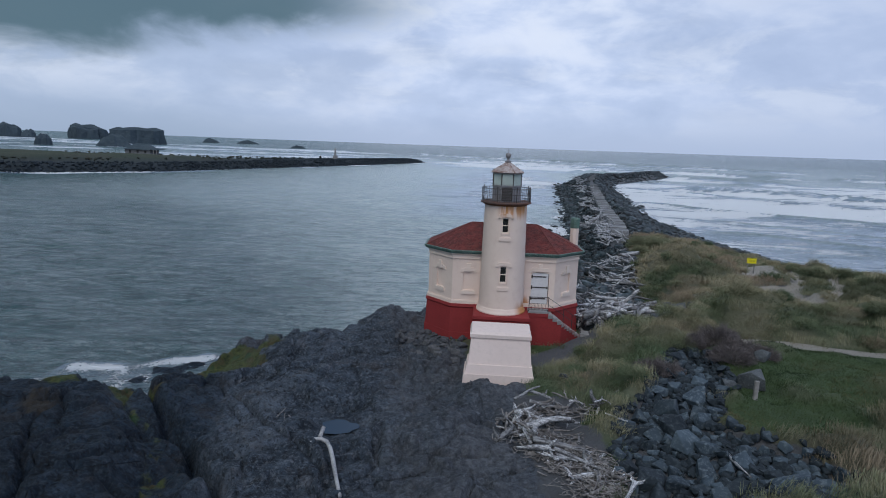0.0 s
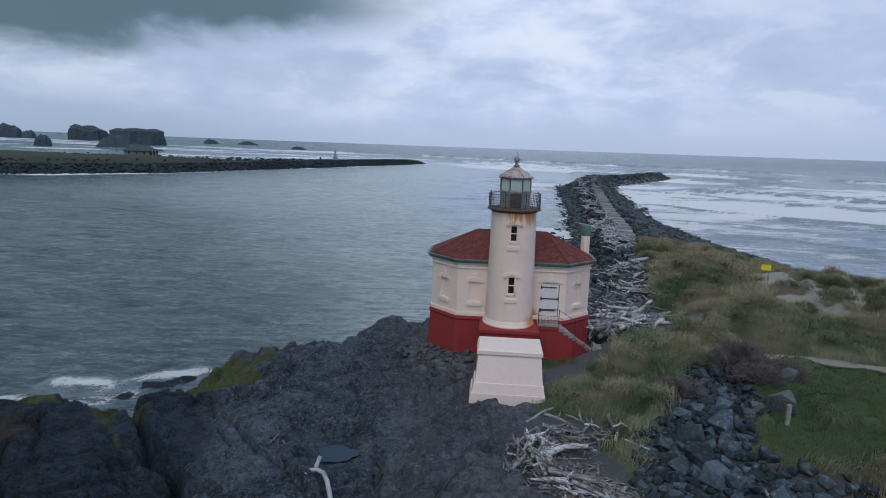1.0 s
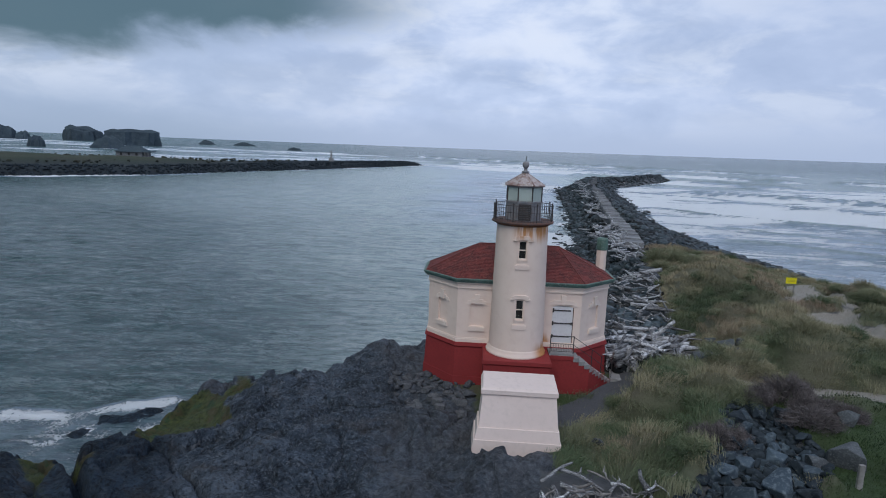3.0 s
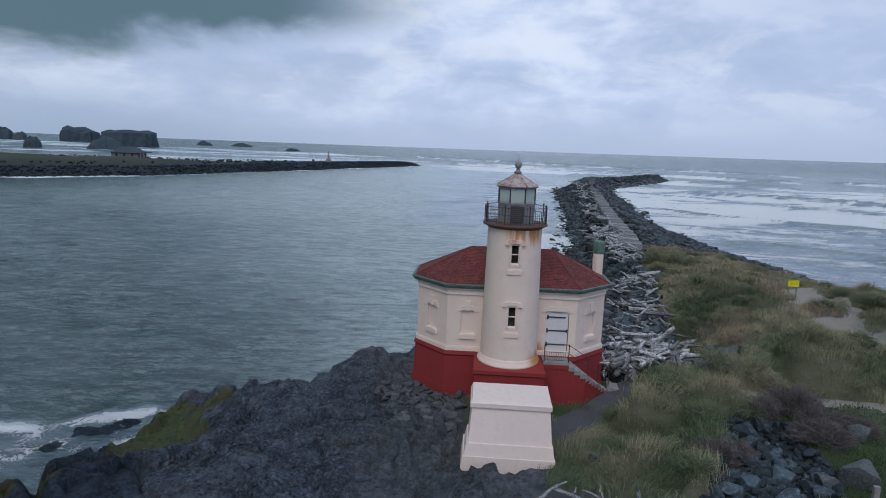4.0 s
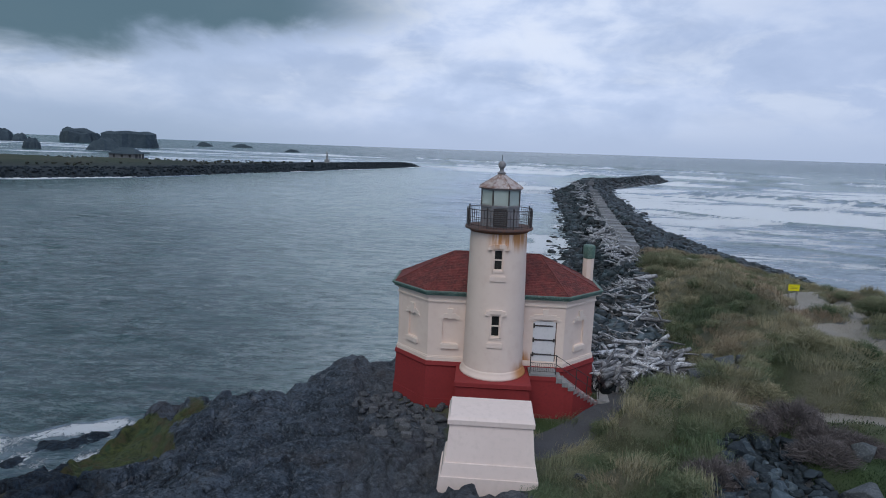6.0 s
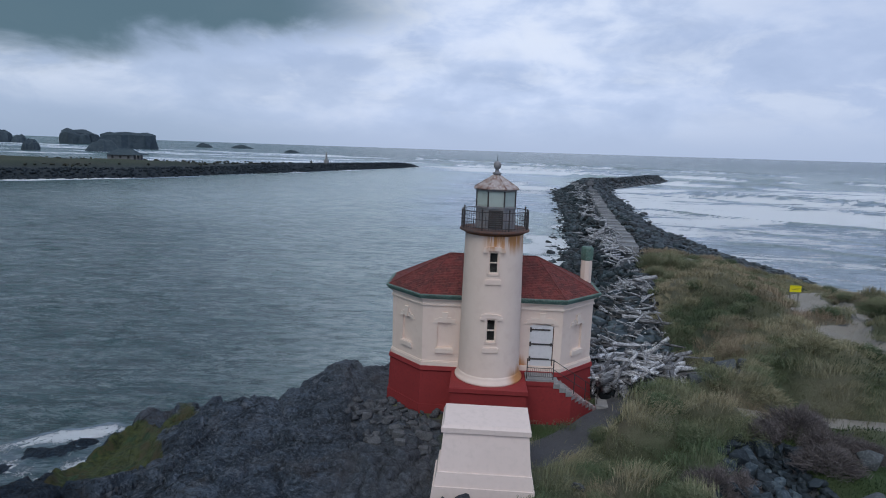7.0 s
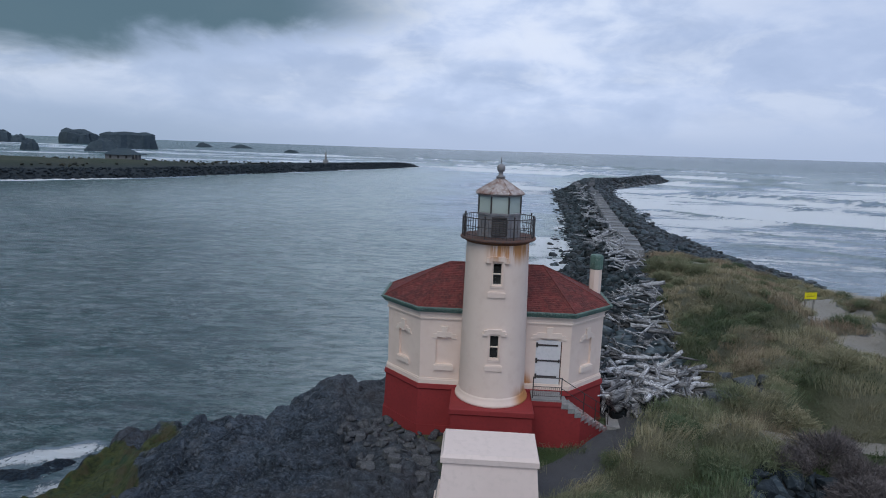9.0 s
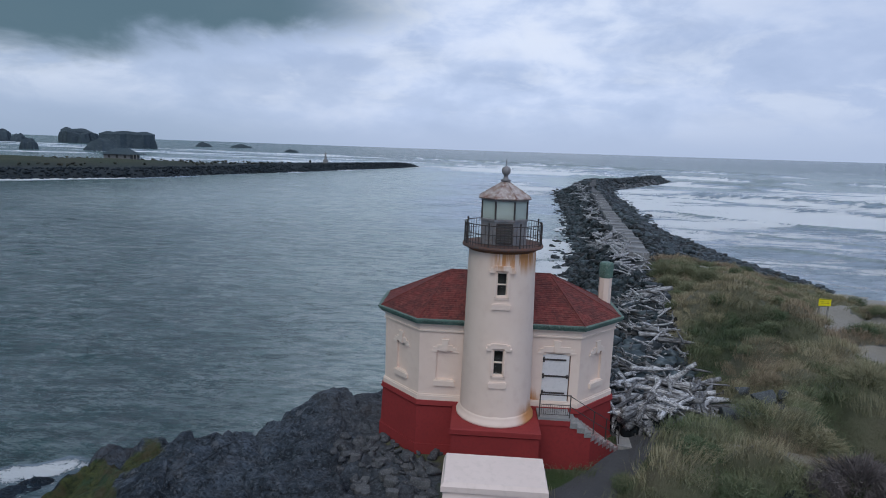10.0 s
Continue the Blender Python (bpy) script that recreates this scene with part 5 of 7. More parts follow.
def tower_window(z0, z1, r):
    y = TY - r
    # dark panel behind the panes stands in for the unlit inside
    w = part("window", (lambda b: (box(b, TX - 0.2, TX + 0.2, y + 0.22, y + 0.24, z0, z1), b)[1])(bmesh.new()), M_DARK, lighthouse, "narrow sash window in the tower")
    bm = bmesh.new()
    for x0, x1 in ((-0.205, -0.165), (0.165, 0.205)):
        box(bm, TX + x0, TX + x1, y + 0.06, y + 0.12, z0, z1)
    for a, b in ((z0, z0 + 0.05), (z1 - 0.05, z1), ((z0 + z1) / 2 - 0.025, (z0 + z1) / 2 + 0.025)):
        box(bm, TX - 0.165, TX + 0.165, y + 0.062, y + 0.118, a, b)
    part("window_frame", bm, M_TRIM, w, "cream painted sash frame")
    for a, b in ((z0 + 0.05, (z0 + z1) / 2 - 0.025), ((z0 + z1) / 2 + 0.025, z1 - 0.05)):
        bm = bmesh.new()
        box(bm, TX - 0.165, TX + 0.165, y + 0.085, y + 0.095, a, b)
        pane = part("pane", bm, M_GLASS, w)
        pane.visible_shadow = False
    at = lambda u, o, z: (TX + u, y - o + 0.10, z)
    bm = bmesh.new()
    for s in (-1, 1):
        slab(bm, at, s * 0.37 - 0.13, s * 0.37 + 0.13, -0.06, 0.14, z1 - 0.02, z1 + 0.06)
        slab(bm, at, s * 0.245 - 0.035, s * 0.245 + 0.035, -0.03, 0.13, z0 - 0.05, z1)
    slab(bm, at, -0.44, 0.44, -0.03, 0.14, z1 + 0.06, z1 + 0.19)
    slab(bm, at, -0.30, 0.30, -0.03, 0.148, z1 + 0.19, z1 + 0.25)
    slab(bm, at, -0.28, 0.28, -0.03, 0.13, z0 - 0.10, z0 - 0.02)
    part("hood", bm, M_CREAM, w)
    bm = bmesh.new()
    slab(bm, at, -0.36, 0.36, -0.05, 0.165, z0 - 0.50, z0 - 0.30)
    slab(bm, at, -0.32, 0.32, -0.05, 0.145, z0 - 0.30, z0 - 0.26)
    part("sill", bm, M_CREAM, w)


tower_window(4.42, 5.46, 1.41)
tower_window(7.55, 8.50, 1.35)

# gallery: brackets, deck, railing
bm = bmesh.new()
lathe(bm, [(1.325, 9.19), (1.37, 9.22), (1.44, 9.27), (1.50, 9.30)], TX, TY, 48)
part("gallery_soffit", bm, M_SOFFIT, lighthouse, "rust stained corbel under the gallery", True)
bm = bmesh.new()
lathe(bm, [(1.50, 9.30), (1.585, 9.33), (1.60, 9.37), (1.585, 9.42), (1.56, 9.44)], TX, TY, 48)
deck = part("gallery_deck", bm, M_DECK, lighthouse, "rusty iron gallery deck")
railing = part("railing", (lambda b: (ring(b, circle(1.51, 32, TX, TY), circle(1.545, 32, TX, TY), 10.24, 10.27), b)[1])(bmesh.new()), M_IRON, lighthouse, "dark iron gallery railing")
for z in (9.54, 9.90):
    bm = bmesh.new()
    ring(bm, circle(1.515, 32, TX, TY), circle(1.54, 32, TX, TY), z, z + 0.022)
    part("rail", bm, M_IRON, railing)
for k in range(8):
    a = 2 * math.pi * (k + 0.5) / 8
    bm = bmesh.new()
    x, y = TX + 1.53 * math.cos(a), TY + 1.53 * math.sin(a)
    lathe(bm, [(0.04, 9.44), (0.028, 9.5), (0.028, 10.30), (0.045, 10.33), (0.03, 10.38)], x, y, 8)
    part("post", bm, M_IRON, railing)
for k in range(64):
    if k % 8 == 4:
        continue
    a = 2 * math.pi * k / 64
    x, y = TX + 1.528 * math.cos(a), TY + 1.528 * math.sin(a)
    bm = bmesh.new()
    rod(bm, (x, y, 9.44), (x, y, 10.25), 0.0095, 5)
    part("baluster", bm, M_IRON, railing)

# lantern: eight-sided, grey base, clear panes, rusty roof
OCT_A = math.pi / 8


def eight(r):
    return circle(r, 8, TX, TY, OCT_A)


bm = bmesh.new()
ring(bm, eight(0.88), eight(0.96), 9.44, 10.40)
ring(bm, eight(0.86), eight(1.00), 10.36, 10.44)
lantern = part("lantern", bm, M_LEAD, lighthouse, "grey iron lantern room with clear panes")
for k in range(8):
    (x0, y0), (x1, y1) = eight(0.94)[k], eight(0.94)[(k + 1) % 8]
    bm = bmesh.new()
    lathe(bm, [(0.035, 10.44), (0.035, 11.14)], x0, y0, 8)
    part("mullion", bm, M_IRON, lantern)
    p = [(TX + (x - TX) * s, TY + (y - TY) * s) for s in (0.985, 0.993) for x, y in ((x0, y0), (x1, y1))]
    bm = bmesh.new()
    prism(bm, [p[0], p[1], p[3], p[2]], [p[0], p[1], p[3], p[2]], 10.45, 11.13)
    pane = part("pane", bm, M_HAZED, lantern)
    pane.visible_shadow = False
bm = bmesh.new()
ring(bm, eight(0.88), eight(0.99), 11.13, 11.21)
part("head_ring", bm, M_LEAD, lantern)
yf = TY - 0.96 * math.cos(math.pi / 8)
bm = bmesh.new()
box(bm, TX - 0.31, TX + 0.31, yf - 0.05, yf + 0.01, 9.50, 9.56)
box(bm, TX - 0.31, TX + 0.31, yf - 0.05, yf + 0.01, 10.24, 10.30)
for s in (-1, 1):
    box(bm, TX + s * 0.29 - 0.025, TX + s * 0.29 + 0.025, yf - 0.05, yf + 0.01, 9.56, 10.24)
louvre = part("louvre", bm, M_IRON, lighthouse, "black louvred lantern vent")
for k in range(7):
    z = 9.60 + 0.093 * k
    bm = bmesh.new()
    v = [bm.verts.new((TX + sx * 0.262, yf + oy, z + oz)) for sx in (-1, 1) for oy, oz in ((-0.05, 0), (-0.042, 0.012), (0.0, 0.07), (-0.008, 0.058))]
    for f in ((0, 1, 2, 3), (7, 6, 5, 4), (0, 4, 5, 1), (1, 5, 6, 2), (2, 6, 7, 3), (3, 7, 4, 0)):
        bm.faces.new([v[i] for i in f])
    part("slat", bm, M_IRON, louvre)
bm = bmesh.new()
rows = [[bm.verts.new((x, y, z)) for x, y in eight(r)] for r, z in ((1.08, 11.20), (1.10, 11.24), (1.02, 11.30), (0.16, 11.82), (0.13, 11.90))]
for a, b in zip(rows, rows[1:]):
    for i in range(8):
        bm.faces.new((a[i], a[(i + 1) % 8], b[(i + 1) % 8], b[i]))
bm.faces.new(rows[0][::-1])
bm.faces.new(rows[-1])
dome = part("lantern_roof", bm, M_DOME, lighthouse, "rust streaked eight-sided lantern roof")
for k in range(8):
    (x0, y0), (x1, y1) = eight(1.07)[k], eight(0.15)[k]
    bm = bmesh.new()
    rod(bm, (x0, y0, 11.275), (x1, y1, 11.83), 0.022, 6)
    part("roof_seam", bm, M_DOME, dome)
bm = bmesh.new()
lathe(bm, [(0.19, 11.86), (0.20, 11.92), (0.10, 11.97), (0.08, 12.10), (0.13, 12.13), (0.16, 12.20), (0.175, 12.28), (0.16, 12.36), (0.10, 12.42), (0.03, 12.45)], TX, TY, 20)
ball = part("ball_finial", bm, M_LEAD, lighthouse, "weathered grey ball vent", True)
bm = bmesh.new()
rod(bm, (TX, TY, 12.44), (TX, TY, 12.72), 0.014, 6)
part("lightning_rod", bm, M_IRON, ball)

# outside stairs that bend round the corner of the house
def along_line(line, f):
    seg = [(Vector(b) - Vector(a)).length for a, b in zip(line, line[1:])]
    s = f * sum(seg)
    for (a, b), n in zip(zip(line, line[1:]), seg):
        if s <= n + 1e-6:
            return Vector(a).lerp(Vector(b), min(1.0, s / n))
        s -= n
    return Vector(line[-1])


OUTER, INNER = [(2.95, -1.02), (3.78, -1.02), (5.52, 0.72)], [(2.95, -0.10), (3.33, -0.10), (5.00, 1.51)]
STEPS, TOP_Z, FOOT_Z = 11, 2.44, 0.42
bm = bmesh.new()
box(bm, 1.63, 2.95, -1.02, -0.10, -0.8, TOP_Z - 0.10)
ring(bm, [(1.66, -1.0), (2.9, -1.0), (2.9, -0.2), (1.66, -0.2)], [(1.64, -1.06), (2.955, -1.06), (2.955, -0.15), (1.64, -0.15)], TOP_Z - 0.32, TOP_Z - 0.10)
tops = [TOP_Z - 0.23 - f * (TOP_Z - FOOT_Z) for f in (0, 0.14, 0.27, 0.6, 1.0)]
cols = []
for f, z in zip((0, 0.14, 0.27, 0.6, 1.0), tops):
    o, n = along_line(OUTER, f), along_line(INNER, f)
    cols.append([bm.verts.new((o.x, o.y, -0.8)), bm.verts.new((o.x, o.y, z)), bm.verts.new((n.x, n.y, z)), bm.verts.new((n.x, n.y, -0.8))])
for a, b in zip(cols, cols[1:]):
    for k in range(4):
        bm.faces.new((a[k], b[k], b[(k + 1) % 4], a[(k + 1) % 4]))
bm.faces.new(cols[0][::-1])
bm.faces.new(cols[-1])
stairs = part("stair_wall", bm, M_RED, lighthouse, "red painted masonry stair block")
bm = bmesh.new()
box(bm, 1.66, 2.97, -1.05, -0.10, TOP_Z - 0.10, TOP_Z)
part("landing", bm, M_CONC, stairs, "grey concrete landing slab")
for i in range(STEPS):
    f0, f1 = i / STEPS, (i + 1) / STEPS
    z = TOP_Z - (i + 1) * (TOP_Z - FOOT_Z) / STEPS
    q = [along_line(OUTER, f0), along_line(OUTER, f1), along_line(INNER, f1), along_line(INNER, f0)]
    out = (q[0] - q[3]).normalized() * 0.03
    q = [tuple(q[0] + out), tuple(q[1] + out), tuple(q[2]), tuple(q[3])]
    bm = bmesh.new()
    prism(bm, q, q, z - 0.22, z)
    part("step", bm, M_CONC if i < 3 else M_STEP, stairs)

handrail = part("handrail", (lambda b: (rod(b, (1.70, -0.98, 3.40), (2.92, -0.98, 3.40), 0.025), b)[1])(bmesh.new()), M_IRON, lighthouse, "thin rusty iron stair handrail")
for x in (1.70, 2.92):
    bm = bmesh.new()
    rod(bm, (x, -0.98, TOP_Z), (x, -0.98, 3.42), 0.025)
    part("rail_post", bm, M_IRON, handrail)
bm = bmesh.new()
rod(bm, (1.70, -0.98, 2.98), (2.92, -0.98, 2.98), 0.015)
rod(bm, (1.70, -0.98, 2.56), (2.92, -0.98, 2.56), 0.012)
part("rail_bar", bm, M_IRON, handrail)
for k in range(13):
    x = 1.78 + 0.088 * k
    bm = bmesh.new()
    rod(bm, (x, -0.98, 2.56), (x, -0.98, 2.98), 0.008, 5)
    part("rail_baluster", bm, M_IRON, handrail)
stops = [0.0, 0.33, 0.62, 0.95]
pts = []
for f in stops:
    p = along_line(OUTER, f) - (along_line(OUTER, f) - along_line(INNER, f)).normalized() * 0.05
    pts.append((p.x, p.y, TOP_Z - f * (TOP_Z - FOOT_Z)))
for p in pts[1:]:
    bm = bmesh.new()
    rod(bm, (p[0], p[1], p[2] - 0.05), (p[0], p[1], p[2] + 0.92), 0.022)
    part("rail_post", bm, M_IRON, handrail)
for p, q in zip(pts, pts[1:]):
    for h in (0.92, 0.48):
        bm = bmesh.new()
        rod(bm, (p[0], p[1], p[2] + h), (q[0], q[1], q[2] + h), 0.018)
        part("rail_bar", bm, M_IRON, handrail)

# pale stepped block in front of the tower
block = thing("concrete_block", "off-white painted concrete block with sloped cap on stepped base", "concrete block", (-0.22, -6.0, -0.4))
bm = bmesh.new()


def across(half_l, half_r, y0, y1):
    return [(-half_l, y0), (half_r, y0), (half_r, y1), (-half_l, y1)]


prism(bm, across(1.96, 1.52, -6.92, -5.0), across(1.83, 1.40, -6.56, -5.0), 0.93, 2.40)
part("body", bm, M_WHITE, block)
bm = bmesh.new()
lo, hi = across(1.92, 1.47, -6.66, -4.93), across(1.83, 1.42, -6.55, -5.0)
prism(bm, lo, lo, 2.37, 2.56)
a = [bm.verts.new((*p, 2.56)) for p in lo]
b = [bm.verts.new((*p, z)) for p, z in zip(hi, (2.66, 2.66, 2.80, 2.80))]
bm.faces.new(b)
for i in range(4):
    bm.faces.new((a[i], a[(i + 1) % 4], b[(i + 1) % 4], b[i]))
part("cap", bm, M_WHITE, block)
bm = bmesh.new()
prism(bm, across(2.12, 1.62, -7.10, -5.3), across(2.02, 1.56, -6.98, -5.3), 0.42, 0.93)
prism(bm, across(2.34, 1.70, -7.30, -5.2), across(2.17, 1.66, -7.14, -5.2), -0.9, 0.42)
part("base", bm, M_WHITE, block)

# ---- boulders, driftwood and plants ----


def boulder_mesh(name, seed, material, squash=0.9, worn=True):
    """An angular quarry stone about 1 m across."""
    r = random.Random(seed)
    bm = bmesh.new()
    for _ in range(13):
        v = Vector((r.uniform(-1, 1), r.uniform(-1, 1), r.uniform(-1, 1)))
        v = v / max(abs(v.x), abs(v.y), abs(v.z)) * r.uniform(0.82, 1.0)
        v = v * (0.72 + 0.28 / max(1.0, v.length))
        bm.verts.new((v.x * 0.55, v.y * 0.5, v.z * 0.5 * squash))
    res = bmesh.ops.convex_hull(bm, input=bm.verts[:])
    bmesh.ops.delete(bm, geom=list({g for g in res["geom_interior"] if isinstance(g, bmesh.types.BMVert)}), context="VERTS")
    bmesh.ops.recalc_face_normals(bm, faces=bm.faces[:])
    if worn:
        bmesh.ops.bevel(bm, geom=bm.edges[:], offset=0.022, segments=1, affect="EDGES")
    me = bpy.data.meshes.new(name)
    bm.to_mesh(me)
    bm.free()
    me.materials.append(material)
    return me


def arrays_of(me):
    v = np.empty(len(me.vertices) * 3, np.float32)
    me.vertices.foreach_get("co", v)
    me.calc_loop_triangles()
    t = np.empty(len(me.loop_triangles) * 3, np.int32)
    me.loop_triangles.foreach_get("vertices", t)
    return v.reshape(-1, 3), t.reshape(-1, 3)


def scattered(name, meshes, rows, material, rounded=False):
    """Many small pieces joined into one mesh. rows: x, y, z, size, turn, tilt, length factor."""
    data = [arrays_of(m) for m in meshes]
    vs, fs, base = [], [], 0
    for k, (x, y, z, size, turn, tilt, longer) in enumerate(rows):
        v, t = data[k % len(data)]
        c, s, ct, st = math.cos(turn), math.sin(turn), math.cos(tilt), math.sin(tilt)
        p = v * (size * longer, size, size)
        p = np.stack([p[:, 0] * ct + p[:, 2] * st, p[:, 1], -p[:, 0] * st + p[:, 2] * ct], 1)
        p = np.stack([p[:, 0] * c - p[:, 1] * s, p[:, 0] * s + p[:, 1] * c, p[:, 2]], 1) + (x, y, z)
        vs.append(p)
        fs.append(t + base)
        base += len(v)
    return array_mesh(name, np.concatenate(vs), np.concatenate(fs), material, rounded)


rng = np.random.default_rng(7)
STONES = [boulder_mesh("boulder", 100 + k, M_STONE) for k in range(12)]

GREY = [boulder_mesh("boulder", 150 + k, M_FIELDSTONE) for k in range(4)]

# quarry stones on the slope beside the grass
lo, hi = np.array([4.2, -19.6]), np.array([13.6, -3.6])
cand = rng.uniform(lo, hi, (6000, 2))
cand = cand[inside_by(cand[:, 0], cand[:, 1], RIPRAP) > -0.15]
kept = []
sizes = rng.choice([0.34, 0.46, 0.62, 0.85, 1.2], 6000, p=[0.18, 0.28, 0.28, 0.19, 0.07])
for (x, y), s in zip(cand, sizes):
    if all((x - a) ** 2 + (y - b) ** 2 > (0.36 * (s + c)) ** 2 for a, b, c in kept):
        kept.append((x, y, s))
    if len(kept) >= 298:
        break
kept_z = land([k[0] for k in kept], [k[1] for k in kept])[0]
for i, ((x, y, s), z) in enumerate(zip(kept, kept_z)):
    ob = new("boulder", STONES[i % len(STONES)])
    a = rng.uniform(0, 360)
    ob.matrix_world = pose(x, y, z + 0.20 * s, rng.uniform(-25, 25), rng.uniform(-25, 25), a) @ Matrix.Diagonal((s * 1.15, s * 0.95, s, 1))
    tagged(ob, "blue-grey angular quarry stone lying in a heap", "boulder", "quarry stone heap")
fx, fy = rng.uniform(4.2, 13.4, 3000), rng.uniform(-19.6, -3.6, 3000)
ok = inside_by(fx, fy, RIPRAP) > -0.4
fx, fy = fx[ok][:700], fy[ok][:700]
fz = land(fx, fy)[0]
rows = [(x, y, z + 0.06, rng.uniform(0.2, 0.5), rng.uniform(0, 6.3), rng.uniform(-0.6, 0.6), rng.uniform(0.9, 1.4)) for x, y, z in zip(fx, fy, fz)]
tagged(new("rubble", scattered("rubble", STONES, rows, M_STONE)), "small blue-grey rubble between the quarry stones", "rubble", kind="stuff")
for x, y, s, sx in ((12.2, -9.0, 1.45, 1.2), (13.9, -6.4, 0.75, 1.2), (11.0, -9.3, 0.8, 1.1), (11.0, 2.7, 1.3, 1.3), (12.3, 2.9, 1.25, 1.3), (13.1, 2.7, 0.6, 1.2), (11.8, 3.9, 0.7, 1.2), (8.0, 1.0, 0.45, 1.2), (3.4, -6.3, 0.35, 1.5), (9.8, -2.2, 0.6, 1.1)):
    ob = new("boulder", GREY[int(x * 7 + 3) % 4])
    ob.matrix_world = pose(x, y, height(x, y) + 0.30 * s, 8, -6, x * 50) @ Matrix.Diagonal((s * sx, s, s * 0.9, 1))
    tagged(ob, "large grey boulder half sunk in the grass", "boulder", "boulders in the grass")

# jetty boulders
DARK = [boulder_mesh("jetty_boulder", 200 + k, M_JETTY, 0.8, False) for k in range(14)]
xs, ys = rng.uniform(-2, 60, 60000), 1.5 + 290 * rng.uniform(0, 1, 60000) ** 1.5
dd = inside_by(xs, ys, SHORE)
cr, _ = line_by(xs, ys, CREST)
near_dune = xs > np.interp(ys, [2, 4, 6, 10, 18, 30, 44, 60, 75], [7.6, 9.8, 11.2, 11.3, 13.0, 15.8, 18.6, 28, 60])
ok = (dd > 0.6 - 4.0 * rng.uniform(0, 1, len(xs)) ** 5) & ((ys > 8) | (xs > 5.9)) & (cr < 17 + 0 * xs) & (cr < 17) & ~(near_dune & (ys < 48)) & ~((np.abs(xs - np.interp(ys, [44, 58, 80.6, 109, 145, 190, 250], [17.5, 19.7, 22.4, 26.4, 31.8, 38.5, 50])) < 1.4) & (ys > 42))
xs, ys = xs[ok][:15000], ys[ok][:15000]
zs_ = np.maximum(land(xs, ys, False)[0], SEA - 0.2)
rows = [(x, y, z + 0.10, rng.choice((0.4, 0.55, 0.75, 1.05, 1.5), p=(0.25, 0.3, 0.25, 0.14, 0.06)) * (0.8 + min(0.5, y / 250)), rng.uniform(0, 6.3), rng.uniform(-0.5, 0.5), rng.uniform(0.9, 1.5)) for x, y, z in zip(xs, ys, zs_)]
tip = rng.uniform(0, 1, 1500)
tx = np.interp(tip, [0, 0.4, 1], [44, 66, 115]) + rng.normal(0, 4, 1500)
ty = np.interp(tip, [0, 0.4, 1], [240, 284, 370]) + rng.normal(0, 4, 1500)
tz = np.maximum(land(tx, ty, False)[0], SEA - 0.3)
rows += [(x, y, z + 0.2, rng.uniform(0.8, 2.0), rng.uniform(0, 6.3), rng.uniform(-0.5, 0.5), 1.2) for x, y, z in zip(tx, ty, tz)]
rows.sort(key=lambda q: q[1])
NEAR = [boulder_mesh("jetty_boulder", 230 + k, M_WETSTONE, 0.8) for k in range(8)]
for k, (x, y, z, size, turn, tilt, longer) in enumerate(rows[:280]):
    ob = new("jetty_boulder", NEAR[k % 8])
    ob.matrix_world = pose(x, y, z, 0, math.degrees(tilt), math.degrees(turn)) @ Matrix.Diagonal((size * longer, size, size, 1))
    tagged(ob, "dark wet angular boulder beside the driftwood pile", "boulder", "jetty boulders near the house")
rows = rows[280:]
tagged(new("jetty_boulders", scattered("jetty_boulders", DARK, rows, M_JETTY)), "dark wet boulders heaped along the jetty", "boulders", kind="stuff")

# stones in the shallows on the seaward side
sx = rng.uniform(0, 1, 900)
px = np.interp(sx, [0, 0.3, 0.6, 1], [37, 40, 41, 44.5]) - np.abs(rng.normal(0, 3.0, 900))
py = np.interp(sx, [0, 0.3, 0.6, 1], [112, 94, 74, 56]) - np.abs(rng.normal(0, 2.0, 900))
pz = np.maximum(land(px, py, False)[0], SEA)
rows = [(x, y, z + 0.1, rng.uniform(0.5, 1.3), rng.uniform(0, 6.3), 0.2, 1.2) for x, y, z in zip(px, py, pz)]
tagged(new("beach_boulders", scattered("beach_boulders", DARK, rows, M_JETTY)), "dark boulders strewn along the beach edge", "boulders", kind="stuff")

# concrete slabs of the jetty walkway
walkway = thing("jetty_walkway", "broken grey concrete walkway slabs along the jetty crest", "walkway", (14, 26, 1))
line = [Vector(p) for p in ((17.6, 44.5), (19.7, 58), (22.4, 80.6), (26.4, 109), (31.8, 145), (38.5, 190), (50, 250))]
rnd = random.Random(9)
M_PALE = plain("pale_broken_concrete", [(0.27, 0.275, 0.285), (0.17, 0.172, 0.18), (0.36, 0.36, 0.36)], scale=0.5, rough=0.9, bump=0.4)
for k in range(52):
    end = (k + rnd.uniform(0.75, 0.97)) / 52
    mid = k / 52 + rnd.uniform(0.45, 0.75) * (end - k / 52)
    z = 1.62 + rnd.uniform(-0.05, 0.04) + 0.3 * min(1, k / 20)
    # sunken dark slab, then a lifted pale one; far out only broken dark ones are left
    for f0, f1, mat, up in ((k / 52 + 0.0008, mid, M_SLAB, -0.08), (mid + 0.0012, end, M_PALE if k < 22 else M_SLAB, 0.06)):
        a, b = along_line(line, f0), along_line(line, f1)
        n = Vector((-(b - a).y, (b - a).x)).normalized() * (1.4 - 0.2 * k / 52) * rnd.uniform(0.8, 1)
        if rnd.random() < (0.06 if k < 18 else 0.25 if k < 22 else 0.72):
            continue
        q = [tuple(a - n), tuple(b - n), tuple(b + n * rnd.uniform(0.75, 1)), tuple(a + n * rnd.uniform(0.75, 1))]
        bm = bmesh.new()
        prism(bm, q, q, z - 0.7, z + up)
        part("slab", bm, mat, walkway)

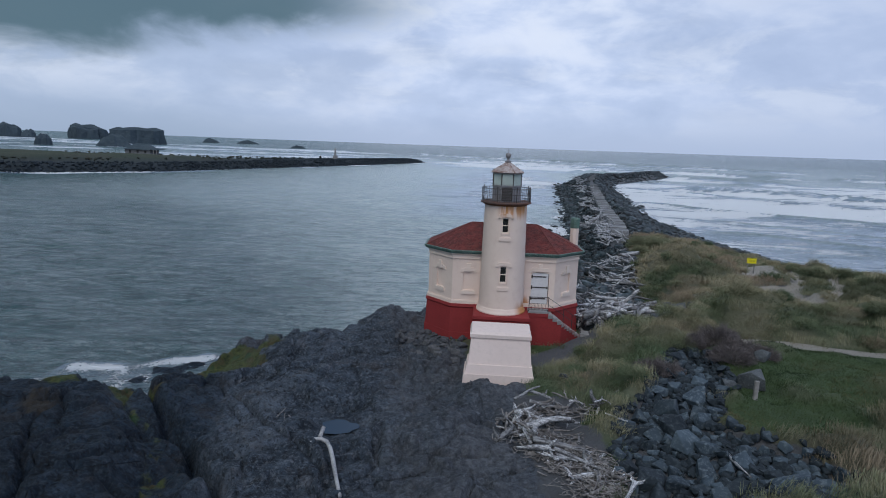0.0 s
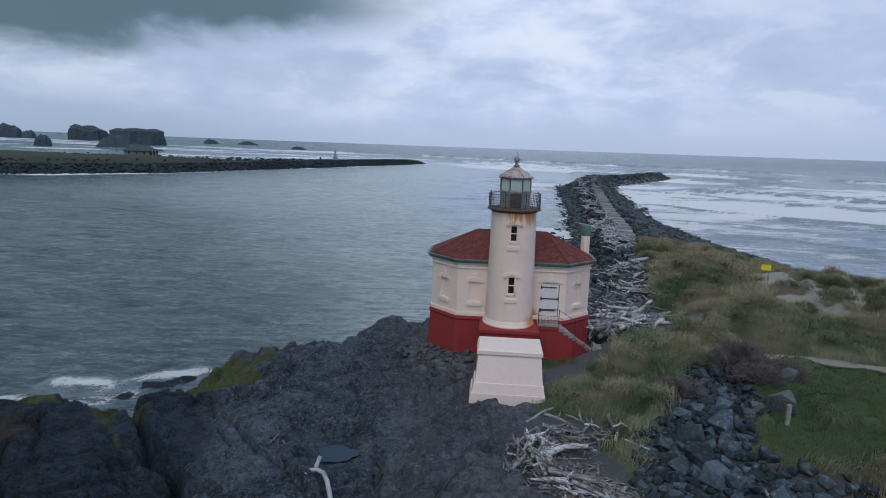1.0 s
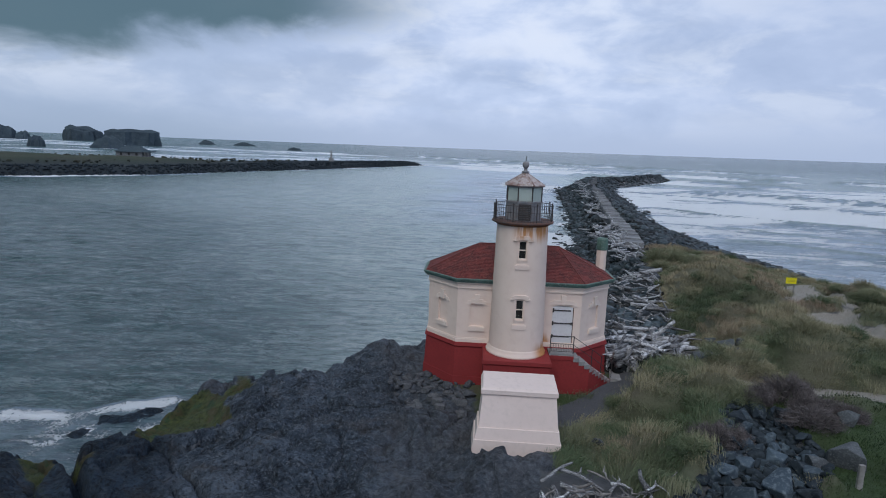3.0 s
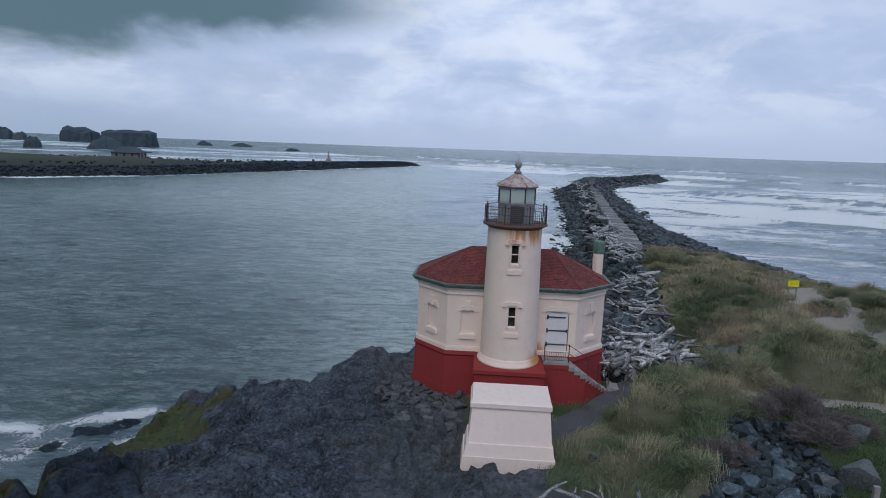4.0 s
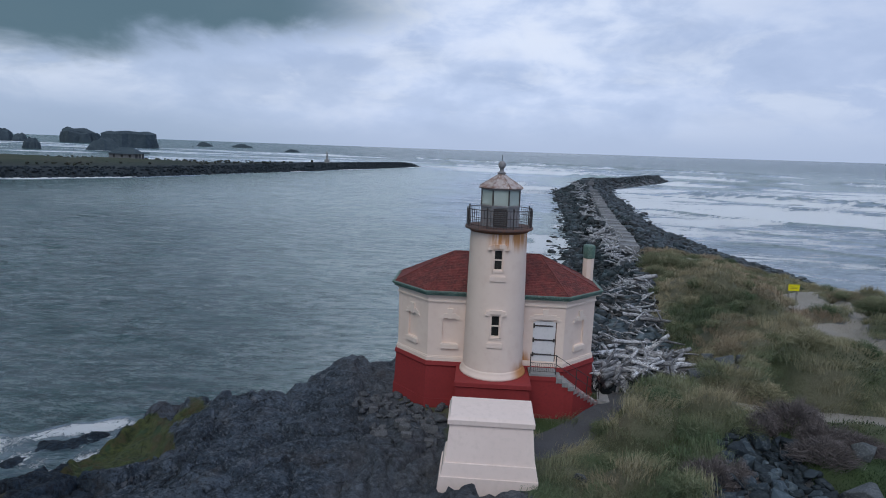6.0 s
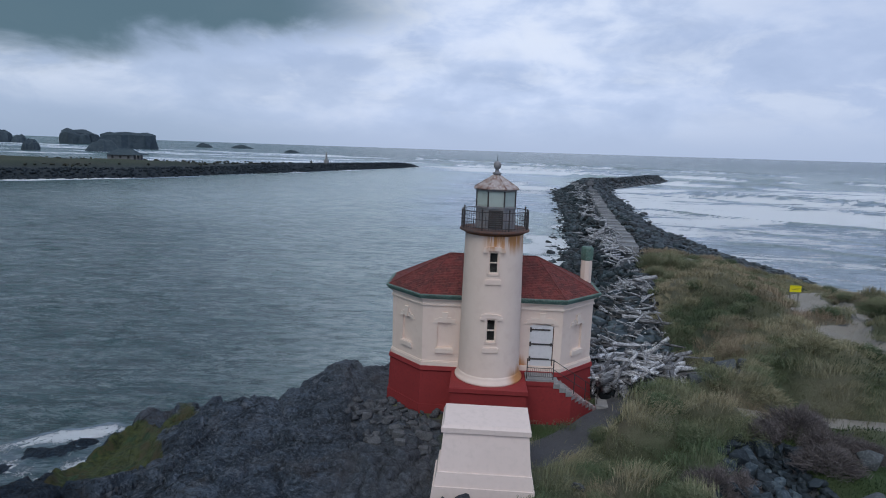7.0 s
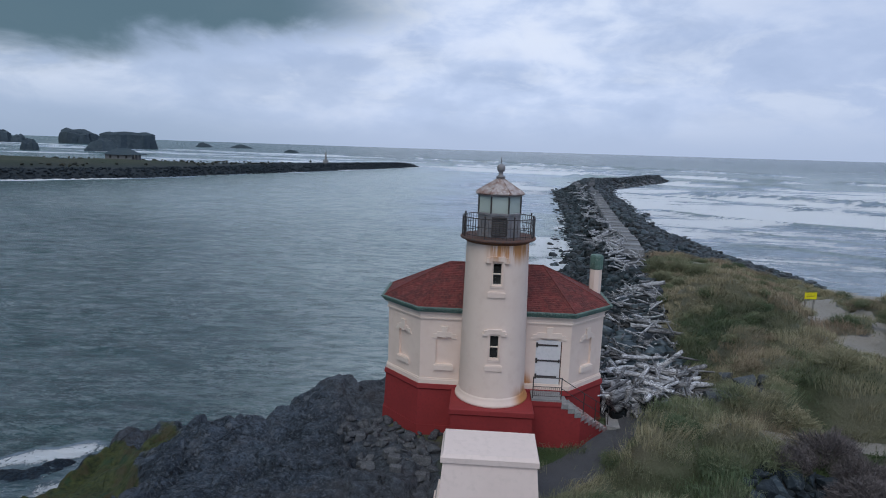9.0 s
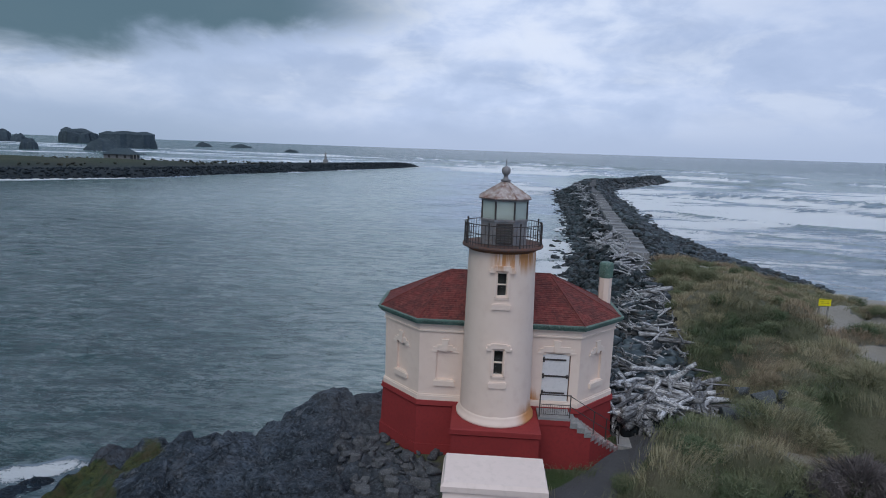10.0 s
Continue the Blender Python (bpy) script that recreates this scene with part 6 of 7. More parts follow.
bm = bmesh.new()
for (ax, ay), (bx, by) in zip(((12.3, 14), (13.2, 18.2), (14.1, 24.7), (14.9, 29.7)), ((13.2, 18.2), (14.1, 24.7), (14.9, 29.7))):
    prism(bm, [(ax, ay), (ax + 0.28, ay), (bx + 0.28, by), (bx, by)], [(ax, ay), (ax + 0.28, ay), (bx + 0.28, by), (bx, by)], 0.0, 1.0)
tagged(part("jetty_kerb", bm, M_SLAB, None), "low grey concrete kerb between boulders and dune", "kerb", kind="structure")


def log_mesh(name, seed, kind):
    """A silvered trunk 1 m long: tapered and bent, some with forks or a root flare."""
    r = random.Random(seed)
    bm = bmesh.new()

    def limb(p, d, length, r0, r1, segs, sides, wild, flute=0.0):
        prev = None
        p, d = Vector(p), Vector(d).normalized()
        for s in range(segs + 1):
            f = s / segs
            rad = (r0 + (r1 - r0) * f) * r.uniform(0.85, 1.12)
            u = (d.cross(Vector((0.1, 0.2, 1))) if abs(d.z) < 0.9 else d.cross(Vector((1, 0.1, 0)))).normalized()
            w = d.cross(u)
            cur = [bm.verts.new(p + rad * (1 - flute * (i % 2)) * r.uniform(0.85, 1.12) * (math.cos(2 * math.pi * i / sides) * u + math.sin(2 * math.pi * i / sides) * w)) for i in range(sides)]
            if prev:
                for i in range(sides):
                    bm.faces.new((prev[i], prev[(i + 1) % sides], cur[(i + 1) % sides], cur[i]))
            else:
                bm.faces.new(cur[::-1])
            prev = cur
            d = (d + Vector((r.uniform(-wild, wild), r.uniform(-wild, wild), r.uniform(-wild, wild) * 0.5))).normalized()
            p = p + d * length / segs
        bm.faces.new(prev)

    if kind == "trunk":
        limb((-0.5, 0, 0), (1, 0, 0), 1.0, 0.060, 0.036, 8, 8, 0.17)
        for _ in range(r.randint(0, 2)):
            limb((r.uniform(-0.2, 0.3), 0, 0), (r.uniform(0.2, 0.8), r.choice((-1, 1)), r.uniform(0, 0.6)), r.uniform(0.12, 0.3), 0.028, 0.012, 3, 6, 0.2)
    elif kind == "root":
        limb((-0.5, 0, 0), (1, 0, 0), 0.85, 0.085, 0.042, 7, 12, 0.20, 0.28)
        for k in range(5):
            a = k * 1.25 + r.uniform(-0.3, 0.3)
            limb((-0.47, 0, 0), (-0.5, math.cos(a), math.sin(a)), r.uniform(0.2, 0.38), 0.048, 0.012, 5, 6, 0.34)
    elif kind == "stump":
        limb((-0.3, 0, 0), (1, 0, 0.1), 0.75, 0.19, 0.10, 7, 16, 0.12, 0.34)
        for k in range(7):
            a = k * 0.9 + r.uniform(-0.3, 0.3)
            limb((-0.25, 0, 0), (-0.45, math.cos(a), math.sin(a)), r.uniform(0.25, 0.48), 0.085, 0.02, 5, 8, 0.38, 0.2)
    elif kind == "split":
        limb((-0.5, 0, 0), (1, 0, 0), 1.0, 0.10, 0.045, 6, 14, 0.10, 0.42)
    elif kind == "crook":
        limb((-0.5, 0, 0), (1, 0.5, 0.1), 0.6, 0.042, 0.034, 7, 7, 0.28)
        limb((-0.05, 0.22, 0.05), (0.7, -0.7, 0.1), 0.6, 0.034, 0.012, 7, 7, 0.34)
        limb((-0.1, 0.2, 0.05), (0.3, 0.8, 0.3), 0.3, 0.030, 0.012, 5, 6, 0.3)
    else:
        limb((-0.5, 0, 0), (1, 0, 0), 1.0, 0.026, 0.012, 5, 6, 0.12)
    bmesh.ops.recalc_face_normals(bm, faces=bm.faces[:])
    me = bpy.data.meshes.new(name)
    bm.to_mesh(me)
    bm.free()
    me.materials.append(M_WOOD)
    me.shade_smooth()
    return me


TRUNKS = [log_mesh("driftwood_log", 300 + k, "trunk") for k in range(7)]
ROOTS = [log_mesh("driftwood_log", 320 + k, "root") for k in range(5)]
CROOKS = [log_mesh("driftwood_branch", 340 + k, "crook") for k in range(5)]
STICKS = [log_mesh("driftwood_stick", 360 + k, "stick") for k in range(5)]


STUMPS = [log_mesh("driftwood_stump", 380 + k, "stump") for k in range(5)]
SPLIT = [log_mesh("driftwood_log", 400 + k, "split") for k in range(4)]


def lay(me, x, y, z, length, turn, tilt, roll, label, group, name=None, thick=1.0):
    ob = new(name or me.name.split(".")[0], me)
    if "branch" in me.name:
        roll = (roll % 50) - 25 + (180 if roll > 180 else 0)
    ob.matrix_world = pose(x, y, z, roll, tilt, turn) @ Matrix.Diagonal((length, length * thick, length * thick, 1))
    return tagged(ob, label, "driftwood", group)


rnd = random.Random(21)
# pile between the house and the dune
left = lambda y: np.interp(y, [1.6, 4, 9, 20, 40], [5.9, 5.6, 5.4, 6.5, 9.5])
right = lambda y: np.interp(y, [1.6, 3, 6, 10, 18, 26, 40], [8.0, 10.2, 12.0, 11.6, 13.0, 14.6, 17.2])
spots = []
while len(spots) < 290:
    y = 1.8 + 34 * rnd.random() ** 1.75
    x = rnd.uniform(left(y), right(y)) if y < 12 else right(y) - abs(rnd.gauss(0, 2.2))
    spots.append((x, y))
lz = land([p[0] for p in spots], [p[1] for p in spots])[0]
for i, ((x, y), z) in enumerate(zip(spots, lz)):
    u = rnd.random()
    me = rnd.choice(TRUNKS if u < 0.38 else ROOTS if u < 0.60 else SPLIT if u < 0.78 else CROOKS)
    length = rnd.uniform(1.0, 3.0) if u < 0.38 else rnd.uniform(1.0, 2.5)
    lay(me, x, y, z + 0.15 + rnd.random() ** 1.6 * 0.85, length, rnd.gauss(25, 50), rnd.uniform(-16, 16), rnd.uniform(0, 360),
        "bleached silver-grey driftwood log tangled in a pile", "driftwood pile by the house", thick=rnd.uniform(0.6, 1.6) * (0.66 if y > 8 else 0.9))
for x, y, length, turn, tilt in ((11.3, 6.6, 2.5, 20, -8), (9.9, 5.6, 2.6, -62, -6), (14.4, 26.0, 3.6, 14, -4), (9.2, 6.8, 3.0, 165, 5), (6.6, 2.6, 1.9, 80, 20)):
    lay(ROOTS[int(y) % 5], x, y, height(x, y) + 0.5, length, turn, tilt, 40, "large bleached tree trunk with root flare", "driftwood pile by the house", "driftwood_log", 1.2)

# weathered stumps with their roots at the near end of the pile
for x, y, length, turn, tilt in ((9.3, 4.3, 2.0, -70, -35), (6.2, 3.2, 1.7, 95, -40), (8.0, 3.4, 1.9, 175, -6), (8.9, 6.2, 1.7, 20, -10), (7.2, 5.4, 1.6, -35, -12), (8.4, 7.6, 1.8, 40, -14), (9.8, 9.6, 1.9, 150, -8), (10.4, 12.5, 1.9, -30, -12)):
    lay(STUMPS[int(3 * y) % 5], x, y, height(x, y) + 0.40, length, turn, tilt, 60 * x, "pale gnarled driftwood stump with grooved roots", "driftwood pile by the house", "driftwood_stump", 0.9)

# broken small wood that fills the pile, dark for the shade in its gaps
bits = []
while len(bits) < 700:
    y = 1.8 + 32 * rnd.random() ** 1.6
    bits.append((rnd.uniform(left(y), right(y)), y))
bz = land([q[0] for q in bits], [q[1] for q in bits])[0]
rows = [(x, y, z + 0.05 + 0.35 * rnd.random(), rnd.uniform(0.4, 1.2), rnd.uniform(0, 6.3), rnd.uniform(-0.3, 0.3), 1.0) for (x, y), z in zip(bits, bz)]
tagged(new("broken_driftwood", scattered("broken_driftwood", TRUNKS + CROOKS + ROOTS, rows, M_OLDWOOD, True)), "small broken grey driftwood filling the pile", "driftwood", kind="stuff")

# logs along the jetty crest
rows, kinds = [], TRUNKS + CROOKS + ROOTS
for k in range(75):
    f = rnd.random() ** 1.5
    p = along_line([Vector(q) for q in CREST[2:7]], f)
    rows.append((p.x + rnd.gauss(-2.6, 1.3), p.y, 1.65 + 0.5 * rnd.random() + 0.3 * f, rnd.uniform(1.2, 3.0), rnd.uniform(0, 6.3), rnd.uniform(-0.2, 0.2), 1.0))
for k in range(34):
    y = rnd.uniform(33, 56)
    rows.append((np.interp(y, [36, 60], [14.2, 17.6]) + rnd.gauss(0, 1.1), y, 1.65 + 0.5 * rnd.random(), rnd.uniform(1.4, 3.2), rnd.gauss(1.0, 0.8), rnd.uniform(-0.15, 0.15), 1.0))
tagged(new("jetty_driftwood", scattered("jetty_driftwood", kinds, rows, M_WOOD, True)), "bleached driftwood strewn along the jetty", "driftwood", kind="stuff")
lay(CROOKS[1], 15.2, 50.0, 2.2, 6.5, 60, -6, 0, "huge bleached bent branch on the jetty", "driftwood on the jetty")
lay(CROOKS[3], 17.6, 54.0, 2.3, 6.0, 20, -4, 90, "huge bleached bent branch on the jetty", "driftwood on the jetty")


def toned(meshes, material):
    """Copies of meshes in another material."""
    out = []
    for me in meshes:
        out.append(me.copy())
        out[-1].materials[0] = material
    return out


OLD_STICKS, OLD_CROOKS = toned(STICKS, M_HEAPWOOD), toned(CROOKS, M_HEAPWOOD)
# nest of sticks in the hollow of the rock
spots = []
while len(spots) < 190:
    f = rnd.random()
    knots = [0, 0.12, 0.25, 0.42, 0.58, 0.8, 1]
    cx, cy = np.interp(f, knots, [4.2, 2.4, 0.8, 0.5, 1.7, 3.2, 4.5]), np.interp(f, knots, [-10.4, -10.6, -11.2, -12.9, -14.2, -15.7, -17.8])
    spots.append((cx + rnd.gauss(0, 0.5), min(cy + rnd.gauss(0, 0.5), -10.5 - 0.6 * rnd.random())))
lz = land([p[0] for p in spots], [p[1] for p in spots])[0]
for i, ((x, y), z) in enumerate(zip(spots, lz)):
    u = rnd.random()
    me = rnd.choice(OLD_STICKS if u < 0.30 else OLD_CROOKS if u < 0.68 else CROOKS if u < 0.82 else TRUNKS if u < 0.93 else ROOTS)
    lay(me, x, y, z + 0.05 + 0.30 * rnd.random() ** 2, rnd.uniform(0.5, 1.5) if u < 0.9 else rnd.uniform(1.4, 2.2), rnd.gauss(-35, 60), rnd.uniform(-18, 14), rnd.uniform(0, 360),
        "thin bleached driftwood stick in a tangled heap", "driftwood heap on the rock", thick=rnd.uniform(0.6, 1.4))
for x, y, length, turn, tilt in ((1.7, -13.1, 2.4, -8, -4), (2.6, -12.4, 1.4, -40, -4), (3.3, -10.0, 1.0, 60, -12), (3.6, -9.9, 0.9, 15, -8), (0.2, -14.3, 1.6, -35, -10), (2.0, -10.4, 1.6, -12, -3), (8.55, -16.8, 2.3, -92, -8), (4.4, -10.9, 0.9, 75, -20)):
    lay((STICKS if x > 8 else TRUNKS)[int(-y) % 5], x, y, height(x, y) + 0.30, length, turn, tilt, 30, "pale weathered driftwood pole", "driftwood heap on the rock", "driftwood_pole", 1.2)

# larger bleached pieces lying across the heap: kind, x, y, lift, length, turn, tilt, thickness
for kind, x, y, up, length, turn, tilt, thick in ((TRUNKS, 2.4, -14.4, 0.35, 2.7, -3, 2, 0.94), (ROOTS, 2.7, -12.5, 0.3, 1.3, -40, -3, 1.29), (ROOTS, 4.3, -10.3, 0.4, 1.1, 100, -12, 1.49), (OLD_CROOKS, 0.4, -11.6, 0.55, 2.4, 70, -20, 0.65),
                                                (TRUNKS, 0.3, -12.9, 0.5, 2.2, 118, -14, 0.59), (TRUNKS, 0.7, -13.4, 0.45, 2.0, 108, -10, 0.74), (OLD_CROOKS, 1.1, -12.8, 0.45, 1.8, 100, -6, 0.84), (TRUNKS, 2.2, -9.6, 0.4, 2.0, -8, 4, 0.65),
                                                (TRUNKS, 1.2, -9.9, 0.5, 1.7, 28, -8, 0.74), (OLD_CROOKS, 3.0, -9.7, 0.4, 1.4, -30, 0, 0.70), (ROOTS, 0.9, -14.8, 0.4, 1.7, 160, 4, 0.90), (TRUNKS, 2.9, -15.5, 0.35, 2.2, -24, 3, 0.70), (TRUNKS, 5.0, -12.3, 0.25, 1.1, -30, 0, 0.59)):
    lay(kind[int(7 * x - 3 * y) % 5], x, y, height(x, y) + up, length, turn, tilt, 25, "thick pale driftwood log lying across a heap of sticks", "driftwood heap on the rock", "driftwood_log", thick)

tw = []
for k in range(700):
    f = rnd.random() ** 0.6
    cx, cy = np.interp(f, [0, 0.4, 1], [1.0, 2.0, 4.0]), np.interp(f, [0, 0.4, 1], [-12.0, -14.2, -18.2])
    tw.append((cx + rnd.gauss(0, 0.8), cy + rnd.gauss(0, 0.8)))
tz = land([p[0] for p in tw], [p[1] for p in tw])[0]
rows = [(x, y, z + 0.04 + 0.12 * rnd.random(), rnd.uniform(0.25, 0.85), rnd.gauss(-0.6, 0.9), rnd.uniform(-0.2, 0.2), 1.0) for (x, y), z in zip(tw, tz)]
tagged(new("twig_litter", scattered("twig_litter", STICKS + CROOKS + TRUNKS, rows, M_HEAPWOOD, True)), "small grey twigs strewn round the driftwood heap", "twigs", kind="stuff")

# lone forked branch on the bare rock
bm = bmesh.new()
prev = None
curve = [(-8.3, -15.35, 0.05), (-8.22, -15.0, 0.09), (-7.98, -14.85, 0.10), (-7.68, -15.0, 0.10), (-7.42, -15.45, 0.10), (-7.15, -16.1, 0.095), (-6.9, -16.8, 0.09), (-6.6, -17.6, 0.08), (-6.25, -18.5, 0.07)]
zb = max(height(-7.7, -15.0), height(-7.9, -14.8))
ze = max(height(-6.3, -18.4), height(-6.7, -17.4))
rise = max(0.0, max(height(x, y) - (zb + (ze - zb) * k / 8) for k, (x, y, r) in enumerate(curve)))
for k, (x, y, r) in enumerate(curve):
    nxt, lst = curve[min(k + 1, len(curve) - 1)], curve[max(k - 1, 0)]
    dvec = Vector((nxt[0] - lst[0], nxt[1] - lst[1], 0)).normalized()
    u = dvec.cross(Vector((0, 0, 1))).normalized()
    w = dvec.cross(u)
    lift = zb + (ze - zb) * k / 8 + 0.08 + 0.6 * rise
    cur = [bm.verts.new(Vector((x, y, lift)) + 0.95 * r * (math.cos(i * math.pi / 4) * u + math.sin(i * math.pi / 4) * w)) for i in range(8)]
    if prev:
        for i in range(8):
            bm.faces.new((prev[i], prev[(i + 1) % 8], cur[(i + 1) % 8], cur[i]))
    else:
        bm.faces.new(cur[::-1])
    prev = cur
bm.faces.new(prev)
rod(bm, (-8.02, -14.86, zb + 0.10 + 0.6 * rise), (-7.98, -14.45, zb + 0.32 + 0.6 * rise), 0.09, 8)
M_BONE = plain("bleached_branch", [(0.40, 0.405, 0.42), (0.24, 0.245, 0.26), (0.50, 0.50, 0.51)], scale=2.0, rough=0.85, bump=0.5, bump_scale=14)
tagged(part("driftwood_branch", bm, M_BONE, None, rounded=True), "bent bleached driftwood branch lying on bare rock", "driftwood")

# three bleached sticks that lean together on the rock
old_stick = toned(STICKS[1:2], M_HEAPWOOD)[0]
for x, y, length, turn in ((-10.77, -12.3, 1.35, 82), (-10.2, -12.1, 1.25, -54), (-10.3, -12.7, 0.75, -70)):
    lay(old_stick, x, y, height(x, y) + 0.06, length, turn, 0, 20, "thin grey driftwood stick on bare rock", "sticks on the rock", "driftwood_stick", 1.0)

# rain pools in the rock
for x, y, rx, ry, z in ((-7.8, -12.4, 0.85, 0.72, -0.475),):
    bm = bmesh.new()
    n = 40
    v = []
    for k in range(n):
        a = 2 * math.pi * k / n
        swell = 1 + 0.10 * math.sin(3 * a + 1) + 0.07 * math.sin(5 * a) + 0.04 * math.sin(9 * a + 2)
        v.append(bm.verts.new((x + rx * swell * math.cos(a), y + ry * swell * math.sin(a), z)))
    bm.faces.new(v)
    tagged(part("rain_pool", bm, M_POOL, None), "still rain pool in a rock hollow", "puddle", kind="structure")

# broken stone along the foot of the house
hx, hy = rng.uniform(-7.0, -2.4, 260), rng.uniform(-3.6, 1.4, 260)
foot = inside_by(hx, hy, OCT)
ok = (foot < -0.25) & (foot > -2.6 - 0.8 * rng.uniform(0, 1, 260))
hx, hy = hx[ok][:90], hy[ok][:90]
hz = land(hx, hy)[0]
rows = [(x, y, z + 0.05, rng.uniform(0.15, 0.5), rng.uniform(0, 6.3), rng.uniform(-0.4, 0.4), rng.uniform(1.0, 1.6)) for x, y, z in zip(hx, hy, hz)]
tagged(new("foot_rubble", scattered("foot_rubble", STONES, rows, M_CHIP)), "broken grey stone along the foot of the house", "rubble", kind="stuff")
# flat stones by the house: irregular, sunk, each with its own tilt
rnd = random.Random(63)
for x, y, sx, sy, turn in ((-5.35, -1.75, 0.42, 1.35, -12), (-2.9, -1.5, 0.8, 0.35, 4), (-2.95, -2.2, 0.95, 0.4, -3), (-3.05, -2.95, 0.9, 0.4, 2), (-4.4, -1.6, 0.7, 0.5, 30), (-4.1, -2.3, 0.6, 0.5, -20),
                           (-4.75, -0.9, 0.6, 0.35, 40), (-3.7, -1.0, 0.55, 0.4, -30), (-5.0, -2.9, 0.4, 0.7, 15), (-3.9, -3.3, 0.6, 0.35, -8), (-5.9, -0.6, 0.5, 0.5, 20)):
    q = [(0.5 * sx * cx * rnd.uniform(0.78, 1.08), 0.5 * sy * cy * rnd.uniform(0.78, 1.08)) for cx, cy in ((-1, -0.8), (0.1, -1), (1, -0.7), (0.9, 0.8), (-0.1, 1), (-1, 0.7))]
    bm = bmesh.new()
    prism(bm, q, [(0.94 * u, 0.94 * v) for u, v in q], -0.25, rnd.uniform(0.05, 0.10))
    bmesh.ops.bevel(bm, geom=bm.edges[:], offset=0.02, segments=1, affect="EDGES")
    bmesh.ops.rotate(bm, verts=bm.verts[:], cent=(0, 0, 0), matrix=Euler((radians(rnd.uniform(-7, 7)), radians(rnd.uniform(-7, 7)), radians(turn))).to_matrix())
    bmesh.ops.translate(bm, verts=bm.verts[:], vec=(x, y, height(x, y) + 0.12))
    tagged(part("stone_slab", bm, M_FLAG, None), "flat grey stone slab on the rock by the house", "stone slab", "stone slabs by the house")
bm = bmesh.new()
q = [(5.3, 0.5), (6.4, 0.2), (7.2, 1.3), (6.9, 2.3), (5.6, 2.2)]
prism(bm, q, q, -0.2, height(6.2, 1.2) - 0.10)
tagged(part("concrete_pad", bm, M_CONC, None), "pale concrete pad at the stair foot", "pavement", kind="structure")

# timber post in the grass, yellow warning sign on the dune
zg = height(11.5, -11.1)
bm = bmesh.new()
box(bm, 11.40, 11.60, -11.17, -11.05, zg - 0.3, zg + 0.95)
bmesh.ops.bevel(bm, geom=bm.edges[:], offset=0.015, segments=1, affect="EDGES")
tagged(part("timber_post", bm, M_POST, None), "pale weathered timber post beside a boulder", "post")
SX, SY = 25.0, 21.0
zg = height(SX, SY) + 0.15
sign = thing("warning_sign", "bright yellow warning board on two timber posts", "sign", (SX, SY, zg))
bm = bmesh.new()
box(bm, SX - 0.45, SX + 0.45, SY - 0.02, SY + 0.01, zg + 0.85, zg + 1.40)
part("board", bm, M_SIGN, sign, "yellow board")
for z0, z1, half in ((1.345, 1.375, 0.40), (1.17, 1.19, 0.34), (1.05, 1.07, 0.30)):
    bm = bmesh.new()
    box(bm, SX - half, SX + half, SY - 0.024, SY - 0.018, zg + z0, zg + z1)
    part("lettering", bm, M_MARK, sign, "dark bar of lettering")
for s in (-0.32, 0.32):
    bm = bmesh.new()
    box(bm, SX + s - 0.05, SX + s + 0.05, SY + 0.012, SY + 0.11, zg - 0.3, zg + 1.38)
    part("sign_post", bm, M_POST, sign)


# ---- grass ----


def blades(name, xy, z, length, width, lean, material, per, spread, seed, tone=None, flow=None):
    """Tufts of bent blades: per blades round each root."""
    g = np.random.default_rng(seed)
    n = len(xy) * per
    bx = np.repeat(xy[:, 0], per) + g.normal(0, spread, n)
    by = np.repeat(xy[:, 1], per) + g.normal(0, spread, n)
    bz = np.repeat(z, per) - 0.05
    ln = np.repeat(length, per) * g.uniform(0.6, 1.15, n)
    a = g.uniform(0, 2 * np.pi, n)
    out = g.uniform(0.15, 0.9, n) * lean
    dx_, dy_ = np.cos(a) * out + 0.18 * lean, np.sin(a) * out - 0.08 * lean
    if flow is not None:
        pull = g.uniform(0.3, 1.1, n) * lean
        dx_, dy_ = 0.6 * dx_ + np.repeat(flow[:, 0], per) * pull, 0.6 * dy_ + np.repeat(flow[:, 1], per) * pull
    bow = np.minimum(np.hypot(dx_, dy_), 1.3)
    wx_, wy_ = -np.sin(a) * width, np.cos(a) * width
    base = np.stack([bx, by, bz], 1)
    side = np.stack([wx_, wy_, np.zeros(n)], 1)
    mid = base + np.stack([dx_ * ln * 0.4, dy_ * ln * 0.4, ln * (0.62 - 0.1 * bow)], 1)
    tipp = base + np.stack([dx_ * ln * 1.05, dy_ * ln * 1.05, ln * (0.95 - 0.5 * bow)], 1)
    v = np.stack([base - side, base + side, mid + side * 0.8, mid - side * 0.8, tipp], 1).reshape(-1, 3)
    i = np.arange(n)[:, None] * 5
    f = np.concatenate([i + (0, 1, 2), i + (0, 2, 3), i + (3, 2, 4)], 1).reshape(-1, 3)
    made = array_mesh(name, v, f, material)
    tone = tone if tone is not None else np.tile((0.5, 0.0, 0.0), (len(xy), 1))
    t = np.repeat(np.repeat(tone, per, 0), 5, 0)
    paint_mask(made, "tone", np.concatenate([t, np.ones((len(t), 1))], 1))
    return made


def roots(count, lo, hi, seed, power=1.0):
    g = np.random.default_rng(seed)
    p = np.stack([g.uniform(lo[0], hi[0], count), lo[1] + (hi[1] - lo[1]) * g.uniform(0, 1, count) ** power], 1)
    z, rock, turf, sand, moss, bare, stain = land(p[:, 0], p[:, 1])
    clump = fbm(p[:, 0] * 0.55, p[:, 1] * 0.55, 3, 91)
    keep = turf > 0.55
    return p[keep], z[keep], clump[keep]


def lawn_share(p):
    return lawn_at(p[:, 0], p[:, 1])


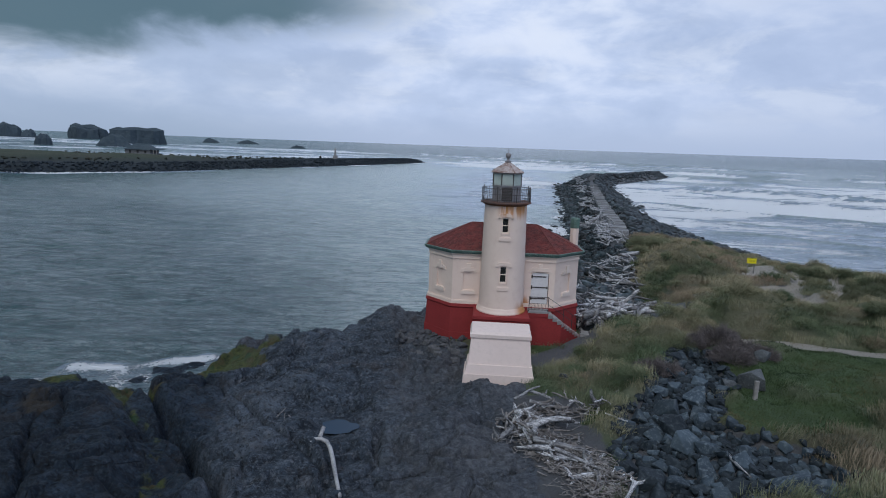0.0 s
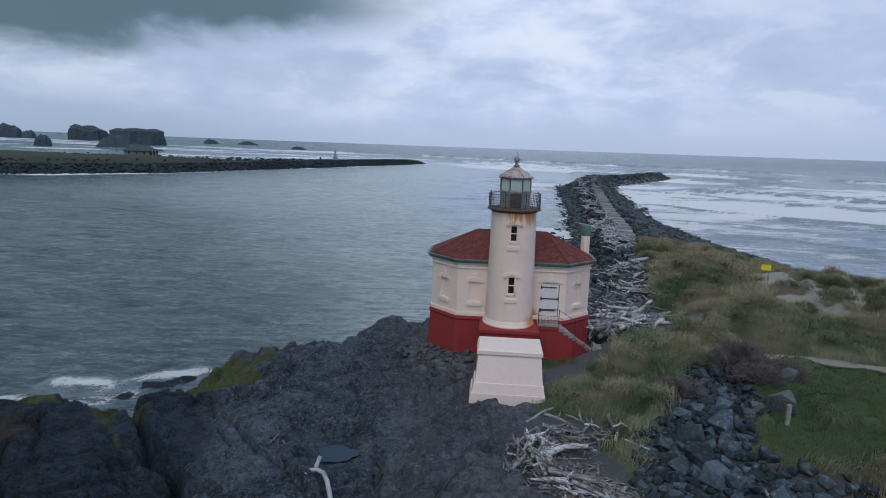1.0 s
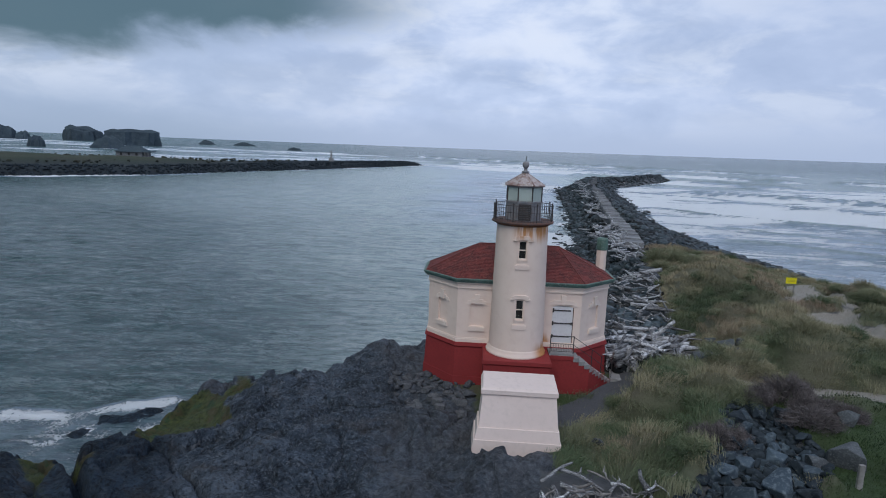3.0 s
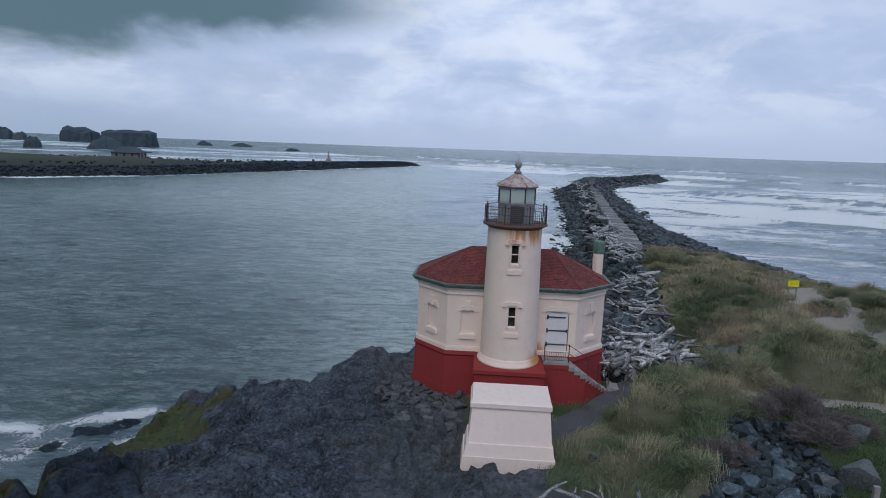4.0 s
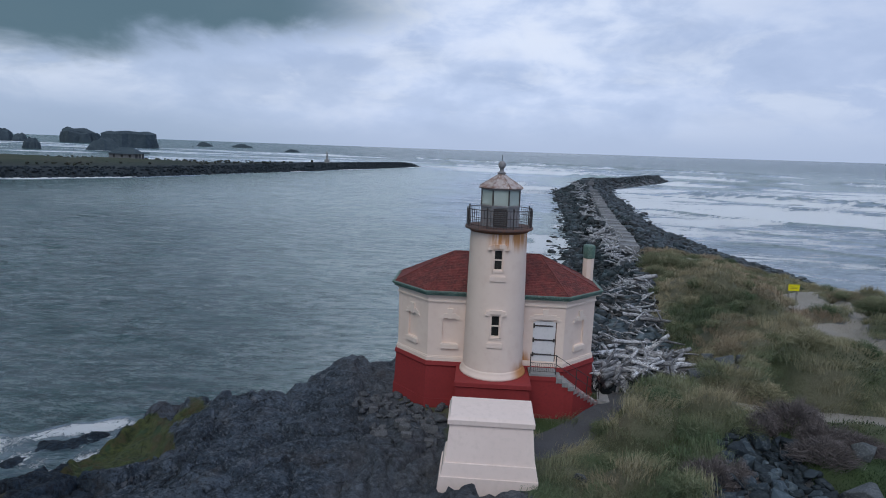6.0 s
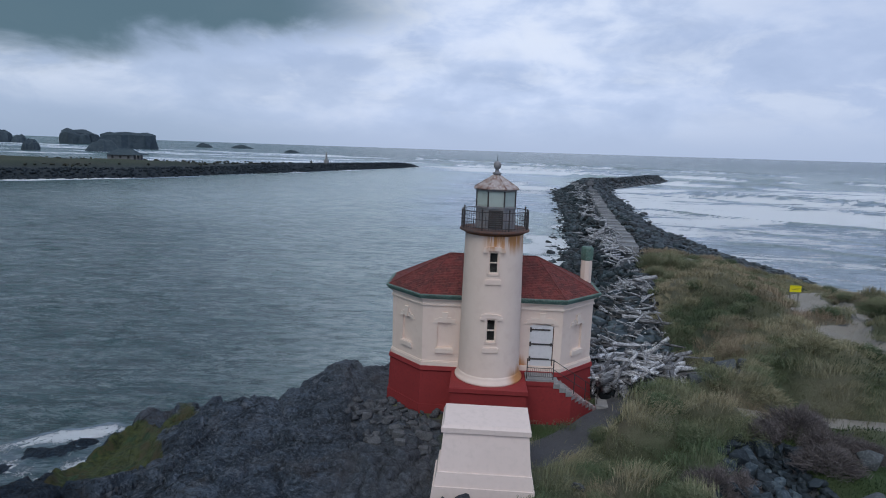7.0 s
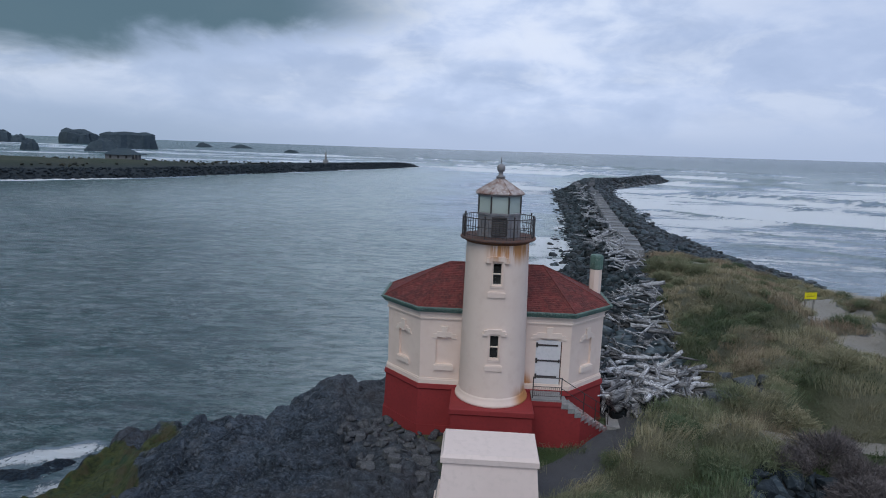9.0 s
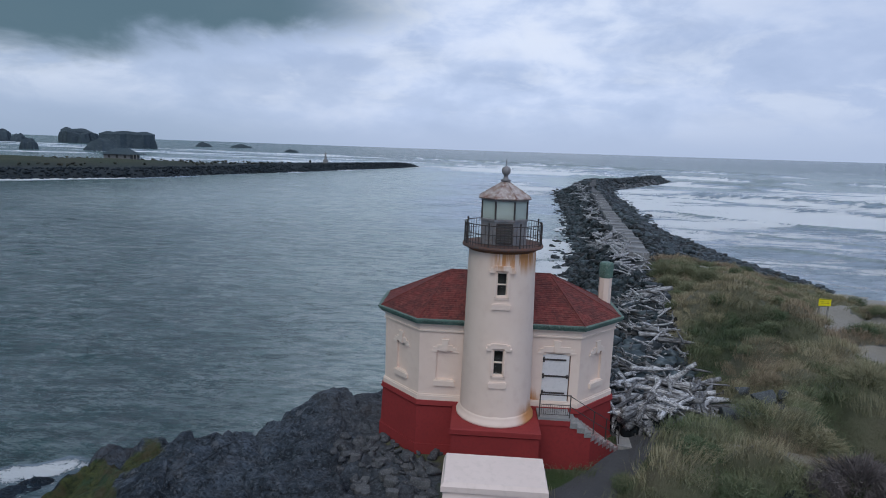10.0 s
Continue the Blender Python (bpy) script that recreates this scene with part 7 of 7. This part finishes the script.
# tufts two feet apart, each a fountain of drooping blades
g = np.random.default_rng(5)
qx, qy = np.meshgrid(np.arange(1.5, 44, 0.58), np.arange(-24, 50, 0.58))
p = np.stack([qx.ravel(), qy.ravel()], 1) + g.uniform(-0.3, 0.3, (qx.size, 2))
z, rock, turf, sand, moss, bare, stain = land(p[:, 0], p[:, 1])
tall = (turf > 0.55) & (lawn_share(p) < 0.4)
p, z = p[tall], z[tall]
top, who, dome = mounds(p[:, 0], p[:, 1])
size = (0.26 + 0.30 * dome) * g.uniform(0.75, 1.2, len(p))
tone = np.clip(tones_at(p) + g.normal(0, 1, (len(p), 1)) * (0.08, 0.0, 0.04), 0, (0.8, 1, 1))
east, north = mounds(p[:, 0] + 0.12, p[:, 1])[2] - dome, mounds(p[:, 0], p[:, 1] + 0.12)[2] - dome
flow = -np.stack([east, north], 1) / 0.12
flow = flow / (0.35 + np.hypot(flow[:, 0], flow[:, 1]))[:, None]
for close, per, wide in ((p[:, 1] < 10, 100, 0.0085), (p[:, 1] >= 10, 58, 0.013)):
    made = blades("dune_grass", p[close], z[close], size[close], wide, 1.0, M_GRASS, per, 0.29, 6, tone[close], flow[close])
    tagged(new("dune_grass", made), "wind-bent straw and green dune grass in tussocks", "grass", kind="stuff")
p2, z2, c2 = roots(46000, (1.5, -24), (30, 12), 8)
shorty = (lawn_share(p2) > 0.15) | (c2 < -0.35)
q2 = p2[shorty]
wear = fbm(q2[:, 0] * 0.22, q2[:, 1] * 0.3, 4, 88)
patchy = np.clip(np.stack([0.5 + 1.1 * wear, 0.9 * step(0.1, 0.4, wear), step(-0.05, -0.35, wear)], 1), 0, 1)
tagged(new("short_turf", blades("short_turf", p2[shorty], z2[shorty], np.full(shorty.sum(), 0.13), 0.012, 0.7, M_LAWN, 7, 0.16, 9, patchy)), "short green turf beside the path", "grass", kind="stuff")


def twig_shrub(x, y, rx, ry, h, seed, name="brown_shrub", material=None, hue=None, n=4200):
    """A rounded shrub: stems that fan out from the root, each with a spray of fine twigs at a dome's skin."""
    g = np.random.default_rng(seed)
    zb = height(x, y) - 0.05
    a, up = g.uniform(0, 2 * np.pi, n), np.arcsin(g.uniform(0.02, 1, n))
    lump = 1 + 0.16 * np.sin(3 * a + seed) + 0.12 * np.sin(5 * a + 2 * seed + 4 * up)
    deep = g.uniform(0.45, 1.0, n) ** 0.5 * lump
    tip_ = np.stack([x + rx * deep * np.cos(up) * np.cos(a), y + ry * deep * np.cos(up) * np.sin(a), zb + h * deep * np.sin(up)], 1)
    root = np.array([x, y, zb - 0.2 * h])
    start = root + (tip_ - root) * g.uniform(0.58, 0.86, (n, 1)) + g.normal(0, 0.10, (n, 3))
    side = np.cross(tip_ - start, g.normal(0, 1, (n, 3)))
    side = side / np.linalg.norm(side, axis=1)[:, None] * g.uniform(0.006, 0.014, (n, 1))
    stems = g.choice(n, 60)
    v = np.concatenate([np.stack([start - side, start + side, tip_], 1).reshape(-1, 3), np.stack([root - side[stems] * 2, root + side[stems] * 2, tip_[stems]], 1).reshape(-1, 3)])
    me = array_mesh(name, v, np.arange(len(v)).reshape(-1, 3), material or M_BUSH)
    t = np.repeat(g.uniform(0, 1, len(v) // 3), 3)
    if hue is None:
        paint_mask(me, "tone", np.stack([t, 0 * t, 0 * t, 1 + 0 * t], 1))
    else:
        # straw crown over a darker foot, where shade is put into the colour
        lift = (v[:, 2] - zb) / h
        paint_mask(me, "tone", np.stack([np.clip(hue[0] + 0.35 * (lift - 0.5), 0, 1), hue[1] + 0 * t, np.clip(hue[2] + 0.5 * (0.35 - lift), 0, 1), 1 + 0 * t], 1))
    return new(name, me)


# bare twiggy shrubs by the stones
for k, (x, y, rx, ry, h) in enumerate(((12.4, -4.0, 1.5, 1.1, 1.15), (11.1, -4.4, 0.8, 0.7, 0.8), (13.2, -3.1, 1.0, 0.8, 0.9), (12.9, -5.3, 1.3, 0.9, 0.95), (14.2, -5.6, 1.1, 0.8, 0.75), (12.2, -6.7, 1.4, 0.9, 0.85), (7.9, -7.5, 1.1, 0.9, 0.85), (8.9, -7.0, 0.9, 0.8, 0.7))):
    tagged(twig_shrub(x, y, rx, ry, h, 31 + k), "low rounded bare purple-brown twiggy shrub in the grass", "shrub", "brown shrubs")

# rounded clumps that stand out of the dune grass
g = np.random.default_rng(77)
cand = np.stack([g.uniform(3, 36, 2600), g.uniform(-9, 44, 2600)], 1)
z, rock, turf, sand, moss, bare, stain = land(cand[:, 0], cand[:, 1])
ok = (turf > 0.6) & (lawn_share(cand) < 0.2) & (z > 0.2)
spots = []
for q in cand[ok]:
    if all((q[0] - a) ** 2 + (q[1] - b) ** 2 > 1.9**2 for a, b in spots) and np.hypot(q[0] - 24.5, q[1] - 19) > 2.4:
        spots.append((q[0], q[1]))
    if len(spots) == 150:
        break
LOOKS = (("olive", (0.30, 0.0, 0.1)), ("dark green", (0.05, 0.0, 0.6)), ("straw-coloured", (0.62, 0.1, 0.0)), ("reddish brown", (0.3, 0.75, 0.1)), ("olive", (0.2, 0.0, 0.3)))
for k, (x, y) in enumerate(spots):
    word, hue = LOOKS[g.integers(5)]
    reach = g.uniform(0.65, 1.25)
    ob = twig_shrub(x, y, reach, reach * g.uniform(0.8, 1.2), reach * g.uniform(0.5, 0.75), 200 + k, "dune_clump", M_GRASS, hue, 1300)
    tagged(ob, word + " rounded clump of dune grass on the sand", "grass clump", "dune clumps")

# dark bushes on the seaward dunes
for k, (x, y) in enumerate([(29.5, 24.0), (33.0, 22.5), (26.9, 13.6), (30.8, 16.2), (31.4, 11.6), (24.6, 1.0), (21.2, 6.8), (20.6, 10.8)]):
    reach = g.uniform(1.1, 1.7)
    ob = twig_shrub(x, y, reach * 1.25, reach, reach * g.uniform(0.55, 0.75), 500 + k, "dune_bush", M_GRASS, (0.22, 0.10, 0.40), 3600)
    tagged(ob, "dark olive rounded bush on the seaward dunes", "bush", "dune bushes")
# taller ones where the dune meets the jetty
for k, (x, y, reach, h) in enumerate([(18.0, 37.0, 1.5, 1.9), (19.6, 35.6, 1.7, 1.5), (17.0, 32.0, 1.2, 1.2), (21.4, 34.0, 1.9, 1.3), (18.4, 30.0, 1.5, 1.1), (23.5, 31.0, 1.7, 1.2)]):
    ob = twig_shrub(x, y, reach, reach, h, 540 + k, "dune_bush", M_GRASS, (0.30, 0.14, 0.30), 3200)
    tagged(ob, "tall olive-brown bush at the dune's end by the jetty", "bush", "dune bushes")

# ---- the far side of the river mouth ----
gx, gy = np.arange(-900, -40, 5.0), np.arange(60, 520, 5.0)
X, Y, F = sheet(gx, gy)
d = inside_by(X, Y, SPIT) + 3 * fbm(X * 0.05, Y * 0.05, 3, 95)
inland = step(10, 45, d) * step(-120, -170, X)
Z = np.where(d > 0, SEA + (3.4 + 2.2 * inland + 0.8 * fbm(X * 0.04, Y * 0.04, 3, 97)) * step(0, 9, d), SEA - 3)
M_SPIT = spit_material()
me = array_mesh("far_shore", np.stack([X, Y, Z], 1), F, M_SPIT, True)
paint_mask(me, "cover", np.stack([1 - inland, inland, np.zeros_like(d), 0 * d], 1))
tagged(new("far_shore", me), "low grassy spit with dark rock jetty across the river", "shore", kind="structure")
xs, ys = rng.uniform(-420, -50, 60000), rng.uniform(90, 515, 60000)
dd = inside_by(xs, ys, SPIT)
ok = ((dd > -3) & (dd < 12)) | ((dd > -3) & (xs > -135))
xs, ys, dd = xs[ok][:9000], ys[ok][:9000], dd[ok][:9000]
rows = [(x, y, SEA + 3.2 * min(1, max(0, q + 1) / 9) + rng.uniform(0, 0.6), rng.uniform(0.7, 1.6), rng.uniform(0, 6.3), rng.uniform(-0.4, 0.4), 1.2) for x, y, q in zip(xs, ys, dd)]
tagged(new("far_jetty_boulders", scattered("far_jetty_boulders", DARK, rows, M_FARBOULDER)), "dark boulders of the far jetty", "boulders", kind="stuff")


g = np.random.default_rng(44)
bx, by = g.uniform(-420, -120, 9000), g.uniform(120, 400, 9000)
bd = inside_by(bx, by, SPIT)
ok = (bd > 9) & (fbm(bx * 0.03, by * 0.03, 3, 99) > 0.02) & (np.hypot(bx + 199, by - 286) > 16)
bx, by = bx[ok][:420], by[ok][:420]
M_SCRUB = plain("dark_shore_scrub", [(0.028, 0.035, 0.026), (0.045, 0.043, 0.032), (0.020, 0.028, 0.022)], scale=0.2, rough=0.9, bump=0.8, bump_scale=1.2, bump_dist=0.5)
rows = [(x, y, SEA + 4.9, g.uniform(0.6, 1.7), g.uniform(0, 6.3), g.uniform(-0.4, 0.4), g.uniform(1, 2.2)) for x, y in zip(bx, by)]
tagged(new("shore_scrub", scattered("shore_scrub", DARK, rows, M_SCRUB)), "low dark scrub on the far spit", "bushes", kind="stuff")


def far_house(x, y, z, w, d, wall_h, roof_h, label, porch=True):
    h = thing("far_house", label, "house", (x, y, z), "houses on the far shore")
    bm = bmesh.new()
    box(bm, x - w / 2, x + w / 2, y - d / 2, y + d / 2, z - 1, z + wall_h)
    part("wall", bm, M_SLAB, h)
    bm = bmesh.new()
    o = [(x - w / 2 - 0.8, y - d / 2 - 0.8), (x + w / 2 + 0.8, y - d / 2 - 0.8), (x + w / 2 + 0.8, y + d / 2 + 0.8), (x - w / 2 - 0.8, y + d / 2 + 0.8)]
    i = [(x - w / 4, y - 0.2), (x + w / 4, y - 0.2), (x + w / 4, y + 0.2), (x - w / 4, y + 0.2)]
    prism(bm, o, i, z + wall_h, z + wall_h + roof_h)
    part("roof", bm, M_STACK, h)
    for k in (-0.3, 0.0, 0.3):
        bm = bmesh.new()
        box(bm, x + k * w - 0.6, x + k * w + 0.6, y - d / 2 - 0.06, y - d / 2 + 0.05, z + 0.9, z + wall_h - 0.5)
        part("window", bm, M_DARK, h)
    if porch:
        for k in (0.62, 0.74):
            bm = bmesh.new()
            box(bm, x + k * w - 0.15, x + k * w + 0.15, y - d / 2, y - d / 2 + 0.3, z - 1, z + wall_h)
            part("porch_post", bm, M_POST, h)
        bm = bmesh.new()
        prism(bm, [(x + w / 2 + 0.7, y - d / 2), (x + w * 0.78, y - d / 2), (x + w * 0.78, y + d / 2), (x + w / 2 + 0.7, y + d / 2)],
              [(x + w / 2 + 0.7, y - d / 2 + 1), (x + w * 0.74, y - d / 2 + 1), (x + w * 0.74, y + d / 2 - 1), (x + w / 2 + 0.7, y + d / 2 - 1)], z + wall_h, z + wall_h + 0.7)
        part("porch_roof", bm, M_STACK, h)


far_house(-199, 292, 1.6, 15, 9, 2.8, 3.4, "low grey shore house with dark hipped roof")
far_house(-292, 262, 2.2, 12, 8, 5.0, 3.2, "dark two-storey shore house among bushes", False)

bz = -0.4
beacon = thing("jetty_beacon", "grey concrete beacon on a round base at the jetty", "beacon", (-110, 385, bz))
bm = bmesh.new()
prism(bm, circle(2.2, 8, -110, 385), circle(1.8, 8, -110, 385), bz - 1, bz + 3.2)
part("base", bm, M_CONC, beacon, "pale concrete base")
bm = bmesh.new()
prism(bm, circle(0.9, 6, -110, 385), circle(0.5, 6, -110, 385), bz + 3.2, bz + 7.5)
part("mast", bm, M_CONC, beacon)
bm = bmesh.new()
prism(bm, circle(0.8, 8, -110, 385), circle(0.3, 8, -110, 385), bz + 7.5, bz + 8.6)
part("lamp_house", bm, M_CONC, beacon)


def sea_stack(x, y, w, d, h, seed, label, flat_top=0.8):
    """A sheer basalt rock with a broken outline."""
    bm = bmesh.new()
    n, m = 28, 9
    r = random.Random(seed)
    ph = [r.uniform(0, 6.28) for _ in range(5)]
    zb = SEA + 13 * (math.hypot(x, y) / 4900) ** 2 - 1
    rows = []
    for j in range(m + 1):
        f = j / m
        shrink = 1.0 - (1 - flat_top) * f**1.5 - (0.25 if j == m else 0)
        row = []
        for i in range(n):
            a = 2 * math.pi * i / n
            wob = 1 + 0.10 * math.sin(3 * a + ph[0]) + 0.07 * math.sin(7 * a + ph[1]) + 0.05 * math.sin(13 * a + ph[2] + 3 * f)
            top = h * (1 - (0.16 if flat_top < 0.9 else 0.03) * math.cos(a + ph[3]) * f - (0.10 if flat_top < 0.9 else 0.03) * math.sin(4 * a + ph[4]) * f * f)
            row.append(bm.verts.new((x + w / 2 * shrink * wob * math.cos(a), y + d / 2 * shrink * wob * math.sin(a), zb + top * f * (1.0 if j < m else 1.03))))
        rows.append(row)
    for a, b in zip(rows, rows[1:]):
        for i in range(n):
            bm.faces.new((a[i], a[(i + 1) % n], b[(i + 1) % n], b[i]))
    bm.faces.new(rows[-1])
    tagged(part("sea_rock", bm, M_STACK, None), label, "sea rock", "sea rocks off the beach")


STACKS = [(-610, 960, 90, 60, 27, 1, "flat-topped dark basalt sea stack rising from surf", 0.93), (-1015, 1415, 96, 70, 31, 2, "long dark basalt sea stack far offshore", 0.85),
          (-475, 690, 44, 26, 14, 3, "low sloping dark sea rock before the stacks", 0.45), (-537, 650, 19, 16, 11.5, 4, "small blocky dark sea stack", 0.75),
          (-1095, 1268, 50, 40, 27, 5, "dark basalt sea stack far offshore", 0.8), (-1040, 1252, 34, 26, 16, 6, "low dark sea stack far offshore", 0.6),
          (-734, 1506, 42, 20, 11, 7, "low dark reef rock awash in surf", 0.4), (-648, 1538, 62, 20, 9, 8, "low dark reef rock awash in surf", 0.3), (-360, 1080, 28, 14, 5.5, 9, "low dark reef rock awash in surf", 0.5)]
for x, y, w, d, h, seed, label, flat_top in STACKS:
    sea_stack(x, y, w, d, h, seed, label, flat_top)
